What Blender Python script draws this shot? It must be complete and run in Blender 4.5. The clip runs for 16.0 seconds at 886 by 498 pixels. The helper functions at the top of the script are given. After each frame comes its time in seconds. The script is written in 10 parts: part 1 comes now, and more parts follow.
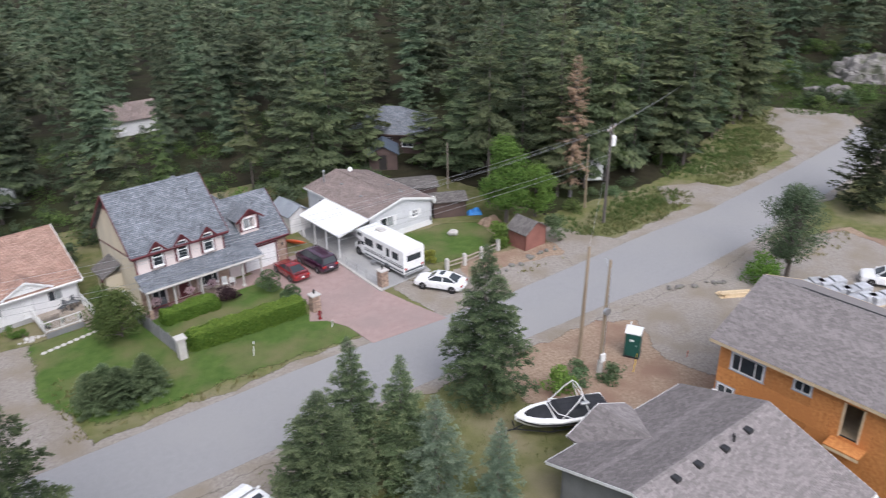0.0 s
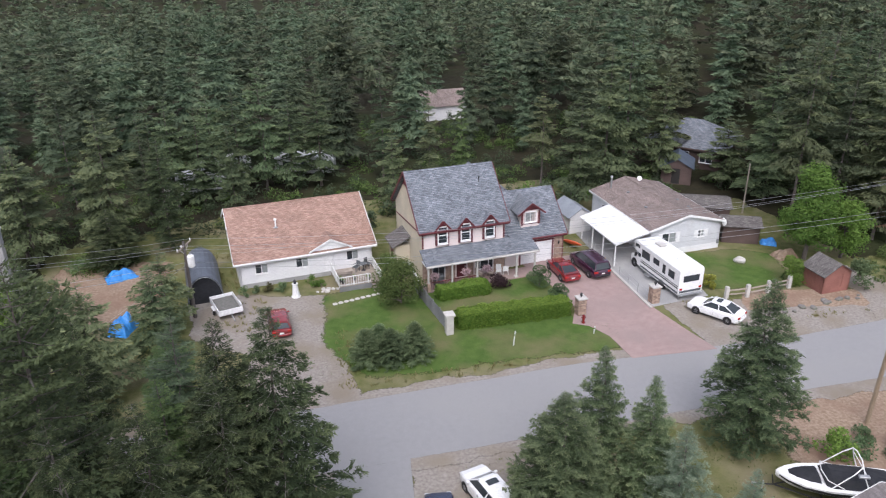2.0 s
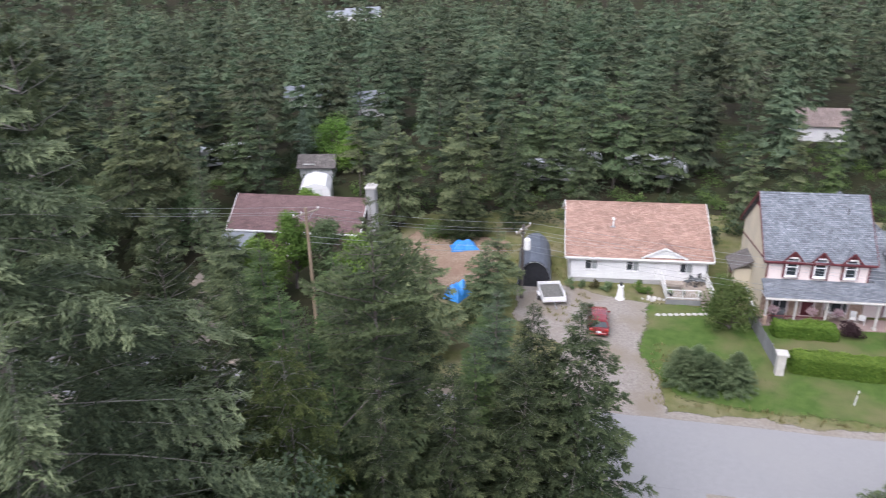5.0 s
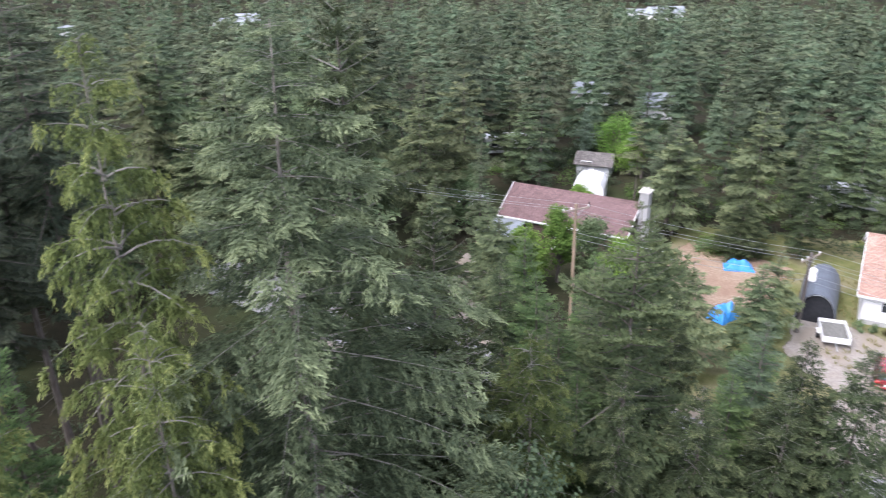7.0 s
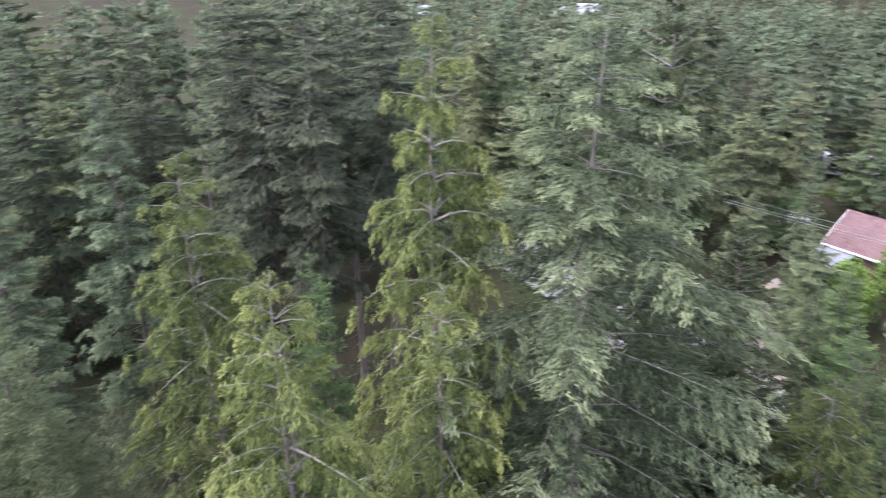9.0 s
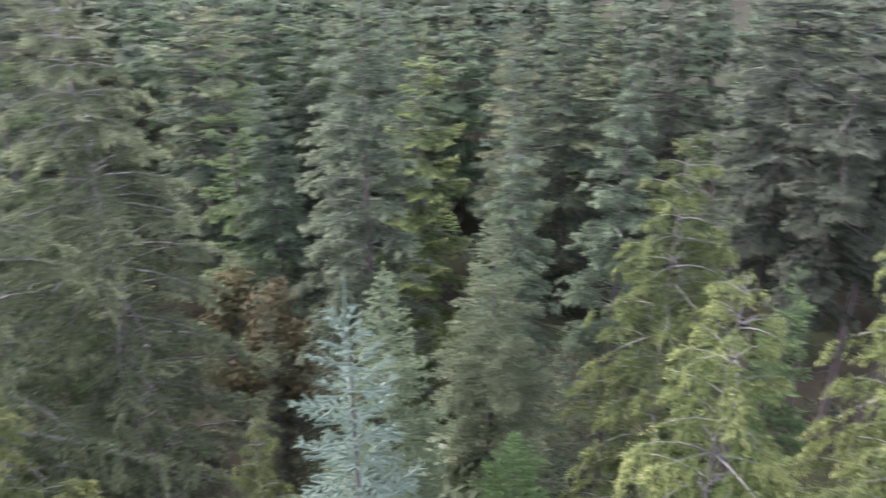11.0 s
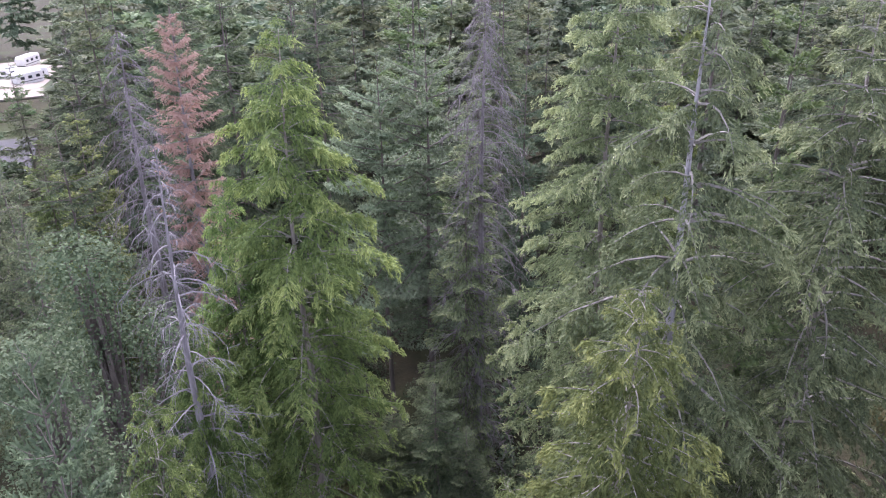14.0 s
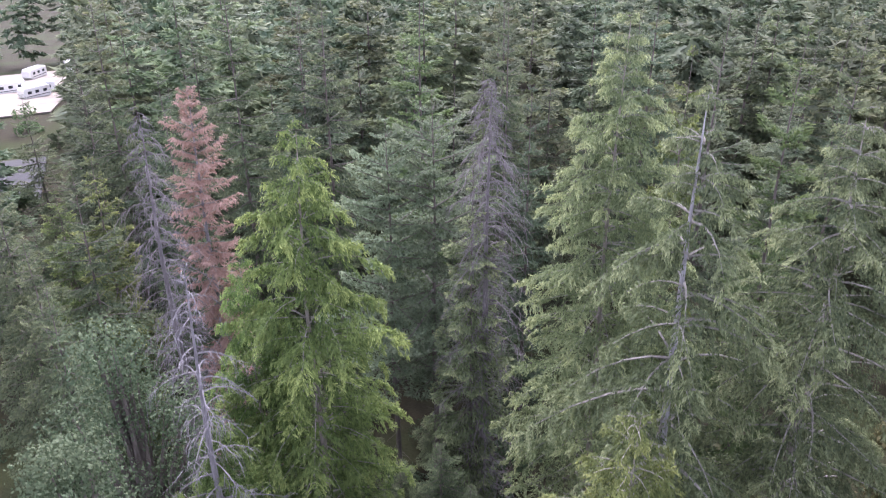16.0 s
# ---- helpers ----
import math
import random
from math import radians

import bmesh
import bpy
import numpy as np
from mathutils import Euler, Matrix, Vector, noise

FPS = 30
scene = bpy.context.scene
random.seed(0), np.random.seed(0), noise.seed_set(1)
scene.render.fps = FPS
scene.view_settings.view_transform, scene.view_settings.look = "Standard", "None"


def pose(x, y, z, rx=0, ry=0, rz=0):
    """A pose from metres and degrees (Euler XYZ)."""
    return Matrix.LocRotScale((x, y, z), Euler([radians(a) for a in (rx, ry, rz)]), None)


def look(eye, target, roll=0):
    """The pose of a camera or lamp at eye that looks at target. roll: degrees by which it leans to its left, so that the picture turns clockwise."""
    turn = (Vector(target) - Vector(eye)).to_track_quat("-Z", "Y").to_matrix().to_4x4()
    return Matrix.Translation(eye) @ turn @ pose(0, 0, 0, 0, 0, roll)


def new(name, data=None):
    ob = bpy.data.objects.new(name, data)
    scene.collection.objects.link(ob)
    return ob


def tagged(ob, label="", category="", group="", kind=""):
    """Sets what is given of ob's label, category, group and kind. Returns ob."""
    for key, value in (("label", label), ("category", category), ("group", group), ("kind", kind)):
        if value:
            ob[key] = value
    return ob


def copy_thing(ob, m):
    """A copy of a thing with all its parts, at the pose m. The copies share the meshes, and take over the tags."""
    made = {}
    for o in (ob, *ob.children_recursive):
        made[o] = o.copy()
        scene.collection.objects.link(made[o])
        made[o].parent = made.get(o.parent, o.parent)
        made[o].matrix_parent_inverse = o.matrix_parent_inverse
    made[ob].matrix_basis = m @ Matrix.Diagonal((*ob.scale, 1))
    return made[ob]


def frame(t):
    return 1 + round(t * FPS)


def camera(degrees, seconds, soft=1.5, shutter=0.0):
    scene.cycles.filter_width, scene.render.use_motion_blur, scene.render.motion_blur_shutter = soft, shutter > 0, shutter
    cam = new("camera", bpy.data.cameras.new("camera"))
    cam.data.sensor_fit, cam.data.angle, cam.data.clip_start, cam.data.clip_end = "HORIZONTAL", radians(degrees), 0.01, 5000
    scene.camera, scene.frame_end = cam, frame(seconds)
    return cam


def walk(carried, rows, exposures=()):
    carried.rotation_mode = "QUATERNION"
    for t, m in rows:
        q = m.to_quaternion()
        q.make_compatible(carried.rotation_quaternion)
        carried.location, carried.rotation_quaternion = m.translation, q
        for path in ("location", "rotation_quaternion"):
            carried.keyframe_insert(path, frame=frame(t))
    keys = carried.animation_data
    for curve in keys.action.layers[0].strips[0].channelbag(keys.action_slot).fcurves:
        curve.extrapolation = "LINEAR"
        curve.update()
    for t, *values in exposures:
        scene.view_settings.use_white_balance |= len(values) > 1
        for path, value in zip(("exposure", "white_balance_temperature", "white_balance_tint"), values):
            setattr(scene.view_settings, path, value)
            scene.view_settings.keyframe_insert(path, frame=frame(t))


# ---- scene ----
# camera: a hovering drone that turns on the spot, then climbs
cam = camera(60.4, 16.0, soft=1.1, shutter=0.5)
PATH = [  # seconds, height, tilt, lean, heading
    (0.0, 32.0, 65.01, 0.81, -34.40), (0.5, 32.0, 65.11, 0.78, -28.53), (1.0, 32.0, 65.26, 0.73, -21.41),
    (1.5, 32.0, 65.39, 0.64, -14.99), (2.0, 32.0, 65.45, 0.54, -11.75), (2.5, 32.0, 65.49, 0.46, -9.81),
    (3.0, 32.0, 65.59, 0.44, -5.09), (3.5, 32.0, 65.69, 0.35, 0.01), (6.0, 32.0, 65.70, 1.00, 25.73),
    (6.5, 32.0, 65.71, 0.98, 31.17), (7.0, 32.0, 65.77, 1.10, 36.61), (7.5, 32.0, 65.83, 1.18, 42.08),
    (8.0, 32.0, 65.90, 1.30, 47.58), (10.5, 32.0, 64.72, 0.16, 88.49), (11.0, 32.0, 64.72, 0.36, 99.84),
    (11.5, 32.0, 64.68, 0.55, 111.31), (12.0, 32.0, 64.71, 0.62, 122.72), (12.5, 32.0, 64.50, 0.27, 134.30),
    (13.0, 32.0, 64.42, 0.58, 145.87), (13.5, 32.0, 64.43, 0.56, 154.52), (14.0, 32.0, 64.49, 0.57, 155.11),
    (14.5, 32.07, 64.51, 0.50, 155.14), (15.0, 32.87, 64.50, 0.46, 155.25), (15.5, 34.09, 64.48, 0.41, 155.29),
    (16.0, 35.4, 64.49, 0.36, 155.32)]
walk(cam, [(t, pose(0.045 * max(0.0, z - 32), -0.045 * max(0.0, z - 32), z, rx, ry, rz)) for t, z, rx, ry, rz in PATH],
     exposures=[(0.0, 0.86, 6150, 15), (3.5, 0.92, 6150, 18), (6.0, 1.50, 6030, 18), (8.0, 2.07, 6060, 21), (11.0, 2.38, 5880, 32), (16.0, 2.44, 5970, 30)])

# light: bright overcast sky with a veiled sun
world = bpy.data.worlds.new("overcast")
scene.world = world
world.use_nodes = True
_n = world.node_tree.nodes
_sky = _n.new("ShaderNodeTexSky")
_sky.sky_type, _sky.sun_disc = "NISHITA", False
_sky.sun_elevation, _sky.sun_rotation = radians(52), radians(195)
_sky.air_density, _sky.dust_density, _sky.ozone_density = 1.0, 2.0, 1.0
_n["Background"].inputs["Strength"].default_value = 0.15
_hs = _n.new("ShaderNodeHueSaturation")
_hs.inputs["Saturation"].default_value = 0.35
world.node_tree.links.new(_sky.outputs[0], _hs.inputs["Color"])
world.node_tree.links.new(_hs.outputs[0], _n["Background"].inputs["Color"])
sun = new("sun", bpy.data.lights.new("sun", "SUN"))
sun.data.energy, sun.data.angle, sun.data.color = 1.2, radians(40), (1.0, 0.96, 0.9)
sun.matrix_world = look((0, 0, 0), (-math.sin(radians(195)) * 0.62, -math.cos(radians(195)) * 0.62, -0.79))


# ---- materials ----
def material(name, c1, c2, scale=4.0, rough=0.8, metal=0.0, bump=0.0, fine=60.0, c3=None, big=0.4, stretch=(1, 1, 1),
             island=0.0, objvar=0.0, coat=0.0, fray=False):
    """Two colours mixed by noise at two scales, with a third in large stains, fine relief, and variation per piece."""
    m = bpy.data.materials.new(name)
    m.use_nodes = True
    n, l = m.node_tree.nodes, m.node_tree.links
    b = n["Principled BSDF"]
    b.inputs["Roughness"].default_value, b.inputs["Metallic"].default_value = rough, metal
    b.inputs["Coat Weight"].default_value = coat
    co = n.new("ShaderNodeTexCoord")
    mp = n.new("ShaderNodeMapping")
    mp.inputs["Scale"].default_value = stretch
    l.new(co.outputs["Object"], mp.inputs["Vector"])
    def nz(s, det=4.0):
        t = n.new("ShaderNodeTexNoise")
        t.inputs["Scale"].default_value, t.inputs["Detail"].default_value = s, det
        l.new(mp.outputs[0], t.inputs["Vector"])
        return t.outputs["Fac"]
    def ramp(src, lo, hi):
        r = n.new("ShaderNodeMapRange")
        r.inputs["From Min"].default_value, r.inputs["From Max"].default_value = lo, hi
        l.new(src, r.inputs["Value"])
        return r.outputs[0]
    def mix(f, a, c):
        x = n.new("ShaderNodeMix")
        x.data_type = "RGBA"
        for s, v in ((x.inputs[0], f), (x.inputs[6], a), (x.inputs[7], c)):
            if isinstance(v, (int, float)):
                s.default_value = v
            elif isinstance(v, (tuple, list)):
                s.default_value = (*v[:3], 1)
            else:
                l.new(v, s)
        return x.outputs[2]
    col = mix(ramp(nz(scale), 0.3, 0.7), c1, c2)
    if c3:
        col = mix(ramp(nz(big, 5.0), 0.45, 0.65), col, c3)
    grain = n.new("ShaderNodeMix")
    hsv = n.new("ShaderNodeHueSaturation")
    l.new(col, hsv.inputs["Color"])
    val = n.new("ShaderNodeMath")
    val.operation = "MULTIPLY_ADD"
    l.new(nz(fine, 2.0), val.inputs[0])
    val.inputs[1].default_value, val.inputs[2].default_value = 0.5, 0.75
    v = val.outputs[0]
    for amount, out in ((island, "geo"), (objvar, "obj")):
        if amount:
            src = (n.new("ShaderNodeNewGeometry").outputs["Random Per Island"] if out == "geo"
                   else n.new("ShaderNodeObjectInfo").outputs["Random"])
            a = n.new("ShaderNodeMath")
            a.operation = "MULTIPLY_ADD"
            l.new(src, a.inputs[0])
            a.inputs[1].default_value, a.inputs[2].default_value = 2 * amount, 1 - amount
            q = n.new("ShaderNodeMath")
            q.operation = "MULTIPLY"
            l.new(v, q.inputs[0])
            l.new(a.outputs[0], q.inputs[1])
            v = q.outputs[0]
    l.new(v, hsv.inputs["Value"])
    l.new(hsv.outputs[0], b.inputs["Base Color"])
    if bump:
        bp = n.new("ShaderNodeBump")
        bp.inputs["Strength"].default_value, bp.inputs["Distance"].default_value = 1.0, bump
        l.new(nz(fine, 3.0), bp.inputs["Height"])
        l.new(bp.outputs[0], b.inputs["Normal"])
    if fray:
        edge = n.new("ShaderNodeAttribute")
        edge.attribute_name = "edge"
        wear = n.new("ShaderNodeMath")
        wear.operation = "MULTIPLY_ADD"
        wear.inputs[1].default_value, wear.inputs[2].default_value = 0.5, 0.0
        l.new(nz(7.0, 4.0), wear.inputs[0])
        both = n.new("ShaderNodeMath")
        both.operation = "MULTIPLY_ADD"
        both.inputs[1].default_value = 0.5
        l.new(nz(1.6, 3.0), both.inputs[0])
        l.new(wear.outputs[0], both.inputs[2])
        gap = n.new("ShaderNodeMath")
        gap.operation = "SUBTRACT"
        l.new(edge.outputs["Fac"], gap.inputs[0])
        l.new(both.outputs[0], gap.inputs[1])
        hole, blend = n.new("ShaderNodeBsdfTransparent"), n.new("ShaderNodeMixShader")
        l.new(ramp(gap.outputs[0], -0.06, 0.06), blend.inputs[0])
        l.new(b.outputs[0], blend.inputs[1])
        l.new(hole.outputs[0], blend.inputs[2])
        l.new(blend.outputs[0], n["Material Output"].inputs["Surface"])
    return m


def foliage(name, dark, light, tip_toplight, hue=0.012, tone=False, spread=0.44):
    """Needles or leaves: colour by sprig and by tree, paler at the fresh tips and where top light is painted on leaves,
    a little light shining through.
    tone: the tree's own shade is stored in the mesh (a joined wood)."""
    m = bpy.data.materials.new(name)
    m.use_nodes = True
    n, l = m.node_tree.nodes, m.node_tree.links
    b = n["Principled BSDF"]
    b.inputs["Roughness"].default_value = 0.75
    b.inputs["Specular IOR Level"].default_value = 0.25
    geo, info, att = n.new("ShaderNodeNewGeometry"), n.new("ShaderNodeObjectInfo"), n.new("ShaderNodeAttribute")
    att.attribute_name = "tip_toplight"
    def mix(f, a, c):
        x = n.new("ShaderNodeMix")
        x.data_type = "RGBA"
        for s, v in ((x.inputs[0], f), (x.inputs[6], a), (x.inputs[7], c)):
            if isinstance(v, tuple):
                s.default_value = (*v, 1)
            else:
                l.new(v, s)
        return x.outputs[2]
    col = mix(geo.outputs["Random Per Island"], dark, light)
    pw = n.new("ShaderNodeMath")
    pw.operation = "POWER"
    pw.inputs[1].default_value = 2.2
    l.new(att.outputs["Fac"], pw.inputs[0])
    col = mix(pw.outputs[0], col, tip_toplight)
    hs = n.new("ShaderNodeHueSaturation")
    l.new(col, hs.inputs["Color"])
    own = info.outputs["Random"]
    if tone:
        shade = n.new("ShaderNodeAttribute")
        shade.attribute_name = "tone"
        own = shade.outputs["Fac"]
    mixed = n.new("ShaderNodeMath")                                # value and hue vary apart from each other
    mixed.operation = "PINGPONG"
    mixed.inputs[1].default_value = 0.29
    l.new(own, mixed.inputs[0])
    stretch = n.new("ShaderNodeMath")
    stretch.operation = "DIVIDE"
    stretch.inputs[1].default_value = 0.29
    l.new(mixed.outputs[0], stretch.inputs[0])
    for slot, lo, span, own in (("Hue", 0.5 - hue, 2 * hue, own), ("Value", 1 - spread / 2, spread, stretch.outputs[0])):
        a = n.new("ShaderNodeMath")
        a.operation = "MULTIPLY_ADD"
        a.inputs[1].default_value, a.inputs[2].default_value = span, lo
        l.new(own, a.inputs[0])
        l.new(a.outputs[0], hs.inputs[slot])
    l.new(hs.outputs[0], b.inputs["Base Color"])
    tr = n.new("ShaderNodeBsdfTranslucent")
    l.new(hs.outputs[0], tr.inputs["Color"])
    ms = n.new("ShaderNodeMixShader")
    ms.inputs[0].default_value = 0.35
    l.new(b.outputs[0], ms.inputs[1])
    l.new(tr.outputs[0], ms.inputs[2])
    l.new(ms.outputs[0], n["Material Output"].inputs["Surface"])
    return m


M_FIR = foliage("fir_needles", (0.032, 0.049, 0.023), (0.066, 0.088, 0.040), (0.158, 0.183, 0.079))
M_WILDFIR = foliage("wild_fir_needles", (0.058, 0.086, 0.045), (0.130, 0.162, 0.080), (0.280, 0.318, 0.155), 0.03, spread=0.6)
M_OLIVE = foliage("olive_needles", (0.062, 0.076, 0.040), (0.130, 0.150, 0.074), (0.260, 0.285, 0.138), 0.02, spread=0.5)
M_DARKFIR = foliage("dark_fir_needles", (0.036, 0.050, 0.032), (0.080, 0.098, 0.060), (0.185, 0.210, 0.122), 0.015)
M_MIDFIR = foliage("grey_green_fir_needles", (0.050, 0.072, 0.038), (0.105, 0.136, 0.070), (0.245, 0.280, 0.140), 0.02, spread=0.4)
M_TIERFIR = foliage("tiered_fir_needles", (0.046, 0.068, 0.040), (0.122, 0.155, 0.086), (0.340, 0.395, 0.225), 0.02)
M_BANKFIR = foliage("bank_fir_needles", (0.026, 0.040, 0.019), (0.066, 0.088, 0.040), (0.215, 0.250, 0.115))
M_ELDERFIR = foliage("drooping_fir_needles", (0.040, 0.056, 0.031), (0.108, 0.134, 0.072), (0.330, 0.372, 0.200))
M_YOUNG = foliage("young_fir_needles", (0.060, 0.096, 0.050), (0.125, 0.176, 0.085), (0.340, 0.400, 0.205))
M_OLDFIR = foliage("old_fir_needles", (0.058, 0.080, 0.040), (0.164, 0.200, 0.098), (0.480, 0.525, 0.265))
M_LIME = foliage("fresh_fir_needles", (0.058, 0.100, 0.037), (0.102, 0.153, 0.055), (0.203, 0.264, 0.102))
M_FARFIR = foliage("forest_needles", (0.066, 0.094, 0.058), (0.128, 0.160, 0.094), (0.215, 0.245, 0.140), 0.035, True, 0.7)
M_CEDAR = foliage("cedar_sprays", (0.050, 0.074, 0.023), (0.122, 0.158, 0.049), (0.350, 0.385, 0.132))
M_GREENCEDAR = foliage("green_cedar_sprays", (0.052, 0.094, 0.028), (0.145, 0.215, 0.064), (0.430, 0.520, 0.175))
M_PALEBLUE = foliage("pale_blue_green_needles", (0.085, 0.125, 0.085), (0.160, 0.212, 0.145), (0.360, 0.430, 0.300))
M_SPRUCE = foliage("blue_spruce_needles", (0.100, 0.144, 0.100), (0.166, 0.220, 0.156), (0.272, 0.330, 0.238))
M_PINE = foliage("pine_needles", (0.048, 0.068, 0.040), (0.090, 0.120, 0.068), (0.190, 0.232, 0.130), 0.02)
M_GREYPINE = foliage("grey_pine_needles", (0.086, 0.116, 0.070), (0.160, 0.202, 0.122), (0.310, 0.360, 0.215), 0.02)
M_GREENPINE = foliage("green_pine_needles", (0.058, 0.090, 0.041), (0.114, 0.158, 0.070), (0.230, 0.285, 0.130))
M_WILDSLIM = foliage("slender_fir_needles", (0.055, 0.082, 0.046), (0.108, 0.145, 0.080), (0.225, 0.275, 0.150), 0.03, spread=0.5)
# wild fir needles darkened: shade of the rear wood put into the colour
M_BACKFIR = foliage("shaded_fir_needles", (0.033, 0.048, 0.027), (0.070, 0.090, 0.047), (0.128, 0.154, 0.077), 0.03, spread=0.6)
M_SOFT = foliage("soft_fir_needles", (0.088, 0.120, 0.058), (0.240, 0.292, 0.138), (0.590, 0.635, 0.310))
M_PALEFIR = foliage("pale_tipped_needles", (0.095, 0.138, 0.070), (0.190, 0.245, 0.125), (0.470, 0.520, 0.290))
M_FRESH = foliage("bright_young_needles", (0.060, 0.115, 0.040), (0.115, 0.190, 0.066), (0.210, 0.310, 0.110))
M_LEAF = foliage("broad_leaves", (0.070, 0.140, 0.026), (0.140, 0.240, 0.045), (0.230, 0.340, 0.080))
M_LEAFD = foliage("grey_green_leaves", (0.070, 0.120, 0.055), (0.130, 0.190, 0.090), (0.230, 0.300, 0.150))
M_WEED = foliage("weed_leaves", (0.060, 0.105, 0.028), (0.115, 0.170, 0.050), (0.200, 0.255, 0.085))
M_ALDER = foliage("alder_leaves", (0.042, 0.066, 0.034), (0.080, 0.112, 0.060), (0.160, 0.194, 0.108))
M_HEDGE = foliage("hedge_leaves", (0.069, 0.144, 0.022), (0.138, 0.237, 0.034), (0.213, 0.325, 0.060))
M_RED = foliage("dead_red_needles", (0.270, 0.165, 0.130), (0.420, 0.285, 0.235), (0.520, 0.375, 0.315))
M_TANFIR = foliage("tan_dead_needles", (0.330, 0.225, 0.150), (0.480, 0.340, 0.235), (0.600, 0.450, 0.330))
M_PURPLE = foliage("purple_leaves", (0.025, 0.016, 0.018), (0.050, 0.026, 0.030), (0.070, 0.040, 0.045))
M_RUST = foliage("rusty_understory_leaves", (0.060, 0.068, 0.028), (0.105, 0.090, 0.040), (0.150, 0.115, 0.058))
M_BARK = material("bark", (0.075, 0.062, 0.054), (0.145, 0.124, 0.110), 6, 0.95, bump=0.02, fine=40, stretch=(1, 1, 0.25))
M_GREYBARK = material("grey_bark", (0.20, 0.19, 0.20), (0.32, 0.31, 0.33), 6, 0.95, bump=0.02, fine=40, stretch=(1, 1, 0.25))
M_PALEBARK = material("pale_bark", (0.15, 0.13, 0.115), (0.26, 0.235, 0.21), 6, 0.95, bump=0.02, fine=40, stretch=(1, 1, 0.25))
M_LIMB = material("pale_limbs", (0.13, 0.121, 0.108), (0.23, 0.216, 0.198), 6, 0.95, fine=40)
M_TWIG = material("dull_brown_limbs", (0.075, 0.066, 0.056), (0.13, 0.118, 0.10), 6, 0.95, fine=40)
M_SNAGB = material("brown_dead_wood", (0.11, 0.098, 0.10), (0.19, 0.172, 0.176), 5, 0.95, bump=0.01, fine=30, stretch=(1, 1, 0.3))
M_SNAG = material("grey_dead_wood", (0.125, 0.115, 0.122), (0.22, 0.208, 0.216), 5, 0.95, bump=0.01, fine=30, stretch=(1, 1, 0.3))
M_ASPHALT = material("asphalt", (0.238, 0.236, 0.238), (0.256, 0.254, 0.256), 2.6, 0.9, bump=0.004, fine=45, c3=(0.262, 0.258, 0.254), big=0.10, fray=True)
# asphalt of the far street, darkened so its colour carries the shade there
M_SHADETAR = material("shaded_asphalt", (0.030, 0.030, 0.034), (0.045, 0.045, 0.050), 1.6, 0.9, bump=0.006, fine=30)
M_GRAVEL = material("gravel_and_dirt", (0.200, 0.176, 0.152), (0.307, 0.278, 0.247), 5.0, 0.95, bump=0.010, fine=55, c3=(0.219, 0.185, 0.143), big=0.3, fray=True)
M_DIRT = material("bare_sandy_soil", (0.218, 0.157, 0.111), (0.346, 0.263, 0.196), 4.5, 0.95, bump=0.014, fine=45, c3=(0.228, 0.149, 0.109), big=0.35, fray=True)
M_PAVER = material("pink_pavers", (0.285, 0.200, 0.185), (0.335, 0.245, 0.225), 1.5, 0.85, bump=0.004, fine=25, c3=(0.27, 0.205, 0.19), big=0.2)
M_CONCRETE = material("concrete", (0.30, 0.30, 0.30), (0.40, 0.395, 0.38), 1.2, 0.85, bump=0.004, fine=30, c3=(0.26, 0.26, 0.26), big=0.3)
M_LAWN = material("mown_lawn", (0.058, 0.104, 0.024), (0.088, 0.136, 0.034), 1.2, 0.95, bump=0.03, fine=22, c3=(0.140, 0.138, 0.064), big=0.22, fray=True)
M_DRYGRASS = material("dry_grass", (0.092, 0.110, 0.034), (0.168, 0.163, 0.073), 1.3, 0.95, bump=0.04, fine=16, c3=(0.208, 0.185, 0.112), big=0.22, fray=True)
M_FOREST = material("forest_floor", (0.022, 0.020, 0.013), (0.040, 0.036, 0.021), 0.7, 0.95, bump=0.06, fine=5, c3=(0.034, 0.042, 0.017), big=0.09)
for m_ in (M_FOREST, M_DRYGRASS, M_LAWN, M_DIRT):
    m_.node_tree.nodes["Principled BSDF"].inputs["Specular IOR Level"].default_value = 0.1


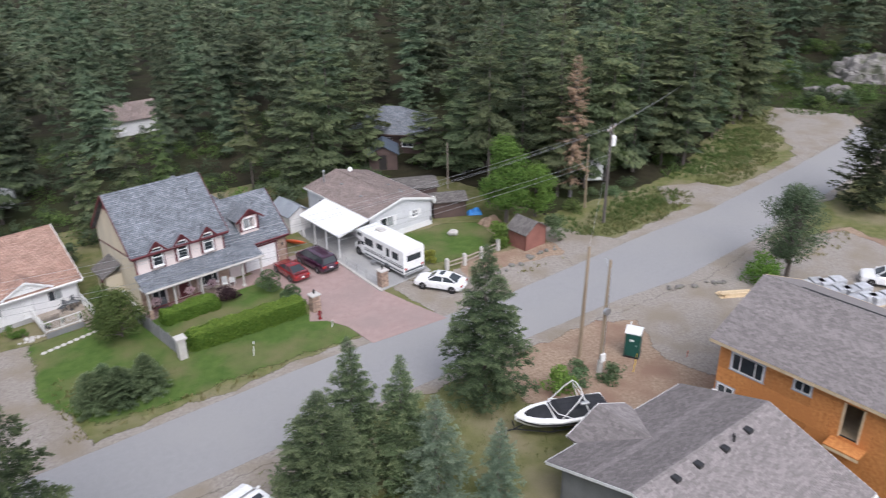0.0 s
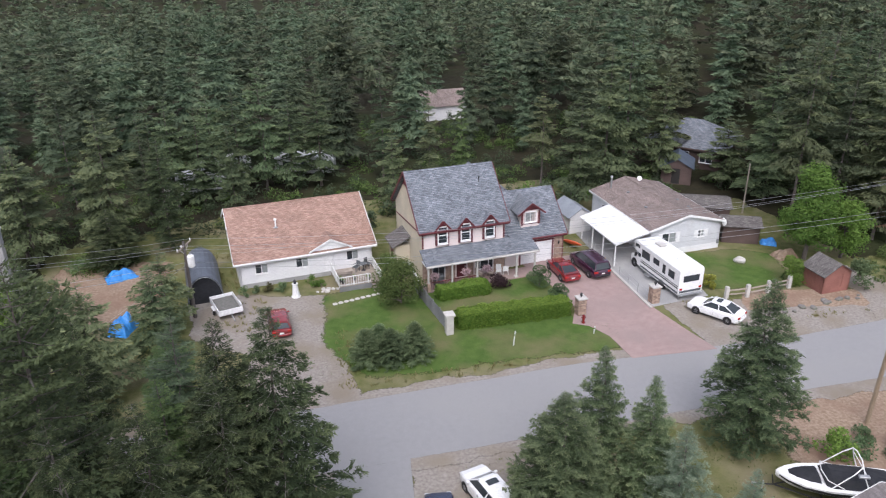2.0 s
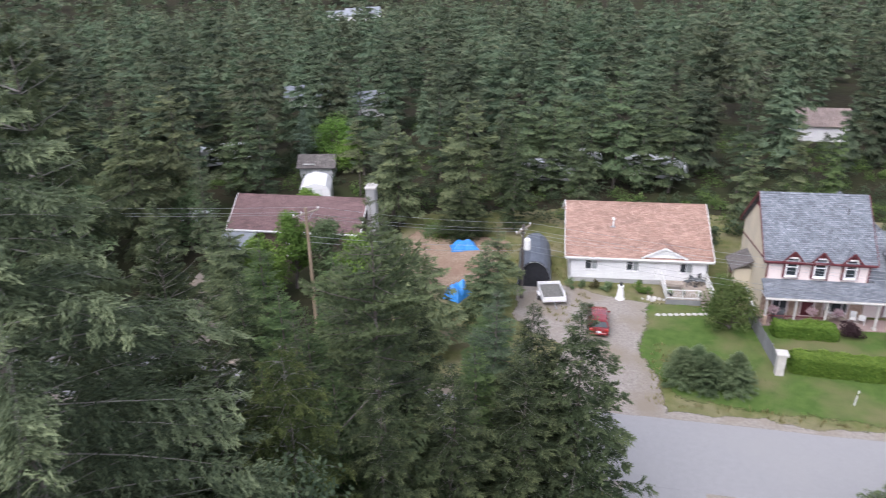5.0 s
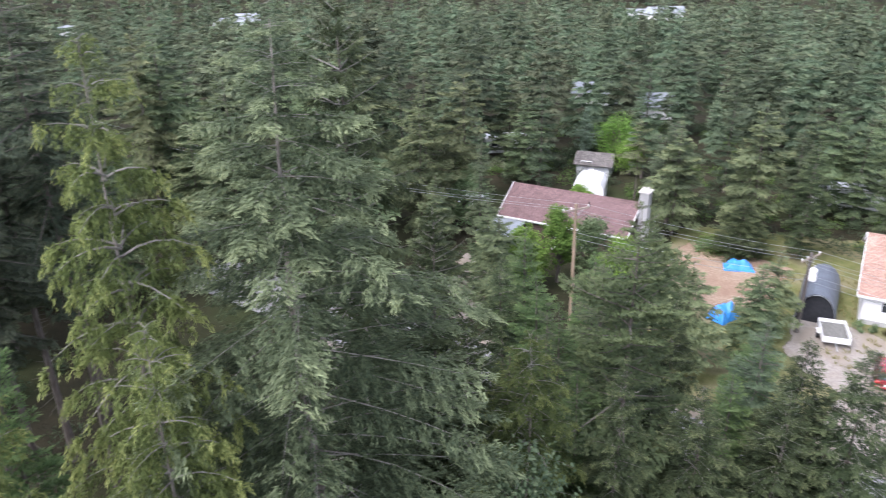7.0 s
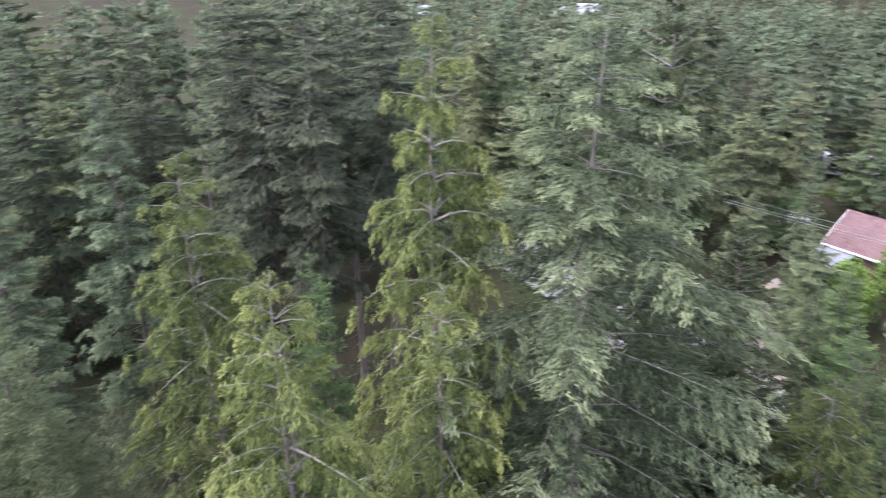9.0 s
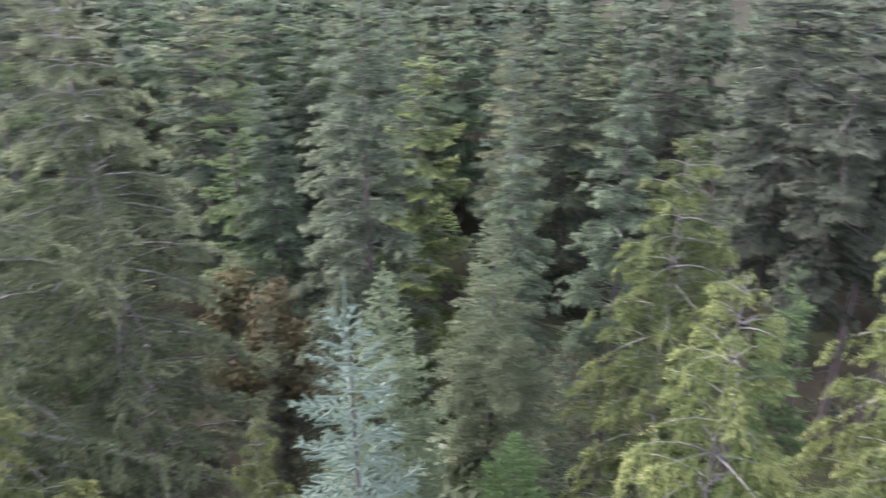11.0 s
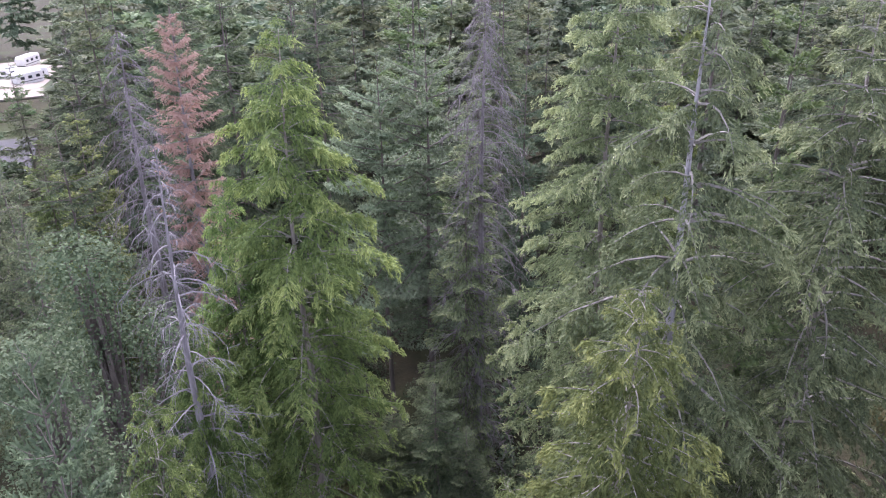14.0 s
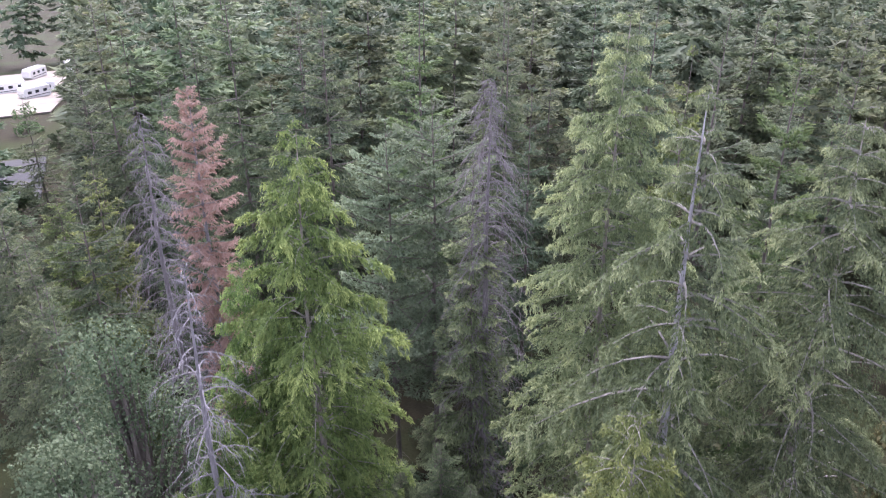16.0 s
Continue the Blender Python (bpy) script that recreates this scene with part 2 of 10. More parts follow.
# ---- building blocks ----
class Geo:
    """Collects vertices and faces for one mesh."""
    def __init__(self):
        self.v, self.f = [], []

    def add(self, pts, faces):
        o = len(self.v)
        self.v += [tuple(p) for p in pts]
        self.f += [tuple(o + i for i in f) for f in faces]
        return self

    def box(self, x0, y0, z0, x1, y1, z1, c=0.0, m=None):
        """A block between two corners, its edges chamfered by c, turned by m."""
        lo, hi = (min(x0, x1), min(y0, y1), min(z0, z1)), (max(x0, x1), max(y0, y1), max(z0, z1))
        if c <= 0:
            pts = [(a, b, d) for a in (lo[0], hi[0]) for b in (lo[1], hi[1]) for d in (lo[2], hi[2])]
            fs = [(0, 1, 3, 2), (4, 6, 7, 5), (0, 4, 5, 1), (2, 3, 7, 6), (0, 2, 6, 4), (1, 5, 7, 3)]
        else:
            c = min([c] + [(hi[i] - lo[i]) * 0.45 for i in range(3)])
            pts, idx = [], {}
            sg = [(a, b, d) for a in (0, 1) for b in (0, 1) for d in (0, 1)]
            for s in sg:
                for ax in range(3):
                    idx[s, ax] = len(pts)
                    pts.append(tuple((hi[i] if s[i] else lo[i]) + (0 if i == ax else (-c if s[i] else c)) for i in range(3)))
            fs = []
            for ax in range(3):
                o1, o2 = [i for i in range(3) if i != ax]
                for side in (0, 1):
                    ring = []
                    for a, b in ((0, 0), (1, 0), (1, 1), (0, 1)):
                        s = [0, 0, 0]
                        s[ax], s[o1], s[o2] = side, a, b
                        ring.append(idx[tuple(s), ax])
                    fs.append(tuple(ring))
                for a in (0, 1):
                    for b in (0, 1):
                        s, t = [0, 0, 0], [0, 0, 0]
                        s[o1], s[o2], t[o1], t[o2] = a, b, a, b
                        t[ax] = 1
                        s, t = tuple(s), tuple(t)
                        fs.append((idx[s, o1], idx[t, o1], idx[t, o2], idx[s, o2]))
            fs += [tuple(idx[s, ax] for ax in range(3)) for s in sg]
        if m is not None:
            pts = [m @ Vector(p) for p in pts]
        return self.add(pts, fs)

    def tube(self, pts, radii, n=8, cap=True):
        """A round bar along points, with a radius at each."""
        pts = [Vector(p) for p in pts]
        rings = []
        for i, p in enumerate(pts):
            d = (pts[min(i + 1, len(pts) - 1)] - pts[max(i - 1, 0)]).normalized()
            a = d.orthogonal().normalized() if i == 0 else (a - d * a.dot(d)).normalized()
            b = d.cross(a)
            r = radii[i] if isinstance(radii, (list, tuple)) else radii
            rings.append([p + (a * math.cos(2 * math.pi * k / n) + b * math.sin(2 * math.pi * k / n)) * r for k in range(n)])
        fs = []
        for i in range(len(pts) - 1):
            for k in range(n):
                fs.append((i * n + k, i * n + (k + 1) % n, (i + 1) * n + (k + 1) % n, (i + 1) * n + k))
        if cap:
            fs += [tuple(range(n - 1, -1, -1)), tuple(range((len(pts) - 1) * n, len(pts) * n))]
        return self.add([p for r in rings for p in r], fs)

    def prism(self, poly, a, b, axis="y"):
        """A flat outline pushed from a to b along an axis; outline in the two other axes."""
        n = len(poly)
        def at(p, t):
            return {"x": (t, p[0], p[1]), "y": (p[0], t, p[1]), "z": (p[0], p[1], t)}[axis]
        return self.add([at(p, a) for p in poly] + [at(p, b) for p in poly],
                        [tuple(range(n)), tuple(range(2 * n - 1, n - 1, -1))] +
                        [(i, (i + 1) % n, n + (i + 1) % n, n + i) for i in range(n)])

    def slab(self, quad, th):
        """A sheet through corner points, th thick, downwards."""
        n = len(quad)
        lowq = [(p[0], p[1], p[2] - th) for p in quad]
        return self.add(list(quad) + lowq, [tuple(range(n)), tuple(range(2 * n - 1, n - 1, -1))] +
                        [(i, (i + 1) % n, n + (i + 1) % n, n + i) for i in range(n)])

    def loft(self, rings, close=True, cap=True):
        n = len(rings[0])
        fs = []
        for i in range(len(rings) - 1):
            for k in range(n if close else n - 1):
                fs.append((i * n + k, i * n + (k + 1) % n, (i + 1) * n + (k + 1) % n, (i + 1) * n + k))
        if cap:
            fs += [tuple(range(n - 1, -1, -1)), tuple(range((len(rings) - 1) * n, len(rings) * n))]
        return self.add([p for r in rings for p in r], fs)

    def mesh(self, name, mat, smooth=False, fix=True):
        me = bpy.data.meshes.new(name)
        me.from_pydata(self.v, [], self.f)
        if fix:
            bm = bmesh.new()
            bm.from_mesh(me)
            bmesh.ops.recalc_face_normals(bm, faces=bm.faces)
            bm.to_mesh(me)
            bm.free()
        if smooth:
            me.shade_smooth()
        me.materials.append(mat)
        return me


def part(name, geo, mat, parent=None, label="", smooth=False):
    """One mesh object, under a thing or a part."""
    me = geo if isinstance(geo, bpy.types.Mesh) else geo.mesh(name, mat, smooth)
    ob = new(name, me)
    if parent:
        ob.parent = parent
    if label:
        ob["label"] = label
    return ob


def thing(name, m, label, category, group="", kind=""):
    """An Empty at a thing's base; its parts go under it in local metres."""
    e = new(name)
    e.empty_display_size = 0.3
    e.matrix_basis = m
    return tagged(e, label, category, group, kind)


def sheet(name, poly, z, mat, label, category, th=0.3, jag=0.0, step=0.8, fray=None):
    """A ground covering with an uneven outline, a slab whose top stands at z."""
    pts, fray = [], jag * 1.5 if fray is None else fray
    for i, p in enumerate(poly):
        a, b = Vector(p), Vector(poly[(i + 1) % len(poly)])
        k = max(1, int((b - a).length / step)) if jag else 1
        side = Vector((-(b - a).y, (b - a).x)).normalized()
        for j in range(k):
            q = a.lerp(b, j / k)
            if jag:
                q = q + side * (noise.noise((q.x * 0.6, q.y * 0.6, z * 90)) + 0.5 * noise.noise((q.x * 1.9, q.y * 1.9, 3.0))) * jag
            pts.append((q.x, q.y))
    area = sum(p[0] * q[1] - q[0] * p[1] for p, q in zip(pts, pts[1:] + pts[:1]))
    if area < 0:
        pts.reverse()
    bm = bmesh.new()
    worn = bm.verts.layers.float.new("edge")
    vs = [bm.verts.new((x, y, z)) for x, y in pts]
    if fray:                                                       # a worn border, bare in places, that slopes into the ground
        k = len(pts)
        rim = []
        for i in range(k):
            a, b = Vector(pts[i - 1]), Vector(pts[(i + 1) % k])
            side = Vector(((b - a).y, -(b - a).x)).normalized()
            rim.append(bm.verts.new((pts[i][0] + side.x * fray, pts[i][1] + side.y * fray, z - 0.007 - 0.002 * (i % 3))))
            rim[-1][worn] = 1.0
        for i in range(k):
            bm.faces.new((vs[i], rim[i], rim[(i + 1) % k], vs[(i + 1) % k]))
    f = bm.faces.new(vs)
    f.normal_update()
    if not fray:
        r = bmesh.ops.extrude_face_region(bm, geom=[f])
        for v in [v for v in r["geom"] if isinstance(v, bmesh.types.BMVert)]:
            v.co.z -= th
        bmesh.ops.recalc_face_normals(bm, faces=bm.faces)
    bmesh.ops.triangulate(bm, faces=[f for f in bm.faces if len(f.verts) > 4])
    me = bpy.data.meshes.new(name)
    bm.to_mesh(me)
    bm.free()
    me.materials.append(mat)
    return tagged(new(name, me), label, category, kind="structure")


# ---- the lie of the land ----
def land(x, y):
    """Height of the ground: level round the road, falling into a valley ahead and behind, rising on the hill to the east."""
    d, az = math.hypot(x, y), math.degrees(math.atan2(y, x)) % 360
    def bump(c, w):
        e = abs((az - c + 180) % 360 - 180) / w
        return max(0.0, 1 - e * e) if e < 1 else 0.0
    fall = 0.10 * min(1.0, 1.6 * bump(135, 75)) + 0.07 * bump(270, 60)
    rise = 0.16 * min(1.0, 1.7 * bump(28, 42))
    s, e = max(0.0, d - 95), max(0.0, d - 132)
    s, e = s * s / (s + 25), e * e / (e + 25)
    down = fall * (s if s < 190 else 190 + 60 * (1 - math.exp(-(s - 190) / 60)))
    up = rise * (e if e < 160 else 160 + 60 * (1 - math.exp(-(e - 160) / 60)))
    up += 0.17 * min(1.0, 1.8 * bump(135, 70)) * min(90.0, max(0.0, d - 450.0))
    return up - down + (0.6 * noise.noise((x * 0.02, y * 0.02, 0)) * min(1, s / 60) if s else 0.0)


def build_ground():
    rings = [0, 15, 30, 45, 60, 75, 90, 100, 110, 120, 132, 145, 160, 178, 200, 225, 255, 290, 330, 380, 450, 560, 750, 1100, 1700, 2600]
    n, v, f = 96, [(0, 0, 0)], []
    for r in rings[1:]:
        for k in range(n):
            a = 2 * math.pi * k / n
            x, y = r * math.cos(a), r * math.sin(a)
            v.append((x, y, land(x, y)))
    for k in range(n):
        f.append((0, 1 + k, 1 + (k + 1) % n))
        for i in range(len(rings) - 2):
            a, b = 1 + i * n, 1 + (i + 1) * n
            f.append((a + k, b + k, b + (k + 1) % n, a + (k + 1) % n))
    me = bpy.data.meshes.new("ground")
    me.from_pydata(v, [], f)
    me.shade_smooth()
    me.materials.append(M_FOREST)
    tagged(new("ground", me), "dark forest floor with moss, litter and low growth", "ground", kind="structure")


build_ground()
# the verges and clearings, then the hard surfaces on top of them
sheet("verge", [(-14, 44), (0, 43.5), (24, 44.5), (40, 45), (60, 46), (90, 50), (112, 58), (112, 72), (92, 66), (76, 58), (66, 57), (52, 57),
                (50, 74), (30, 86), (8, 84), (-8, 82), (-24, 76), (-24, 60), (-16, 50)], 0.012, M_DRYGRASS,
      "patchy dry grass and weeds beside the road", "grass", jag=0.8)
sheet("verge", [(0, 38.5), (34, 40), (60, 39.5), (80, 43), (112, 52), (110, 30), (70, 16), (40, 4), (24, 10), (14, 24), (-4, 26), (-12, 36)], 0.012, M_DRYGRASS,
      "thin dry grass on trodden soil beside the road", "grass", jag=0.8)
sheet("dirt_yard", [(28, 39.6), (50, 40.4), (60, 39.4), (75, 36), (72, 22), (58, 20), (50, 26), (38, 24), (31, 27), (29.5, 33), (30.5, 38)], 0.022, M_DIRT,
      "bare sandy soil of the building site", "soil", jag=0.9)
sheet("gravel_yard", [(38, 40.6), (60, 41), (74, 36), (72, 20), (56, 17), (44, 24), (41, 31), (44, 36)], 0.03, M_GRAVEL,
      "pale compacted gravel yard", "gravel", jag=0.7)
sheet("road_shoulder", [(-40, 36.2), (0, 37.0), (34, 38.4), (54, 38.0), (82, 42.6), (110, 48), (111, 57), (86, 51.6), (54, 48.2), (38, 46.6), (20, 46.4), (0, 44.9), (-40, 43.6)],
      0.036, M_GRAVEL, "gravel shoulder along the road", "gravel", jag=0.6)
sheet("road_verge", [(30.9, 46.3), (37, 46.5), (47, 47), (47.5, 49.4), (42, 50.6), (38, 51.4), (33, 53.2), (30.4, 52.6)], 0.039, M_GRAVEL, "pale gravel and dust beside the road", "gravel", jag=0.5)
sheet("soil_bank", [(37, 50.8), (42, 50.2), (47.8, 49.2), (48.4, 51.6), (44, 52.4), (38, 53.2)], 0.042, M_DIRT, "bare brown soil bank with scattered rocks", "soil", jag=0.4)
sheet("gravel_spur", [(92, 52), (112, 56), (121, 62), (112, 69.5), (105, 66), (98, 58)], 0.044, M_GRAVEL, "gravel turnout", "gravel", jag=0.7)
sheet("gravel_spur", [(70, 48.5), (76, 49.3), (74, 54), (69, 56), (66, 52)], 0.044, M_GRAVEL, "gravel track leaving the road", "gravel", jag=0.5)
sheet("gravel_spur", [(46.5, 46.8), (54.5, 47.5), (52, 51), (50.5, 56), (48, 56), (48.5, 51)], 0.044, M_GRAVEL, "gravel track leaving the road", "gravel", jag=0.4)
sheet("gravel_driveway", [(-4.5, 44.8), (3.0, 44.9), (1.8, 53), (2.4, 60.5), (-6, 62.5), (-10, 62), (-9, 56), (-4, 52)], 0.038, M_GRAVEL,
      "rutted gravel driveway with weeds", "gravel", jag=0.6)
sheet("dirt_patch", [(-13, 62), (-13, 71), (-22, 72), (-22.5, 62), (-17, 60)], 0.03, M_DIRT, "bare reddish soil clearing", "soil", jag=0.8)
sheet("lawn", [(4.4, 48.3), (9, 47.9), (14, 48.4), (20, 48.0), (23.0, 48.2), (23.6, 48.9), (21.5, 51.0), (20.5, 53.4), (22.5, 60.5), (12, 60.2), (9, 61), (2.4, 60.6), (2.0, 53)],
      0.045, M_LAWN, "green mown lawn, yellowing towards the road", "lawn", jag=0.5, fray=1.9)
sheet("lawn", [(33.4, 55.8), (38.2, 55), (43.5, 54.4), (44.5, 60), (42, 61.5), (36, 61.5)], 0.045, M_LAWN, "small green lawn", "lawn", jag=0.5, fray=1.2)
sheet("road", [(-60, 36.6), (-20, 37.4), (1, 37.7), (12, 38.2), (34.2, 39.2), (45.1, 39.4), (53, 38.9), (65.8, 40.4), (81, 43), (89, 44.4), (108, 49), (114, 51),
               (112, 56), (105.4, 53.7), (87.2, 50.6), (68, 47.9), (54, 47.2), (46, 46.4), (38, 45.7), (20, 45.7), (8.5, 45.0), (0.4, 44.4), (-20, 43.4), (-60, 42.6)],
      0.055, M_ASPHALT, "worn grey asphalt road", "road", jag=0.12, step=2)
sheet("dirt_patch", [(5.6, 37.2), (13, 37.8), (15, 34), (13.5, 28), (8, 26), (4.6, 29), (5.0, 33)], 0.03, M_GRAVEL, "trodden gravel and dry weeds where cars park", "gravel", jag=0.9)
sheet("side_road", [(0.8, 37.9), (5.4, 38.1), (4.6, 30), (3.5, 22), (-0.5, 22), (0.2, 30)], 0.05, M_ASPHALT, "grey asphalt driveway", "driveway", jag=0.1, step=2)
sheet("paver_driveway", [(24.0, 45.6), (31.0, 45.4), (30.0, 49), (29.2, 52.4), (28.6, 59), (28.2, 64.5), (20.5, 63.8), (21.6, 60.8), (22.6, 54.2), (21.4, 51.6), (22.6, 50.9), (23.6, 49)],
      0.062, M_PAVER, "pinkish paved driveway", "driveway")
sheet("parking_pad", [(29.2, 52.8), (34.8, 53.6), (35.4, 60.5), (33.0, 62.5), (32.0, 74), (28.4, 74), (28.4, 64.5), (28.8, 59)], 0.058, M_CONCRETE,
      "grey concrete parking pad", "pavement")


# ---- trees ----
rng = np.random.default_rng(7)


def raw_mesh(name, verts, tris, mat, tip_toplight=None, tone=None):
    """A mesh of triangles straight from arrays."""
    me = bpy.data.meshes.new(name)
    verts, tris = np.asarray(verts, dtype=np.float32), np.asarray(tris, dtype=np.int32)
    me.vertices.add(len(verts))
    me.vertices.foreach_set("co", verts.ravel())
    me.loops.add(tris.size)
    me.loops.foreach_set("vertex_index", tris.ravel())
    me.polygons.add(len(tris))
    me.polygons.foreach_set("loop_start", np.arange(0, tris.size, 3, dtype=np.int32))
    for key, value in (("tip_toplight", tip_toplight), ("tone", tone)):
        if value is not None:
            me.attributes.new(key, "FLOAT", "POINT").data.foreach_set("value", np.asarray(value, dtype=np.float32))
    me.update(calc_edges=True)
    me.materials.append(mat)
    return me


def unit(a):
    return a / np.maximum(1e-9, np.linalg.norm(a, axis=-1, keepdims=True))


STYLES = {  # limb rise at foot and top, sag, upturn, hang of the sprays, their length, how fast the crown widens, bare stem
    "fir": dict(low=-0.20, high=0.62, sag=0.40, turn=0.34, hang=0.55, wide=0.26, power=0.52, bare=0.08),
    "young": dict(low=0.02, high=0.80, sag=0.14, turn=0.20, hang=0.16, wide=0.27, power=0.70, bare=0.01),
    "spruce": dict(low=-0.10, high=0.75, sag=0.22, turn=0.22, hang=0.20, wide=0.30, power=0.48, bare=0.03),
}


def conifer_arrays(style, h, r, n_br, n_tw, n_nd, seed, keep=1.0, size=1.0, fat=1.0):
    """Limb lines and needle triangles of a conifer: along each limb two rows of sprays hang like the sides of a roof.
    Returns the limbs' paths and lengths, and vertices and freshness of loose triangles."""
    g, s = np.random.default_rng(seed), STYLES[style]
    tier = 5 if n_br > 60 else 4
    f = (np.floor(np.arange(n_br) / tier) * tier + tier * g.normal(0.5, 0.12, n_br)) / n_br   # share of the crown, 0 at its foot
    f = np.clip(f, 0, 1) ** 0.66
    z = h * (s["bare"] + (0.985 - s["bare"]) * f)
    az = np.arange(n_br) * 2.39996 + g.normal(0, 0.35, n_br)
    top = h - z                                                    # a pointed top that widens to the full radius
    L = r * (1 - np.exp(-s["power"] * top / r)) * np.clip(g.normal(1.0, 0.06 if style == "young" else 0.2, n_br), 0.5, 1.5) + 0.14
    lobes = 1 + (0.05 if style == "young" else 0.14) * np.sin(az * 2 + seed) + 0.09 * np.sin(z * 1.7 + seed * 2)
    L = L * lobes * np.clip(0.72 + f * 1.8, 0.72, 1)
    e = s["low"] + (s["high"] - s["low"]) * f ** 1.4 + g.normal(0, 0.09, n_br)
    out = np.stack([np.cos(az), np.sin(az), np.zeros(n_br)], 1)
    base = np.stack([np.zeros(n_br), np.zeros(n_br), z], 1)
    sag, turn = s["sag"] * (1 - 0.55 * f), s["turn"]

    def along(t):
        q = t * L[:, None]
        zz = (e[:, None] * t - sag[:, None] * 1.6 * t ** 2 + (sag[:, None] * 0.7 + turn * 0.5) * t ** 3) * L[:, None]
        return base[:, None, :] + out[:, None, :] * q[..., None] + np.stack([0 * q, 0 * q, zz], -1)

    paths = along(np.tile(np.array([0, 0.3, 0.6, 1.0]), (n_br, 1)))
    V, T = [], []
    zup = np.array([0, 0, 1.0])

    def put(tri, tip_toplight):
        if keep < 1:
            k = g.random(tri.shape[:-2]) < keep
            tri, tip_toplight = tri[k], tip_toplight[k]
        V.append(tri.reshape(-1, 3)), T.append(tip_toplight.ravel())

    for sg in (-1, 1, 0):
        nt = 1 if sg == 0 else n_tw
        ts = np.full((n_br, 1), 0.93) if sg == 0 else np.tile(np.linspace(0.12, 0.94, nt), (n_br, 1)) + g.uniform(-0.5, 0.5, (n_br, nt)) * 0.6 / nt
        p0 = along(ts)
        d = unit(along(ts + 0.03) - p0)
        side = unit(np.cross(d, zup))
        tl = L[:, None] * s["wide"] * np.clip(ts * 3.5, 0.45, 1) * (1.12 - 0.68 * ts) * np.clip(g.normal(1, 0.22, ts.shape), 0.5, 1.6) + 0.20 * size
        td = unit(d * (0.55 + 0.45 * ts + (0.5 if sg == 0 else 0))[..., None] + side * sg * (1.0 - 0.35 * ts)[..., None] + g.normal(0, 0.24, d.shape))
        td[..., 2] -= s["hang"] * (0.55 + 0.7 * g.random(ts.shape))
        td = unit(td)
        drop = (s["hang"] * 0.35 * tl)[..., None]
        tsd = unit(np.cross(td, zup + 0 * td) + 1e-6)               # across the spray
        flat = unit(tsd * 0.8 + d * (sg if sg else 0.0) * 0.4 + g.normal(0, 0.15, d.shape))
        # paler towards the limb's end as fresh growth; also paler higher in the crown
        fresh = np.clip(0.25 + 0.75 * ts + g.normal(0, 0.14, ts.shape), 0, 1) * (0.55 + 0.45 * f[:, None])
        w = (tl * 0.13 * fat)[..., None]
        mid_, end = p0 + td * (tl * 0.34)[..., None], p0 + td * tl[..., None] - zup * drop
        a, b = mid_ - flat * w, mid_ + flat * w
        for q in (a, b):
            put(np.stack([p0, q, end] if q is a else [p0, end, q], -2), np.stack([fresh * 0.35, fresh * 0.6, fresh], -1) if q is a else np.stack([fresh * 0.35, fresh, fresh * 0.6], -1))
        for j in range(n_nd):
            u = (j + 0.55) / n_nd
            c = p0 + td * (tl * u)[..., None] - zup * (drop * u * u)
            for sn in (-1, 1):
                nl = (tl * (0.46 if n_nd < 4 else 0.42) * (1.12 - 0.6 * u) + 0.05 * size) * np.clip(g.normal(1, 0.25, tl.shape), 0.5, 1.7)
                nd = unit(td * 0.62 + flat * sn * 0.66 + g.normal(0, 0.28, c.shape) - zup * (0.06 + 0.40 * s["hang"]))
                hw = (nl * (0.20 if n_nd < 4 else 0.15) * fat)[..., None]
                ax = unit(td + g.normal(0, 0.2, c.shape))
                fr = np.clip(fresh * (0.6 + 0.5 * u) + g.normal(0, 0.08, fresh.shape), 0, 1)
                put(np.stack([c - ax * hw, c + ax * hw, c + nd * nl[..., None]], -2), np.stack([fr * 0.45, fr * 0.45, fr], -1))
    return paths, L, np.concatenate(V), np.concatenate(T)


WOODLAND = {  # limb rise at foot and top, sag, upturn, hang, plate width, how fast the crown widens, bare stem, raggedness
    "fir": (-0.26, 0.42, 0.34, 0.26, 0.50, 0.36, 0.46, 0.10, 0.22),
    "slim": (-0.20, 0.50, 0.22, 0.20, 0.35, 0.38, 0.40, 0.06, 0.14),
    "thin": (-0.34, 0.35, 0.22, 0.16, 0.40, 0.30, 0.62, 0.32, 0.36),
    "pine": (-0.05, 0.55, 0.12, 0.24, 0.10, 0.34, 0.62, 0.28, 0.34),
    "cedar": (-0.28, 0.40, 0.50, 0.36, 0.95, 0.34, 0.40, 0.05, 0.18),
    "grove": (-0.35, 0.30, 0.26, 0.20, 0.50, 0.32, 0.55, 0.46, 0.28),
    "bough": (-0.28, 0.40, 0.36, 0.30, 0.62, 0.34, 0.44, 0.07, 0.20),
}


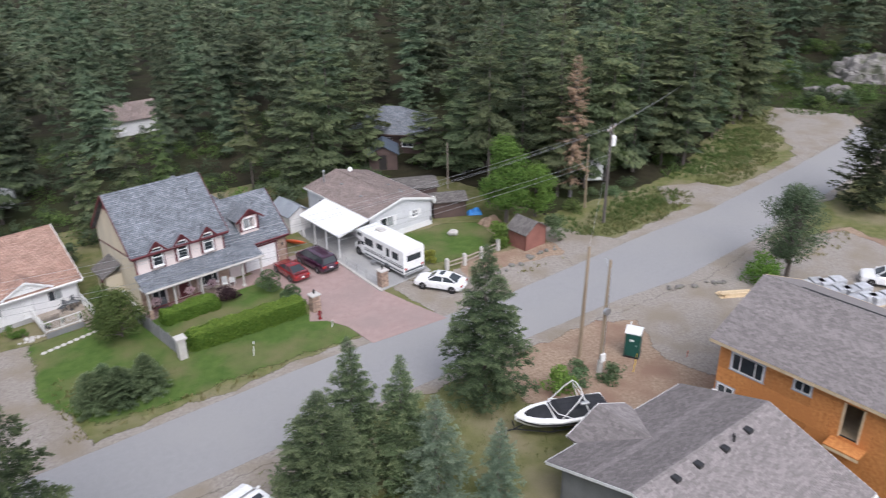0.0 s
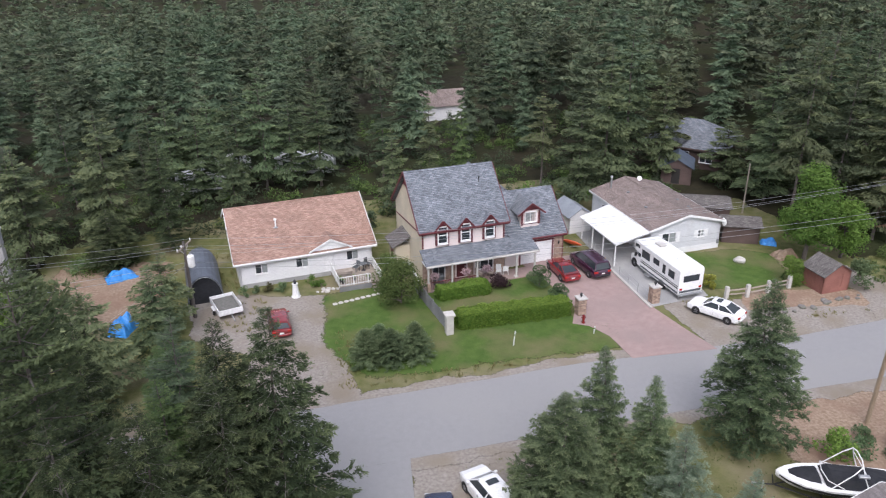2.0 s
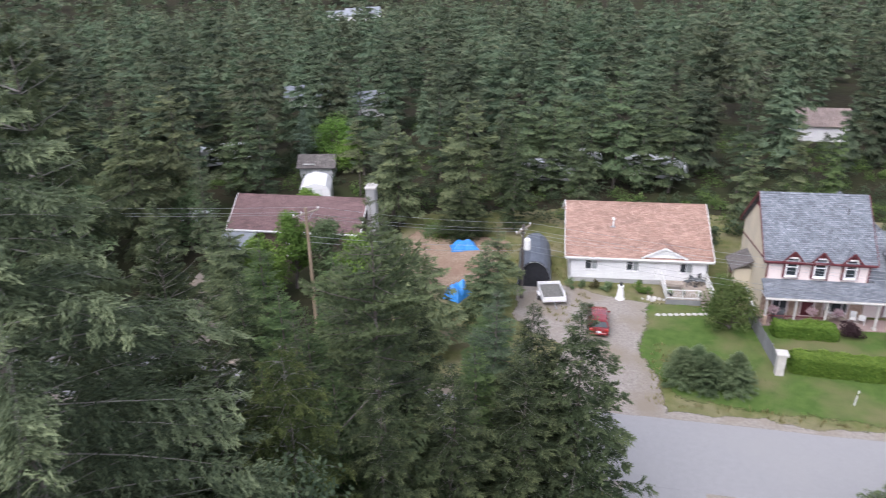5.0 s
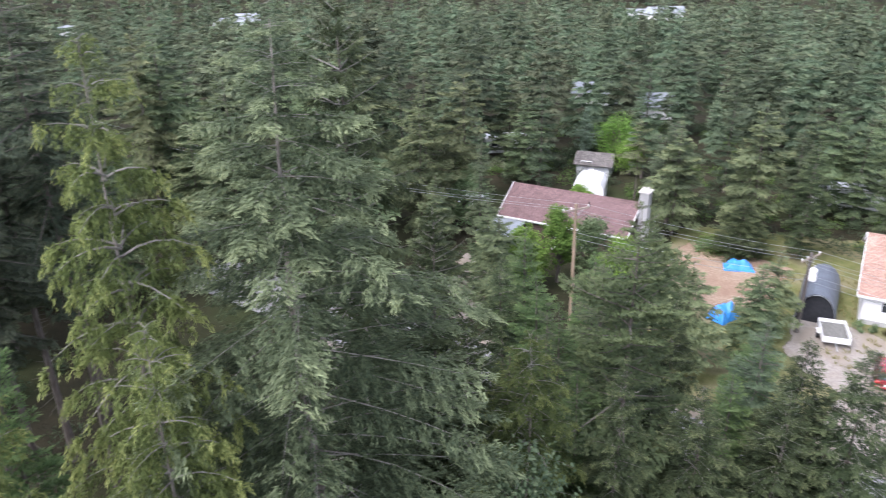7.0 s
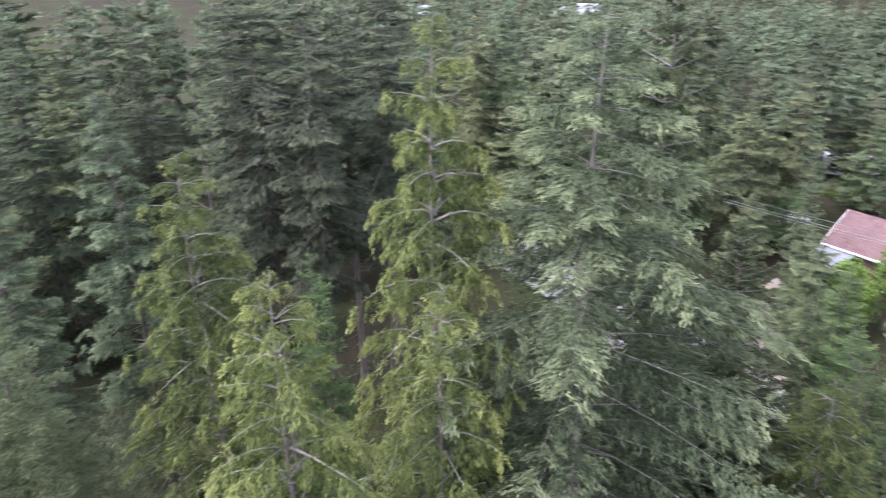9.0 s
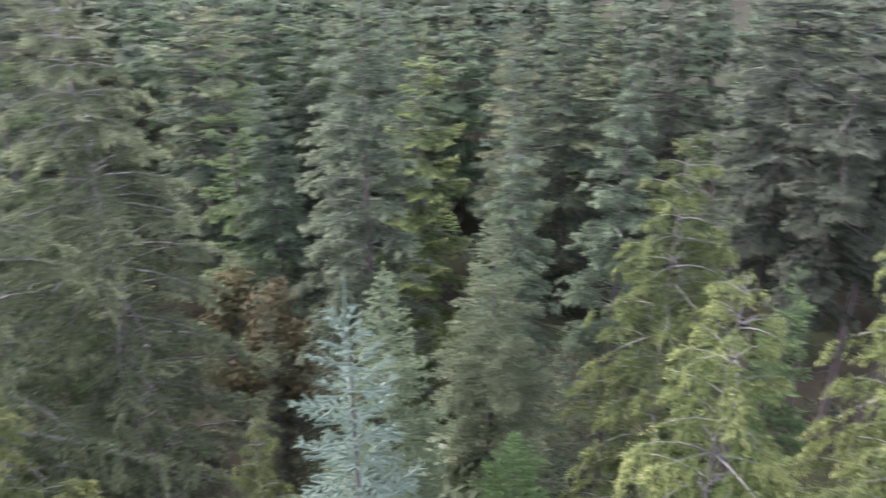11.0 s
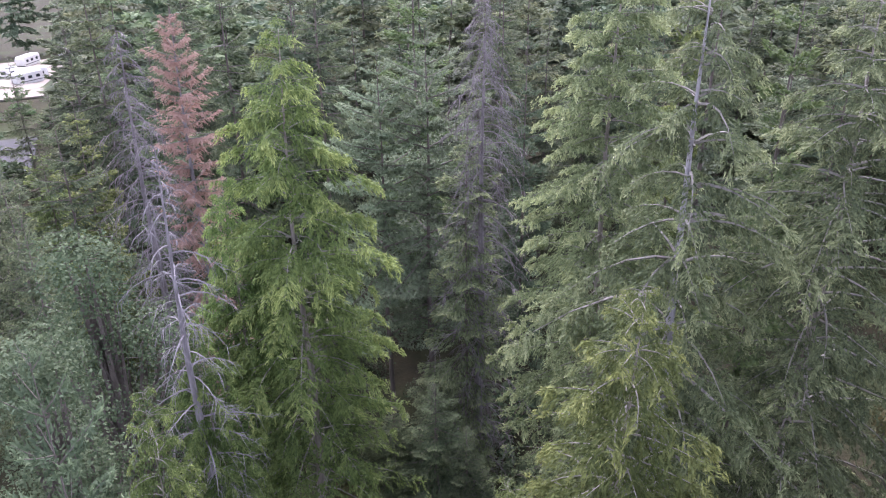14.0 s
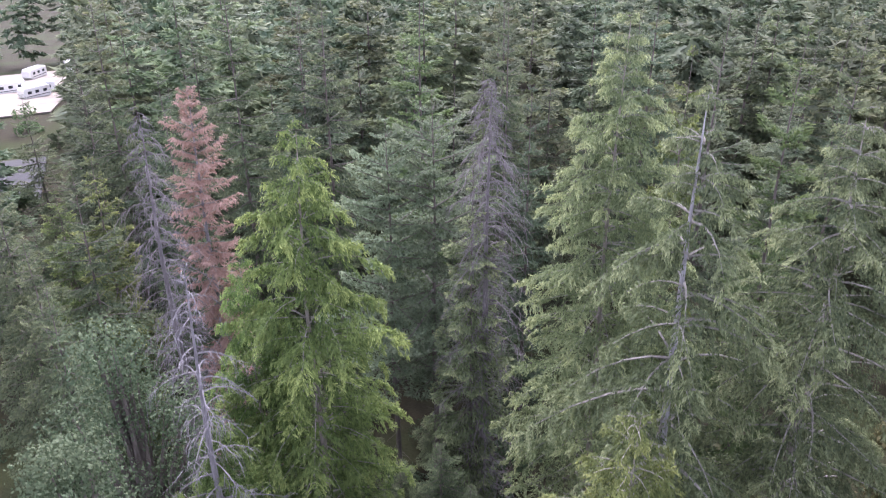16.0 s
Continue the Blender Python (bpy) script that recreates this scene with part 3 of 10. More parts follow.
def woodland_arrays(style, h, r, n_br, n_sp, seed, size=0.75, fat=1.0):
    """A conifer of the woods: each limb carries a drooping plate of many small sprays, so that dark shows between the tiers."""
    g = np.random.default_rng(seed)
    low, high, sag0, turn, hang, plate, power, bare, rag = WOODLAND[style]
    tier = 5
    f = np.clip((np.floor(np.arange(n_br) / tier) * tier + tier * g.normal(0.5, 0.13, n_br)) / n_br, 0, 1) ** 0.82
    z = h * (bare + (0.99 - bare) * f)
    az = np.arange(n_br) * 2.39996 + g.normal(0, 0.4, n_br)
    L = r * np.tanh(0.72 * power * (h - z) / r) * np.clip(g.normal(1, rag, n_br), 0.35, 1.6) + 0.12
    L *= (1 + rag * (0.75 * np.sin(az * 2 + seed) + 0.45 * np.sin(z * 1.5 + seed * 2))) * np.clip(0.6 + f * 2.2, 0.6, 1)
    e = low + (high - low) * f ** 1.5 + g.normal(0, 0.12, n_br)
    sag = sag0 * (1 - 0.6 * f)
    N = n_br * n_sp
    w = (L + 0.25) ** 1.35
    k = g.choice(n_br, N, p=w / w.sum())
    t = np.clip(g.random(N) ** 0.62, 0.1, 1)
    u = g.uniform(-1, 1, N)
    out = np.stack([np.cos(az), np.sin(az), 0 * az], 1)[k]
    side = np.stack([-np.sin(az), np.cos(az), 0 * az], 1)[k]
    Lk, ek, sk = L[k], e[k], sag[k]
    zc = (ek * t - sk * 1.6 * t ** 2 + (sk * 0.7 + turn * 0.5) * t ** 3) * Lk
    slope = ek - 3.2 * sk * t + 3 * (sk * 0.7 + turn * 0.5) * t ** 2
    W = plate * Lk * np.clip(3.4 * t * (1.12 - t), 0.12, 1) + 0.06
    zup = np.array([0, 0, 1.0])
    p = out * (t * Lk)[:, None] + side * (u * W)[:, None] + zup * (z[k] + zc - hang * 0.6 * np.abs(u) * W)[:, None] + g.normal(0, 0.07 * size, (N, 3))
    d = unit(out * 0.9 + side * u[:, None] + zup * (slope - hang * 0.5)[:, None] + g.normal(0, 0.34 if style != "pine" else 0.6, (N, 3)))
    ls = (size * g.uniform(0.55, 1.35, N) * np.clip(0.22 + 0.40 * Lk, 0.3, 1.0))[:, None]
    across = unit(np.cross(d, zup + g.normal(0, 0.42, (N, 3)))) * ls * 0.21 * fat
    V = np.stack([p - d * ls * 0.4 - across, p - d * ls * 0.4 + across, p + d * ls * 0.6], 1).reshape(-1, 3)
    # fresh growth paler outward on the limb; low limbs get a darker colour
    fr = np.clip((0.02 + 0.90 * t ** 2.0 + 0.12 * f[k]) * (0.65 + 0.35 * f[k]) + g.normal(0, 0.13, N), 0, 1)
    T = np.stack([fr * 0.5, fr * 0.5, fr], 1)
    q = np.array([0, 0.3, 0.6, 0.96])[None, :]
    zq = z[:, None] + (e[:, None] * q - 1.6 * sag[:, None] * q ** 2 + (sag[:, None] * 0.7 + turn * 0.5) * q ** 3) * L[:, None]
    paths = np.stack([np.cos(az)[:, None] * q * L[:, None], np.sin(az)[:, None] * q * L[:, None], zq], -1)
    return V.reshape(-1, 3), T.ravel(), (z, paths, L)


def woodland_tree(name, label, style, h, r, n_br, n_sp, seed, mat, bark, size):
    """A conifer thing of the woods at the origin: trunk with its stubs and limbs, and the crown."""
    V, T, (z, paths, L) = woodland_arrays(style, h, r, n_br, n_sp, seed, size)
    tree = thing(name, Matrix(), label, "tree")
    part("trunk", trunk_geo(h, 0.0075 * h + 0.03, n=6, lean=0.15), bark, tree)
    g = Geo()
    if n_br * n_sp > 12000:
        for p, c in zip(paths, L):
            g.tube([(q[0], q[1], q[2] + 0.04) for q in p], [0.014 + 0.011 * c, 0.012 + 0.008 * c, 0.010 + 0.004 * c, 0.006], 3, cap=False)
    else:
        for q, c in list(zip(paths, L))[::2]:
            g.tube([tuple(q[0]), tuple(q[2])], [0.018 + 0.008 * c, 0.010], 3, cap=False)
    bare = z.min()
    for i in range(int(bare * 1.6)):                               # dry stubs under the crown
        a, b, c = bare * (0.3 + 0.7 * ((i * 0.618) % 1)), i * 2.4, 0.6 + 0.9 * ((i * 0.37) % 1)
        g.tube([(0, 0, a), (math.cos(b) * c, math.sin(b) * c, a - 0.15 * c)], [0.022, 0.008], 3, cap=False)
    part("limb_work", g.mesh("limb_work", M_TWIG, fix=False), M_TWIG, tree)["kind"] = "stuff"
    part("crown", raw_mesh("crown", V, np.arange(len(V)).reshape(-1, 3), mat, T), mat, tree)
    return tree


def trunk_geo(h, r0, n=8, lean=0.0):
    g = Geo()
    k = 9
    g.tube([(lean * math.sin(i * 1.3) * 0.4, lean * math.cos(i * 0.9) * 0.4, 0.975 * h * i / (k - 1)) for i in range(k)],
           [max(0.012, r0 * (1 - i / (k - 1)) ** 0.85) * (1.25 if i == 0 else 1) for i in range(k)], n)
    return g


DETAIL = {"near": (140, 12, 5, 0.45, 1.1), "mid": (125, 11, 1, 0.5, 1.1), "small": (190, 8, 3, 0.25, 1.55), "thick": (200, 9, 3, 0.3, 1.7)}


def conifer(name, label, style, h, r, detail, seed, mat, bark=None, keep=1.0, category="tree"):
    """A conifer thing at the origin: trunk, the limbs along the top of its boughs, and the crown of needle sprays."""
    n_br, n_tw, n_nd, size, fat = DETAIL[detail]
    paths, L, V, T = conifer_arrays(style, h, r, n_br, n_tw, n_nd, seed, keep, size, fat)
    e = thing(name, Matrix(), label, category)
    part("trunk", trunk_geo(h, 0.0085 * h + 0.03, n=8 if detail == "near" else 6, lean=0.15), bark or M_BARK, e)
    if detail == "near":
        g = Geo()
        for p, l in zip(paths, L):
            g.tube([(q[0], q[1], q[2] + 0.02) for q in p], [0.012 + 0.010 * l, 0.010 + 0.007 * l, 0.008 + 0.003 * l, 0.005], 3, cap=False)
        part("limb_work", g, M_LIMB, e)["kind"] = "stuff"
    part("crown", raw_mesh("crown", V, np.arange(len(V)).reshape(-1, 3), mat, T), mat, e)
    return e


def brush_fir(name, label, h, r, seed, mat, low, high, slope, deep=9.0, gap=0.34, leader=0.8, needle=0.07, core=0.03, hang=0.0):
    """A fir or spruce whose shoots read as bottlebrushes: limbs in whorls, side shoots, and needles all round each shoot.
    Needles are built in full down to deep metres under the top; the rest is the coarser crown of a woodland tree."""
    g = np.random.default_rng(seed)
    A, B = [], []                                                  # shoots: from, to
    z = h - leader
    A.append((0, 0, z - 0.3)), B.append((0, 0, h))
    while z > h - deep:
        top = h - z
        for a in np.arange(5) * 1.2566 + g.uniform(0, 6.28) + g.normal(0, 0.16, 5):
            L = (r * math.tanh(slope * top / r) + 0.03) * g.uniform(0.7, 1.2)
            e = high + (low - high) * min(1.0, top / 5.0) + g.normal(0, 0.07)
            d = np.array([math.cos(a) * math.cos(e), math.sin(a) * math.cos(e), math.sin(e)])
            sd = np.array([-math.sin(a), math.cos(a), 0.0])
            p0 = np.array([0, 0, z + g.normal(0, 0.05)])
            bend = np.array([0, 0, 0.16 * L])
            p = lambda t: p0 + d * L * t + bend * (t * t - t) - np.array([0, 0, hang * L * t * t])
            for k in range(3):
                A.append(p(k / 3)), B.append(p((k + 1) / 3))
            n = max(1, int(L / 0.24))
            for j in range(n):
                t = 0.22 + 0.7 * (j + 0.5) / n
                q = (0.40 * L * (1.08 - t) + 0.10) * g.uniform(0.7, 1.2)
                for s in (-1, 1):
                    f = unit(d * 0.75 + sd * s * 0.75 + np.array([0, 0, 0.05 - hang]) + g.normal(0, 0.12, 3))
                    A.append(p(t)), B.append(p(t) + f * q)
                    if q > 0.42:
                        for v in (0.4, 0.65):
                            f2 = unit(f * 0.7 + d * 0.5 * (1 if v > 0.5 else -0.3) + g.normal(0, 0.25, 3))
                            A.append(p(t) + f * q * v), B.append(p(t) + f * q * v + f2 * q * 0.42)
        z -= gap * g.uniform(0.8, 1.2)
    A, B = np.array(A, float), np.array(B, float)
    ln = np.linalg.norm(B - A, axis=1)
    k = np.repeat(np.arange(len(A)), np.maximum(4, (ln * 52).astype(int)))
    u = g.random(len(k))
    ax = unit(B - A)[k]
    c = A[k] + (B - A)[k] * u[:, None]
    rad = unit(np.cross(ax, g.normal(0, 1, (len(k), 3))))
    nd = unit(rad * 0.85 + ax * 0.65)
    nl = needle * g.uniform(0.7, 1.25, len(k))[:, None]
    w = unit(np.cross(nd, g.normal(0, 1, (len(k), 3)))) * needle * 0.32
    V = np.stack([c - w, c + w, c + nd * nl], 1).reshape(-1, 3)
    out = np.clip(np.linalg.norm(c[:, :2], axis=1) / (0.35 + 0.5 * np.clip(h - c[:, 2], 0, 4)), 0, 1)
    # needles paler away from the stem and towards each shoot's end
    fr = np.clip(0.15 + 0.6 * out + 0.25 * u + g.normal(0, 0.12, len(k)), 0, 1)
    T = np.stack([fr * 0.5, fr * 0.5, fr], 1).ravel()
    s1 = unit(np.cross(unit(B - A), np.array([0.31, 0.22, 0.92]))) * core
    s2 = np.cross(unit(B - A), s1)
    for a, b in ((s1, s2), (s2, -s1), (-s1, -s2), (-s2, s1)):       # the shoot itself
        V = np.concatenate([V, np.stack([A + a, A + b, B], 1).reshape(-1, 3)])
        T = np.concatenate([T, np.full(3 * len(A), 0.4)])
    V2, T2, _ = woodland_arrays("slim", h, r * 1.1, 130, 40, seed, 0.5)
    cut = (V2.reshape(-1, 3, 3)[:, :, 2].max(1) < h - deep + 1.0)
    V = np.concatenate([V, V2.reshape(-1, 3, 3)[cut].reshape(-1, 3)])
    T = np.concatenate([T, T2.reshape(-1, 3)[cut].ravel()])
    e = thing(name, Matrix(), label, "tree")
    part("trunk", trunk_geo(h - 0.3, 0.008 * h + 0.02, n=8, lean=0.05), M_BARK, e)
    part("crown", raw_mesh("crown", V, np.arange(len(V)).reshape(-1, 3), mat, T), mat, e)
    return e


FRINGE = {  # limb rise, droop, hang of the side shoots, their length, how fast the crown widens, bare stem, raggedness, limb thickness
    "cedar": (0.20, 0.42, 0.95, 0.36, 0.56, 0.04, 0.15, 0.9),
    "green": (0.20, 0.46, 0.95, 0.36, 0.52, 0.04, 0.16, 0.7),
    "soft": (0.08, 0.30, 0.50, 0.38, 0.52, 0.08, 0.10, 0.6),
    "thin": (0.06, 0.38, 0.75, 0.34, 0.54, 0.08, 0.17, 1.0),
    "gaunt": (0.20, 0.55, 0.85, 0.30, 0.52, 0.10, 0.26, 1.05),
    "bank": (0.06, 0.20, 0.28, 0.34, 0.33, 0.04, 0.14, 0.5),
    "cone": (0.22, 0.10, 0.08, 0.32, 0.33, 0.01, 0.13, 0.4),
    "tier": (0.08, 0.24, 0.40, 0.36, 0.30, 0.06, 0.13, 0.5),
    "old": (-0.04, 0.22, 0.40, 0.33, 0.56, 0.05, 0.10, 0.40),
}


def fringe_tree(name, label, style, h, r, n_br, n_sp, seed, mat, bark, size=0.2, stem=0.008):
    """A conifer seen from near: limbs that arch out and droop, side shoots hanging from them in fingers, and small sprays along each shoot."""
    g0 = np.random.default_rng(seed)
    rise, droop, hang, reach, power, bare, rag, thick = FRINGE[style]
    f = np.clip((np.floor(np.arange(n_br) / 6) * 6 + 6 * g0.normal(0.5, 0.13, n_br)) / n_br, 0, 1) ** 0.8
    z = h * (bare + (0.985 - bare) * f)
    az = np.arange(n_br) * 2.39996 + g0.normal(0, 0.4, n_br)
    L = (r * np.tanh(power * (h - z) / r) + 0.06) * np.clip(g0.normal(1, rag, n_br), 0.45, 1.5) * np.clip(0.65 + 2 * f, 0.65, 1)
    up = rise * g0.uniform(0.4, 1.5, n_br) + 0.35 * f ** 3
    dn = droop * g0.uniform(0.7, 1.3, n_br)
    sway = g0.normal(0, 0.14, n_br)
    zup = np.array([0, 0, 1.0])
    out = np.stack([np.cos(az), np.sin(az), 0 * az], 1)
    side = np.stack([-np.sin(az), np.cos(az), 0 * az], 1)

    def along(k, t):
        return out[k] * (L[k] * t)[:, None] + side[k] * (sway[k] * L[k] * t * t)[:, None] + zup * (z[k] + (up[k] * t - dn[k] * t * t) * L[k])[:, None]

    per = int(8 * r)                                                       # side shoots to a limb
    w = (L + 0.2) ** 1.1 * (np.clip((f - 0.26) * 8, 0.3, 1) if h > 20 else 1)   # an old crown thins out low down
    k = g0.choice(n_br, n_sp, p=w / w.sum())
    j = g0.integers(0, per, n_sp)
    key = np.random.default_rng(seed + 1)
    t_of, s_of, b_of = key.uniform(0.14, 1.0, (n_br, per)), key.uniform(0.5, 1.0, (n_br, per)) * np.where(np.arange(per) % 2, 1, -1), key.uniform(0.6, 1.35, (n_br, per))
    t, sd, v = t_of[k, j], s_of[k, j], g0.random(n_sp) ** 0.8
    B = (reach * L[k] * (1.15 - 0.75 * t) + 0.16) * b_of[k, j]
    p = along(k, t) + (out[k] * 0.55 + side[k] * sd[:, None]) * (B * v * 0.75)[:, None] - zup * (hang * np.minimum(B, 0.6) * v ** 1.6 * 0.8)[:, None] + g0.normal(0, 0.035 + 0.1 * size, (n_sp, 3))
    d = unit(out[k] * 0.6 + side[k] * sd[:, None] * 0.8 - zup * (hang * (0.15 + 0.9 * v))[:, None] + g0.normal(0, 0.38 if hang > 0.45 else 0.26, (n_sp, 3)))
    ls = (size * g0.uniform(0.6, 1.4, n_sp) * np.clip(0.45 + 0.35 * L[k], 0.45, 1.1))[:, None]
    across = unit(np.cross(d, zup + g0.normal(0, 0.6, (n_sp, 3)))) * ls * 0.17
    V = np.stack([p - d * ls * 0.4 - across, p - d * ls * 0.4 + across, p + d * ls * 0.6], 1).reshape(-1, 3)
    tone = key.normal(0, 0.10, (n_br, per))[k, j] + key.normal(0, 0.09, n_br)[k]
    # paler out along limb and shoot, and towards the top of the crown
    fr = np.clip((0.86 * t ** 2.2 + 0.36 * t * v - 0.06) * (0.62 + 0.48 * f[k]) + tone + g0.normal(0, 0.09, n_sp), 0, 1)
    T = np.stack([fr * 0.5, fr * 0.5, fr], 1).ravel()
    tree = thing(name, Matrix(), label, "tree")
    part("trunk", trunk_geo(h, stem * h + 0.03, n=8, lean=0.3), bark, tree)
    g = Geo()
    i = np.arange(n_br)
    path = np.stack([along(i, np.full(n_br, q)) for q in (0, 0.2, 0.42, 0.65, 0.9)], 1)
    for q, c in zip(path, L):
        g.tube([(a[0], a[1], a[2] + 0.03) for a in q], [thick * e for e in (0.014 + 0.012 * c, 0.012 + 0.009 * c, 0.010 + 0.006 * c, 0.008 + 0.003 * c, 0.005)], 3, cap=False)
    part("limb_work", g.mesh("limb_work", M_LIMB, fix=False), M_LIMB, tree)["kind"] = "stuff"
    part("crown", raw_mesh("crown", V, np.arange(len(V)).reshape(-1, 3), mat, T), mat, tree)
    return tree


def dead_tree(name, label, h, r, seed, mat, n_br=80, fine=5, bare=0.2, droop=0.75, dense_low=1.0):
    """A bare conifer: trunk, limbs that arch out and droop, and dry twigs hanging from them."""
    g0 = np.random.default_rng(seed)
    e = thing(name, Matrix(), label, "dead tree")
    part("trunk", trunk_geo(h, 0.0095 * h + 0.03, n=9, lean=0.2), mat, e)
    limbs, tw = Geo(), Geo()
    for i in range(n_br):
        f = ((i + g0.uniform(0, 1)) / n_br) ** (1 / dense_low)
        z = h * (bare + (0.985 - bare) * (1 - f))
        a = i * 2.39996 + g0.normal(0, 0.3)
        l = (r * (1 - math.exp(-0.42 * (h - z) / r)) + 0.12) * g0.uniform(0.45, 1.25)
        o, up, dr = np.array([math.cos(a), math.sin(a), 0]), g0.uniform(0.1, 0.5), droop * g0.uniform(0.6, 1.3)
        side = np.array([-o[1], o[0], 0]) * g0.normal(0, 0.16)
        at = lambda t: np.array([0, 0, z]) + (o * t + side * t * t) * l + np.array([0, 0, (up * t - dr * t * t) * l])
        limbs.tube([tuple(at(t)) for t in (0, 0.25, 0.5, 0.75, 1.0)], [0.014 + 0.012 * l, 0.012 + 0.009 * l, 0.010 + 0.006 * l, 0.008 + 0.002 * l, 0.004], 3, cap=False)
        for j in range(int(fine * min(1.3, 0.4 + l))):
            t = g0.uniform(0.25, 1.0)
            q, k = at(t), g0.uniform(0.16, 0.34) * min(1.8, 0.4 + l)
            d = o * 0.35 + np.array([-o[1], o[0], 0]) * g0.normal(0, 0.6) + np.array([0, 0, -0.35])
            m_ = q + d * k
            t2 = m_ + (d * 0.5 + g0.normal(0, 0.2, 3) + np.array([0, 0, -0.7])) * k
            tw.tube([tuple(q), tuple(m_), tuple(t2)], [0.010, 0.008, 0.004], 3, cap=False)
    part("limb_work", limbs.mesh("limb_work", mat, fix=False), mat, e)["kind"] = "stuff"
    part("twig_work", tw.mesh("twig_work", mat, fix=False), mat, e)["kind"] = "stuff"
    return e


def leafy(name, label, h, r, n_leaf, seed, mat, clumps=26, leaf=0.22, trunk=True, flat=1.0, category="tree", low=0.25):
    """A broadleaf tree or bush: trunk, limbs to each clump, and leaves round the clumps."""
    g0 = np.random.default_rng(seed)
    u = g0.random(clumps)
    zc = h * (low + (0.92 - low) * u)
    rr = r * np.sqrt(np.clip(1 - (2 * (u - 0.38)) ** 2, 0.12, 1)) * g0.uniform(0.25, 0.85, clumps)
    a = g0.uniform(0, 2 * np.pi, clumps)
    c = np.stack([rr * np.cos(a), rr * np.sin(a), zc], 1)
    cr = r * g0.uniform(0.28, 0.5, clumps)
    k = g0.integers(0, clumps, n_leaf)
    d = unit(g0.normal(0, 1, (n_leaf, 3)))
    pos = c[k] + d * (cr[k] * g0.uniform(0.45, 1.08, n_leaf) ** 0.7)[:, None] * np.array([1, 1, 0.8 * flat])
    pos[:, 2] = np.maximum(pos[:, 2], 0.03)
    nrm = unit(d * 0.6 + g0.normal(0, 0.6, (n_leaf, 3)) + np.array([0, 0, 0.5]))
    ax = unit(np.cross(nrm, g0.normal(0, 1, (n_leaf, 3))))
    bx = np.cross(nrm, ax)
    sz = leaf * g0.uniform(0.6, 1.4, n_leaf)[:, None]
    quad = np.stack([pos - ax * sz * 0.5, pos + bx * sz * 0.3, pos + ax * sz * 0.5, pos - bx * sz * 0.3], 1)
    V = quad.reshape(-1, 3)
    i4 = np.arange(n_leaf)[:, None] * 4
    tris = np.concatenate([i4 + np.array([[0, 1, 2]]), i4 + np.array([[0, 2, 3]])])
    # top light painted in: leaves on each clump's upper side are paler
    tip_toplight = np.repeat(np.clip((d[:, 2] * 0.5 + 0.5) * 0.6 + g0.normal(0, 0.15, n_leaf), 0, 1), 4)
    e = thing(name, Matrix(), label, category)
    g = Geo()
    if trunk:
        g.tube([(0, 0, 0), (0.05 * r, 0, h * 0.3), (0, 0.04 * r, h * 0.6), (0, 0, h * 0.85)], [0.02 * h + 0.04, 0.015 * h + 0.03, 0.01 * h, 0.02], 8)
    for q in c:
        z0 = min(q[2] * 0.6, h * 0.6)
        g.tube([(0, 0, z0), tuple((q + np.array([0, 0, z0])) / 2 + np.array([0, 0, 0.1])), tuple(q)], [0.008 * h + 0.01, 0.005 * h + 0.01, 0.01], 4, cap=False)
    part("trunk" if trunk else "stem_work", g, M_BARK, e)
    part("crown", raw_mesh("crown", V, tris, mat, tip_toplight), mat, e)
    return e


def plant(proto, x, y, h, proto_h, rot, wide=1.0, label="", z=None):
    """A copy of a tree at a place, scaled to a height."""
    k = h / proto_h
    zz = (land(x, y) if z is None else z) - 0.05
    ob = copy_thing(proto, pose(x, y, zz, 0, 0, rot) @ Matrix.Diagonal((k * wide, k * wide, k, 1)))
    if label:
        ob["label"] = label
    return ob


def retire(proto):
    for o in (*proto.children_recursive, proto):
        bpy.data.objects.remove(o)


# ---- planting ----
LBL = {"fir": "tall dark green fir with drooping boughs", "cedar": "yellow-green cedar with hanging sprays and pale limbs",
       "old": "large old fir with pale drooping bough tips", "bank": "dense dark fir on the bank above the road", "young": "dense dark green young fir beside the road", "lime": "slim fresh green young fir",
       "spruce": "pale blue spruce with stiff upturned boughs", "pale": "thin pale green fir top", "sparse": "large thinning fir with bare grey trunk and pale limbs"}
# x, y, height, crown radius
OLD_FIR = [(-14.4, 12.3, 30.5, 7.2)]
NEAR_FIR = [(-18.9, 19.2, 29.6, 4.2), (-16.6, 21.3, 21.8, 3.2), (-13.8, 19.6, 18.7, 2.6), ]
BANK_FIR = [(-8.8, 22.3, 17.6, 2.2), (-7.0, 26.1, 14.9, 3.2), (-4.2, 30.7, 15.6, 3.4), (-1.9, 30.9, 15.9, 3.6), (-4.3, 28.7, 14.2, 3.2)]
YOUNG_FIR = [(12.6, 30.5, 9.1, 3.5), (15.5, 32.5, 10.4, 2.4), (17.5, 30.3, 9.6, 2.2), (26.6, 34.4, 12.2, 3.5)]
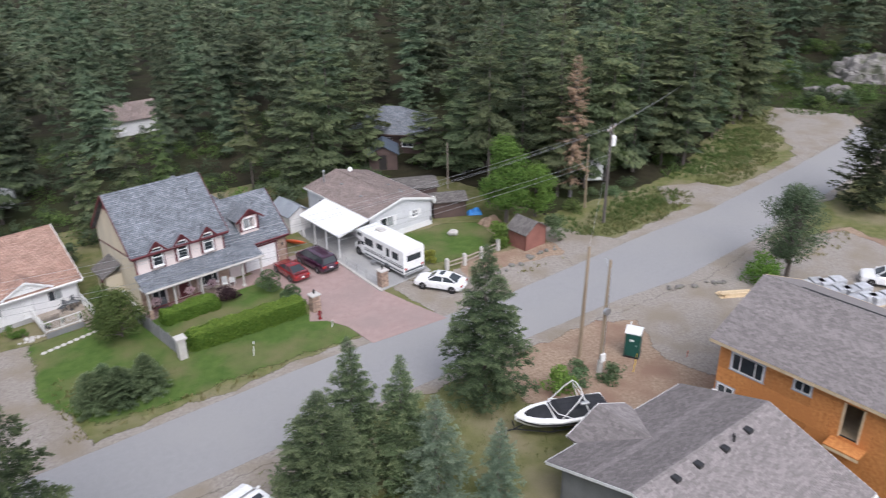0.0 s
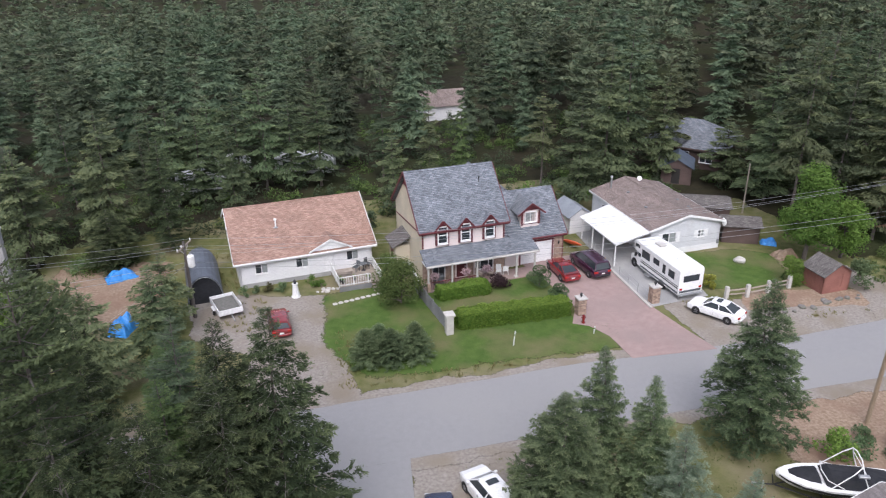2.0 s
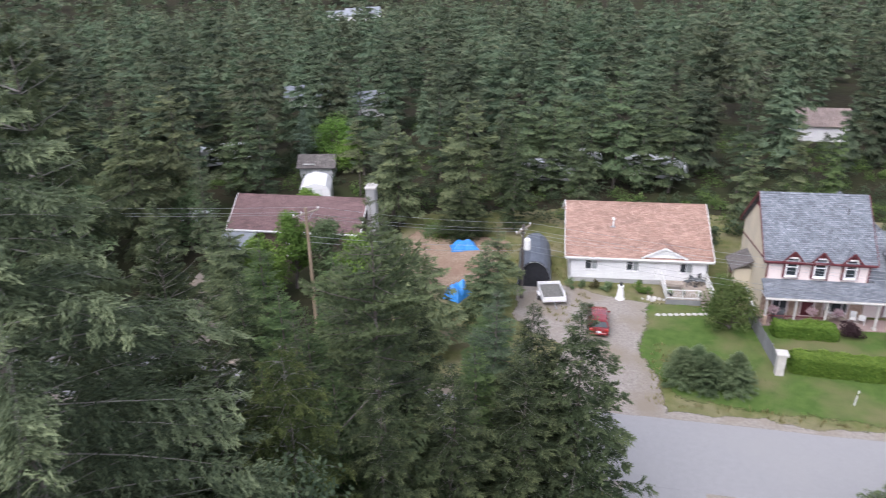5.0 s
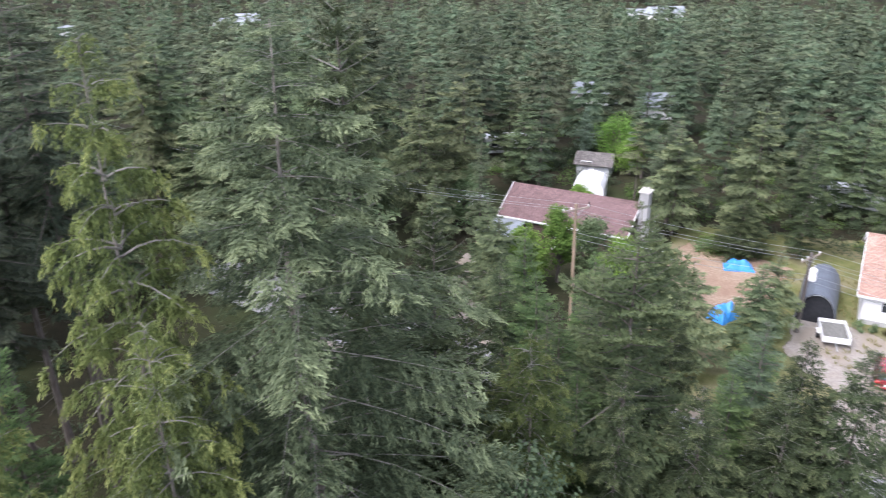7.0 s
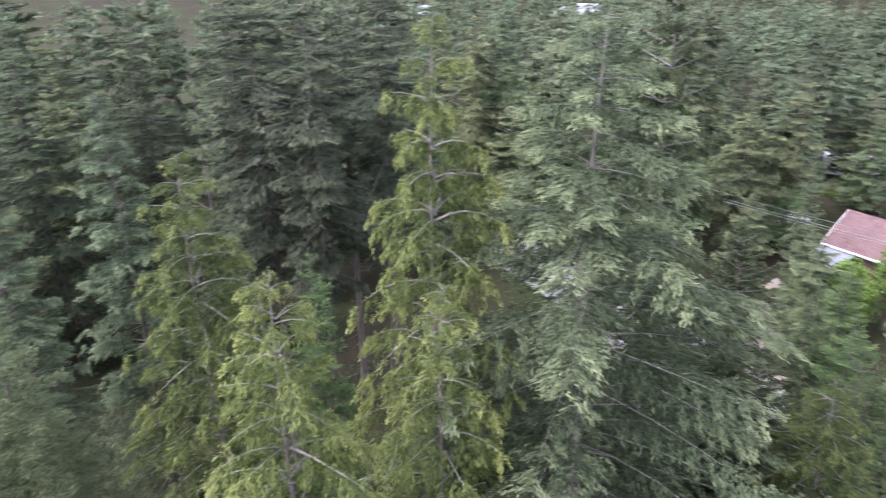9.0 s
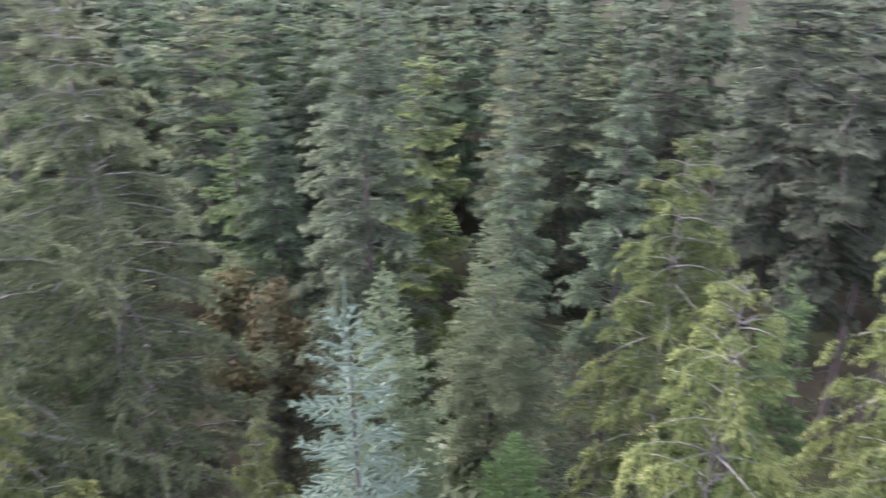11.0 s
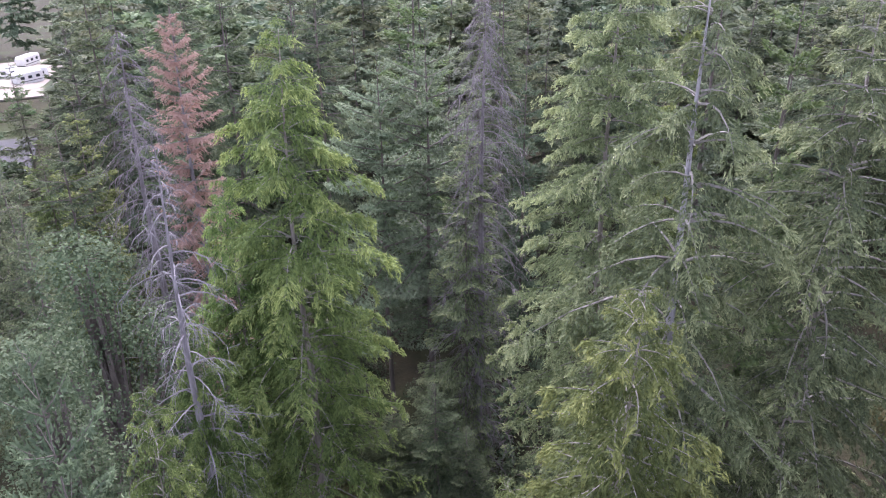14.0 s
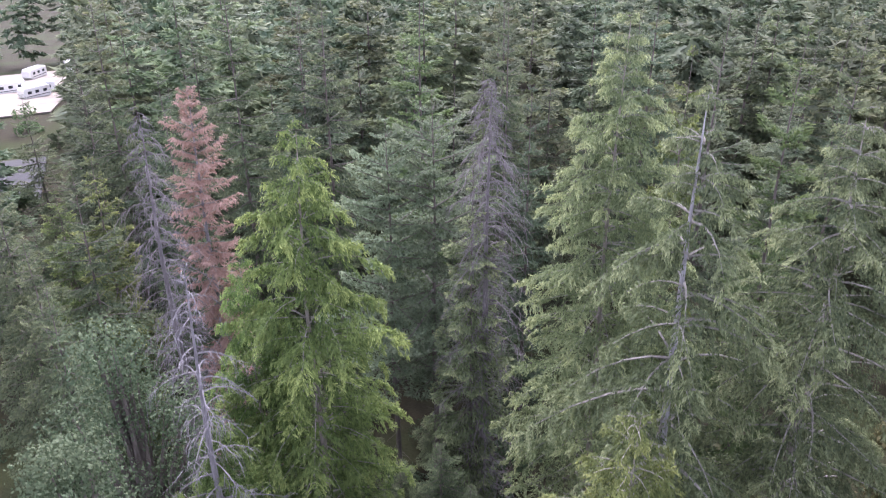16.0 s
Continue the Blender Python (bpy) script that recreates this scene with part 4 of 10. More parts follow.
MID_FIR = [(-14.2, 26.4, 16.4, 2.2), (-29.5, 5.6, 27.7, 2.2), (-35.9, -2.8, 27.0, 2.8), (-27.2, -12.7, 16.4, 1.8),
           (-2.8, -41.9, 26.3, 2.4), (-7.6, -30.1, 17.9, 2.4), (2.1, -39.9, 23.9, 3.2), (-16.8, -37.4, 4.6, 2.0), (-11.7, -26.6, 11.5, 2.6), (-12.4, -24.7, 10.2, 2.0), (-10.3, -28.4, 9.5, 2.4), (-15.0, 33.8, 15.6, 2.6),
           (-12.9, -46.2, 30.8, 3.4), (-24.4, -43.7, 30.5, 3.0), (-7.9, -49.4, 30.8, 3.6), (-0.5, -56.0, 30.5, 3.6), (-33.5, -25.3, 30.2, 3.0)]
NEAR_CEDAR = [(-15.9, 8.5, 30.4, 2.3), (-13.6, 3.5, 25.9, 2.3), (-13.6, 7.4, 24.6, 2.1), (-11.4, 20.0, 18.9, 2.2), (-22.7, 3.5, 26.0, 2.5),
              (-10.2, -11.7, 24.5, 2.7), (0.3, -17.0, 21.5, 1.4), (-7.1, -12.0, 19.7, 1.6),
              (-14.2, -7.3, 20.6, 1.3)]
GREEN_CEDAR = [(-5.7, -25.4, 28.6, 3.5), (-1.4, -21.6, 20.4, 1.9), (-3.7, -27.6, 23.0, 2.2)]
MID_CEDAR = [(-37.2, -7.7, 26.4, 3.4), (-20.8, -23.0, 30.6, 2.2)]
LIME = [(-28.6, 9.2, 18.9, 2.0), (-40.5, -19.7, 26.5, 2.8), (-28.8, -24.7, 30.5, 2.4), (-20.1, -48.0, 30.0, 3.2)]
PINE = [(1.9, -12.9, 25.5, 1.8)]
PALE_PINE = [(-15.5, -35.7, 26.4, 3.2), (-13.2, -36.6, 24.9, 3.0)]
PALE_FIR = [(-14.8, -29.6, 24.6, 2.6)]
BLUISH = [(-6.3, 32.4, 15.1, 2.4), (-27.9, -28.6, 30.7, 3.0), (-21.7, -36.0, 26.1, 2.0)]
VALLEY_FIR = [(-21.3, 33.8, 14.1, 2.4), (-18.3, 40.0, 12.5, 2.2), (-21.4, 26.4, 18.3, 2.8), (-15.6, 30.2, 14.2, 2.0), (-12.3, 38.1, 12.3, 2.2),
              (-8.9, 43.1, 7.9, 2.0), (-14.7, 21.4, 15.5, 2.2), (-12.0, 25.3, 14.0, 2.2), (-9.8, 28.4, 12.8, 2.4), (-6.9, 30.2, 13.2, 2.2),
              (-18.0, 20.1, 18.4, 2.4), (-17.6, 31.4, 14.8, 2.0), (-12.9, 74.9, 12.0, 2.6), (-22.2, 38.0, 13.9, 2.4), (-17.8, 71.8, 6.1, 3.0)]
YARD_FIR = [(58.5, 82.5, 15.0, 3.2), (47.0, 87.5, 15.0, 3.0), (50.8, 79.0, 9.0, 2.6), (53.0, 73.5, 11.0, 3.2), (40.0, 84.0, 20.0, 3.6), (36.0, 80.5, 18.0, 3.4), (32.0, 78.5, 13.0, 3.0),
            (57.0, 74.5, 20.0, 3.6), (60.5, 70.5, 19.0, 3.6), (-10.5, 86.8, 12.0, 2.6), (-13.5, 86.8, 13.0, 2.6), (-6.5, 91.5, 13.0, 2.6), (3.2, 90.5, 13.0, 2.8), (-0.2, 90.8, 12.0, 2.6),
            (-9.6, 92.5, 12.0, 2.4), (-11.2, 57.6, 8.0, 1.8), (-19.5, 55.0, 8.0, 2.0), (-21.0, 57.0, 8.0, 2.2), (-11.0, 52.0, 8.5, 2.0), (-15.0, 49.0, 9.5, 2.4), (-52.0, 84.0, 12.0, 2.8), (-33.0, 50.0, 10.0, 2.6), (-36.5, 47.5, 12.0, 2.6), (-30.0, 47.0, 11.0, 2.4)]
NEAR_BLUISH = [(18.3, 28.1, 7.9, 2.3), (20.8, 25.6, 6.8, 1.5)]
STREET_FIR = [(1.2, -44.0, 22.9, 2.6), (3.9, -51.9, 18.5, 2.4), (0.8, -47.0, 17.2, 2.2), (6.4, -59.7, 14.1, 3.0), (1.5, -70.0, 23.3, 3.2), (6.2, -74.7, 19.8, 3.0), (4.4, -35.7, 22.0, 2.6), (5.8, -41.6, 23.0, 2.8), (3.7, -32.8, 21.3, 2.2), (7.2, -47.5, 24.5, 3.0)]
GROVE = [(-36.7, 9.9, 30.5, 3.6), (-38.3, 17.2, 30.1, 3.2), (-34.1, 11.7, 29.9, 3.0), (-42.8, 16.9, 28.5, 3.4), (-41.0, 12.5, 30.2, 3.2), (-46.0, 11.0, 29.0, 3.4), (-45.5, 21.0, 29.5, 3.4)]
TIER_FIR = [(-28.8, -8.3, 29.2, 3.2), (-31.9, 2.4, 26.4, 2.6), (-27.9, -2.0, 25.2, 2.2), (-38.6, -16.6, 23.4, 2.6), (-37.0, -12.0, 27.0, 2.8)]
SPARSE = [(-19.8, -14.4, 30.1, 4.3)]
BARE_FIR = [(-14.7, -15.4, 31.2, 3.7)]
SOFT_FIR = [(-16.4, -21.4, 32.2, 3.4)]

protos = {}
for i in range(3):
    protos.setdefault("near fir", []).append((conifer("fir_tree", LBL["fir"], "fir", 26, 4.2, "near", 19 + 7 * i, M_FIR, M_BARK), 26, 4.2))
for key, name, style, h, r, n_br, n_sp, mat, bark, n, size, stem in (
        ("near cedar", "cedar_tree", "cedar", 24, 2.8, 150, 64000, M_CEDAR, M_PALEBARK, 2, 0.135, 0.008), ("green cedar", "cedar_tree", "green", 26, 3.5, 170, 90000, M_GREENCEDAR, M_PALEBARK, 1, 0.15, 0.008),
        ("soft", "fir_tree", "soft", 30, 4.2, 210, 120000, M_SOFT, M_PALEBARK, 1, 0.15, 0.008), ("sparse", "fir_tree", "thin", 30, 4.5, 170, 100000, M_OLDFIR, M_PALEBARK, 1, 0.145, 0.009),
        ("bare", "fir_tree", "gaunt", 30, 4.0, 120, 66000, M_OLDFIR, M_GREYBARK, 1, 0.14, 0.0105),
        ("bank", "fir_tree", "bank", 16, 2.8, 132, 46000, M_BANKFIR, M_BARK, 3, 0.155, 0.007), ("young", "fir_tree", "cone", 11, 2.6, 210, 70000, M_YOUNG, M_BARK, 2, 0.125, 0.007),
        ("young blue", "fir_tree", "cone", 9, 2.0, 130, 30000, M_PALEBLUE, M_BARK, 1, 0.12, 0.007), ("tier", "fir_tree", "tier", 28, 3.0, 140, 50000, M_TIERFIR, M_BARK, 2, 0.17, 0.007),
        ("old", "fir_tree", "old", 30, 6.6, 200, 220000, M_ELDERFIR, M_PALEBARK, 1, 0.125, 0.008)):
    kind = key.split()[-1]
    protos[key] = [(fringe_tree(name, LBL.get(kind, LBL["sparse"]), style, h, r, n_br, n_sp, 31 + 7 * i + len(key), mat, bark, size, stem), h, r) for i in range(n)]



WOOD_LBL = {"grove": "tall dark fir on a long bare trunk", "fir": "dark green fir in the woods", "slim": "slender grey-green fir in the woods", "thin": "thin-crowned olive fir on a tall bare trunk",
            "pine": "grey-green pine with a bare lower trunk", "cedar": "fresh green cedar in the woods"}
for key, style, h, r, n_br, n_sp, mat, n, size in (
        ("wild fir", "fir", 18, 3.0, 62, 84, M_WILDFIR, 4, 0.53), ("wild slim", "slim", 18, 2.3, 66, 70, M_WILDSLIM, 2, 0.46), ("wild thin", "thin", 20, 2.5, 54, 64, M_OLIVE, 3, 0.52),
        ("wild pine", "pine", 20, 2.8, 52, 76, M_WILDSLIM, 2, 0.5), ("wild cedar", "cedar", 18, 2.5, 60, 48, M_LIME, 1, 0.7),
        ("pale fir", "bough", 24, 3.4, 90, 230, M_OLDFIR, 1, 0.28), ("pale pine", "pine", 26, 3.4, 90, 240, M_GREYPINE, 1, 0.27), ("mid fir", "bough", 26, 4.0, 90, 240, M_MIDFIR, 3, 0.27), ("mid cedar", "cedar", 24, 3.0, 85, 180, M_CEDAR, 1, 0.32), ("lime", "slim", 20, 2.2, 75, 130, M_LIME, 1, 0.31),
        ("pine", "pine", 26, 3.6, 70, 190, M_PINE, 1, 0.34), ("green pine", "pine", 22, 3.6, 85, 190, M_GREENPINE, 1, 0.30), ("bluish", "slim", 24, 2.6, 85, 160, M_PINE, 1, 0.32),
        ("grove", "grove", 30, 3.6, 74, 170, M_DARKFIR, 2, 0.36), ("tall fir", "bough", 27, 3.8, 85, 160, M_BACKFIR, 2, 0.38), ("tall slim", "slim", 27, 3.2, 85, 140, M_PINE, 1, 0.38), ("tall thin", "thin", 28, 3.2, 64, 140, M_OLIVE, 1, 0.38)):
    kind = {"lime": "cedar", "pine": "pine", "bluish": "slim", "grove": "grove"}.get(key) or key.split()[1]
    protos[key] = [(woodland_tree("pine_tree" if kind == "pine" else "cedar_tree" if kind == "cedar" else "fir_tree", WOOD_LBL[kind], style, h, r * (0.9 + 0.12 * i), n_br, n_sp, 211 + 13 * i + len(key), mat,
                                  M_BARK, size), h, r) for i in range(n)]


def grow(key, rows, label=""):
    for i, (x, y, h, r) in enumerate(rows):
        p, ph, pr = protos[key][i % len(protos[key])]
        plant(p, x, y, h, ph, (x * 37 + y * 91) % 360, (r / h) / (pr / ph), label)


grow("old", OLD_FIR), grow("bank", BANK_FIR), grow("young", YOUNG_FIR), grow("near fir", NEAR_FIR), grow("mid fir", MID_FIR), grow("near cedar", NEAR_CEDAR), grow("mid cedar", MID_CEDAR), grow("green cedar", GREEN_CEDAR, "fresh green cedar with hanging fringed sprays")
grow("bank", VALLEY_FIR[::2], "dark green fir below the bank"), grow("lime", VALLEY_FIR[1::2]), grow("wild fir", YARD_FIR), grow("mid cedar", [(-17.9, 24.1, 17.9, 2.2), (-14.6, 23.9, 15.2, 2.2)]), grow("green pine", [(-10.6, 27.0, 21.6, 3.6)]), grow("pine", [(-14.6, 35.1, 13.8, 2.6), (-26.6, 75.4, 11.8, 3.0)])
grow("lime", LIME), grow("pine", PINE), grow("bluish", BLUISH), grow("young blue", NEAR_BLUISH, "small pale blue-green fir beside the road"), grow("sparse", SPARSE), grow("tier", TIER_FIR, "tall pointed fir with level pale-tipped boughs"), grow("pale fir", PALE_FIR, "soft green fir with pale bough tips"), grow("pale pine", PALE_PINE, "soft grey-green pine with tufted limbs")
grow("bare", BARE_FIR, "thinning fir with a bare grey trunk and long drooping limbs"), grow("mid fir", STREET_FIR[3:]), grow("mid cedar", STREET_FIR[:3], "dark olive cedar beside the far street"), grow("grove", GROVE), grow("soft", SOFT_FIR, "large soft pale green fir with fine drooping sprays")
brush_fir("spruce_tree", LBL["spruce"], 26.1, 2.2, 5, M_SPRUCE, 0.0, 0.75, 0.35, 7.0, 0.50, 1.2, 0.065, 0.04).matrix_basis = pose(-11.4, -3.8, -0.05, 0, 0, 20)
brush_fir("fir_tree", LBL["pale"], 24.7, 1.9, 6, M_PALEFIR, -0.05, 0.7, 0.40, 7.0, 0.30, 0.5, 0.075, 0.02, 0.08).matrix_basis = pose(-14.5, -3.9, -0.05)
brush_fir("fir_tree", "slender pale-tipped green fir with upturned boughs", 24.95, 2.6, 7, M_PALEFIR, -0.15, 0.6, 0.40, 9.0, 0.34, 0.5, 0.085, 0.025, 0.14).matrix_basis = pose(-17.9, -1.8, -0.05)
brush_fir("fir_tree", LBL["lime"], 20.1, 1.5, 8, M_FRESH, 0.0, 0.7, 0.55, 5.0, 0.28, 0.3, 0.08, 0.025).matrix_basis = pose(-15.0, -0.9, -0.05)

t_red = conifer("dead_fir", "dead fir with rust-red needles", "fir", 27.2, 2.1, "near", 5, M_RED, M_SNAG, keep=0.85, category="dead tree")
t_red.matrix_basis = pose(-3.7, -37.9, 0)
dead_tree("snag", "bare grey-brown dead conifer with short drooping twigs", 27.5, 1.9, 3, M_SNAGB, 170, 15).matrix_basis = pose(-1.2, -34.0, 0)
dead_tree("snag", "bare silver-grey dead conifer with long arching limbs", 26.4, 1.8, 9, M_SNAG, 110, 8).matrix_basis = pose(-1.1, -21.0, 0)
dead_tree("snag", "bare grey-brown dead conifer hung with fine twigs", 28.3, 2.3, 4, M_SNAGB, 190, 17, 0.12, 0.9, 0.75).matrix_basis = pose(-15.4, -29.2, 0)


def clear(x, y):
    """True where no wild tree stands: the road, the yards, and the near trees' own ground."""
    d, az = math.hypot(x, y), math.degrees(math.atan2(y, x)) % 360
    if d < 30:
        return True
    if 4 < x < 27 and (-224 < y < -156 or -122 < y < -102) or 273.2 < az < 277.6 and 40 < d < 200 or abs(az - 77.9) < 0.9 and 94 < d < 122:
        return True
    if any((x - a) ** 2 + (y - b) ** 2 < c * c for a, b, c in ((52, 90, 8), (49, 83, 4.5), (46, 80, 3), (25, 123, 6.5), (-41, 86, 6), (-37, 78, 4), (-64, 133, 5), (-48, 126, 5),
                                                              (-12, 91, 3), (-8.5, 96, 3), (1.5, 95.5, 3), (-55.5, 89, 3), (64.6, 63.8, 4.2), (61.5, 61.5, 4.2), (57.5, 58.0, 3.0))):
        return True
    if any(abs(az - a) < w and d0 < d < d1 for a, w, d0, d1 in ((115.0, 1.3, 72, 100), (113.6, 0.8, 76, 106), (111.5, 0.4, 104, 138), (116.3, 0.4, 112, 148), (122.2, 0.9, 82, 108),
                                                              (89.6, 0.9, 82, 98), (96.7, 0.8, 82, 93), (78.8, 0.6, 104, 128), (113.4, 0.5, 330, 460), (111.8, 0.5, 330, 460))):
        return True
    if 400 < d < 440 and any(abs(az - a) < 3.2 for a in (111, 124.6, 142.2, 131.5)):
        return True
    if 152 < az < 345:
        return d < 40
    if x < -24 and y < 75:
        return y < 66 and d < 66 or (-42 < x and 56 < y < 72)
    if x > 56:
        return x < 138 and 20 + 0.3 * max(0, x - 84) < y < float(np.interp(x, (56, 72, 92, 104, 112, 120, 126, 140, 175), (57, 58, 60, 66, 70, 70, 74, 80, 95)))
    if y < 36.5:
        return True
    edge = 80 if x < 24 else 82 if x < 42 else 74 if x < 46 else 58
    if x < -12:
        edge = 74
    return y < edge


def forest_points(d0, d1, step, az0=-20, az1=300):
    out = []
    k = int(d1 / step) + 1
    for i in range(-k, k + 1):
        for j in range(-k, k + 1):
            x = (i + 0.5 * (j % 2) + rng.uniform(-0.42, 0.42)) * step
            y = (j * 0.9 + rng.uniform(-0.42, 0.42)) * step
            d, az = math.hypot(x, y), math.degrees(math.atan2(y, x))
            if az < az0:
                az += 360
            if d0 <= d < d1 and az <= az1 and not clear(x, y):
                out.append((x, y))
    return out


wild = forest_points(30, 96, 7.6, 20, 148) + forest_points(53, 96, 8.6, 148, 285) + forest_points(96, 126, 6.6, 18, 52)
wild += [(57 + 2.35 * i + rng.uniform(-0.8, 0.8), float(np.interp(57 + 2.35 * i, (57, 74, 92, 112), (61, 61.5, 66.5, 71.5))) + 3.2 * (i % 2) + rng.uniform(-0.8, 0.8)) for i in range(23)]
for x, y in wild:
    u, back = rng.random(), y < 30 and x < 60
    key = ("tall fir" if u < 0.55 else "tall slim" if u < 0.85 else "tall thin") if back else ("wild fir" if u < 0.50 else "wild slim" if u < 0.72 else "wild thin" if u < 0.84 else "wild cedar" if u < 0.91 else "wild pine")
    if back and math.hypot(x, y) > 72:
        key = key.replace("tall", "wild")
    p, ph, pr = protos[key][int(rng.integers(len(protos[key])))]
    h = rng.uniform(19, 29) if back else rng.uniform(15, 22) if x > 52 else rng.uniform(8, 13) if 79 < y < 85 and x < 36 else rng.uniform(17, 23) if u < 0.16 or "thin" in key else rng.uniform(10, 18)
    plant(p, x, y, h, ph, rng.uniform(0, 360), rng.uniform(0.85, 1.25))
for lst in protos.values():
    for p in lst:
        retire(p[0])


def far_forest(name, label, pts, n_br, n_sp, size, hs, mat, fat):
    """A wood of many small conifers, joined; each tree keeps a shade of its own."""
    tmpl = [woodland_arrays(st, 16.0, r, n_br, n_sp, 60 + i, size, fat)[:2] for i, (st, r) in enumerate((("fir", 2.7), ("slim", 1.9), ("fir", 2.2), ("thin", 2.0), ("fir", 3.0), ("pine", 2.0), ("slim", 2.2)))]
    VV, TT, TN = [], [], []
    for x, y in pts:
        V, T = tmpl[int(rng.integers(len(tmpl)))]
        h, a, w = (hs[0] + (hs[1] - hs[0]) * rng.random() ** 1.2) / 16.0, rng.uniform(0, 6.28), rng.uniform(0.85, 1.3)
        c, s = math.cos(a), math.sin(a)
        VV.append(np.stack([(V[:, 0] * c - V[:, 1] * s) * w * h + x, (V[:, 0] * s + V[:, 1] * c) * w * h + y, V[:, 2] * h + land(x, y)], 1))
        TT.append(T), TN.append(np.full(len(T), rng.random()))
    V = np.concatenate(VV)
    tagged(new(name, raw_mesh(name, V, np.arange(len(V)).reshape(-1, 3), mat, np.concatenate(TT), np.concatenate(TN))), label, "forest", kind="stuff")


far_forest("forest", "dark conifer forest close behind the houses", forest_points(96, 132, 7.6, 52, 150), 58, 36, 0.8, (8, 21), M_FARFIR, 1.0)
far_forest("forest", "dense dark conifer forest behind the houses", forest_points(132, 225, 7.9, 40, 155) + forest_points(132, 190, 7.0, 5, 40), 44, 18, 1.0, (7, 20), M_FARFIR, 1.05)
far_forest("forest", "dark tall conifer forest across the rear slope", forest_points(96, 160, 9.5, 155, 290) + forest_points(160, 260, 10.0, 264, 288), 44, 18, 1.0, (20, 28), M_FARFIR, 1.1)
far_forest("far_forest", "dark conifer forest on the far side of the valley", forest_points(450, 570, 12.5, 75, 160), 22, 5, 2.6, (11, 20), M_FARFIR, 1.2)
far_forest("far_forest", "dark conifer forest far down the valley", forest_points(225, 450, 9.2, 40, 165) + forest_points(190, 300, 9.0, 5, 40), 30, 8, 1.6, (8, 20), M_FARFIR, 1.15)

# ---- materials of built things ----
def shingles(name, c1, c2, turn=0.0, width=0.34, row=0.13):
    """Asphalt shingles: courses of tabs in mixed tones, weathered in patches."""
    m = bpy.data.materials.new(name)
    m.use_nodes = True
    n, l = m.node_tree.nodes, m.node_tree.links
    b = n["Principled BSDF"]
    b.inputs["Roughness"].default_value = 0.92
    co, mp, br = n.new("ShaderNodeTexCoord"), n.new("ShaderNodeMapping"), n.new("ShaderNodeTexBrick")
    mp.inputs["Rotation"].default_value = (0, 0, radians(turn))
    l.new(co.outputs["Object"], mp.inputs["Vector"])
    l.new(mp.outputs[0], br.inputs["Vector"])
    br.offset = 0.5
    for k, v in (("Scale", 1.0), ("Mortar Size", 0.012), ("Mortar Smooth", 0.3), ("Bias", 0.0), ("Brick Width", width), ("Row Height", row)):
        br.inputs[k].default_value = v
    br.inputs["Color1"].default_value, br.inputs["Color2"].default_value = (*c1, 1), (*c2, 1)
    br.inputs["Mortar"].default_value = (*[v * 0.55 for v in c1], 1)
    nz, mr, hs = n.new("ShaderNodeTexNoise"), n.new("ShaderNodeMapRange"), n.new("ShaderNodeHueSaturation")
    nz.inputs["Scale"].default_value, nz.inputs["Detail"].default_value = 0.9, 6.0
    l.new(mp.outputs[0], nz.inputs["Vector"])
    mr.inputs["From Min"].default_value, mr.inputs["From Max"].default_value = 0.3, 0.7
    mr.inputs["To Min"].default_value, mr.inputs["To Max"].default_value = 0.68, 1.32
    dab, both, half = n.new("ShaderNodeTexNoise"), n.new("ShaderNodeMath"), n.new("ShaderNodeMapping")
    half.inputs["Scale"].default_value = (1.0, 2.6, 2.6)
    l.new(mp.outputs[0], half.inputs["Vector"])
    l.new(half.outputs[0], dab.inputs["Vector"])
    dab.inputs["Scale"].default_value, dab.inputs["Detail"].default_value = 3.2, 3.0
    both.operation = "MULTIPLY_ADD"
    both.inputs[1].default_value = 0.9
    l.new(dab.outputs["Fac"], both.inputs[0])
    l.new(nz.outputs["Fac"], both.inputs[2])
    mr.inputs["From Min"].default_value, mr.inputs["From Max"].default_value = 0.60, 1.30
    l.new(both.outputs[0], mr.inputs["Value"])
    l.new(mr.outputs[0], hs.inputs["Value"])
    l.new(br.outputs["Color"], hs.inputs["Color"])
    l.new(hs.outputs[0], b.inputs["Base Color"])
    bp = n.new("ShaderNodeBump")
    bp.inputs["Distance"].default_value, bp.inputs["Strength"].default_value = 0.02, 0.8
    l.new(br.outputs["Fac"], bp.inputs["Height"])
    bp.invert = True
    l.new(bp.outputs[0], b.inputs["Normal"])
    return m


def boarded(name, c1, c2, pitch=0.15, axis="Z", depth=0.012, rough=0.6):
    """Painted lap siding or boards: lines across one axis, faint dirt."""
    m = material(name, c1, c2, 0.8, rough, fine=12)
    n, l = m.node_tree.nodes, m.node_tree.links
    co, wv, bp = n.new("ShaderNodeTexCoord"), n.new("ShaderNodeTexWave"), n.new("ShaderNodeBump")
    wv.wave_type, wv.bands_direction, wv.wave_profile = "BANDS", axis, "SAW"
    wv.inputs["Scale"].default_value = 0.314 / pitch
    l.new(co.outputs["Object"], wv.inputs["Vector"])
    l.new(wv.outputs["Fac"], bp.inputs["Height"])
    bp.inputs["Distance"].default_value = depth
    l.new(bp.outputs[0], n["Principled BSDF"].inputs["Normal"])
    return m


def plain(name, c, rough=0.5, metal=0.0, coat=0.0):
    return material(name, tuple(v * 0.94 for v in c), c, 2.0, rough, metal, fine=8, coat=coat)


M_SHA = shingles("slate_grey_shingles", (0.115, 0.130, 0.150), (0.215, 0.230, 0.255))
M_SHB = shingles("terracotta_brown_shingles", (0.275, 0.165, 0.128), (0.385, 0.255, 0.200))
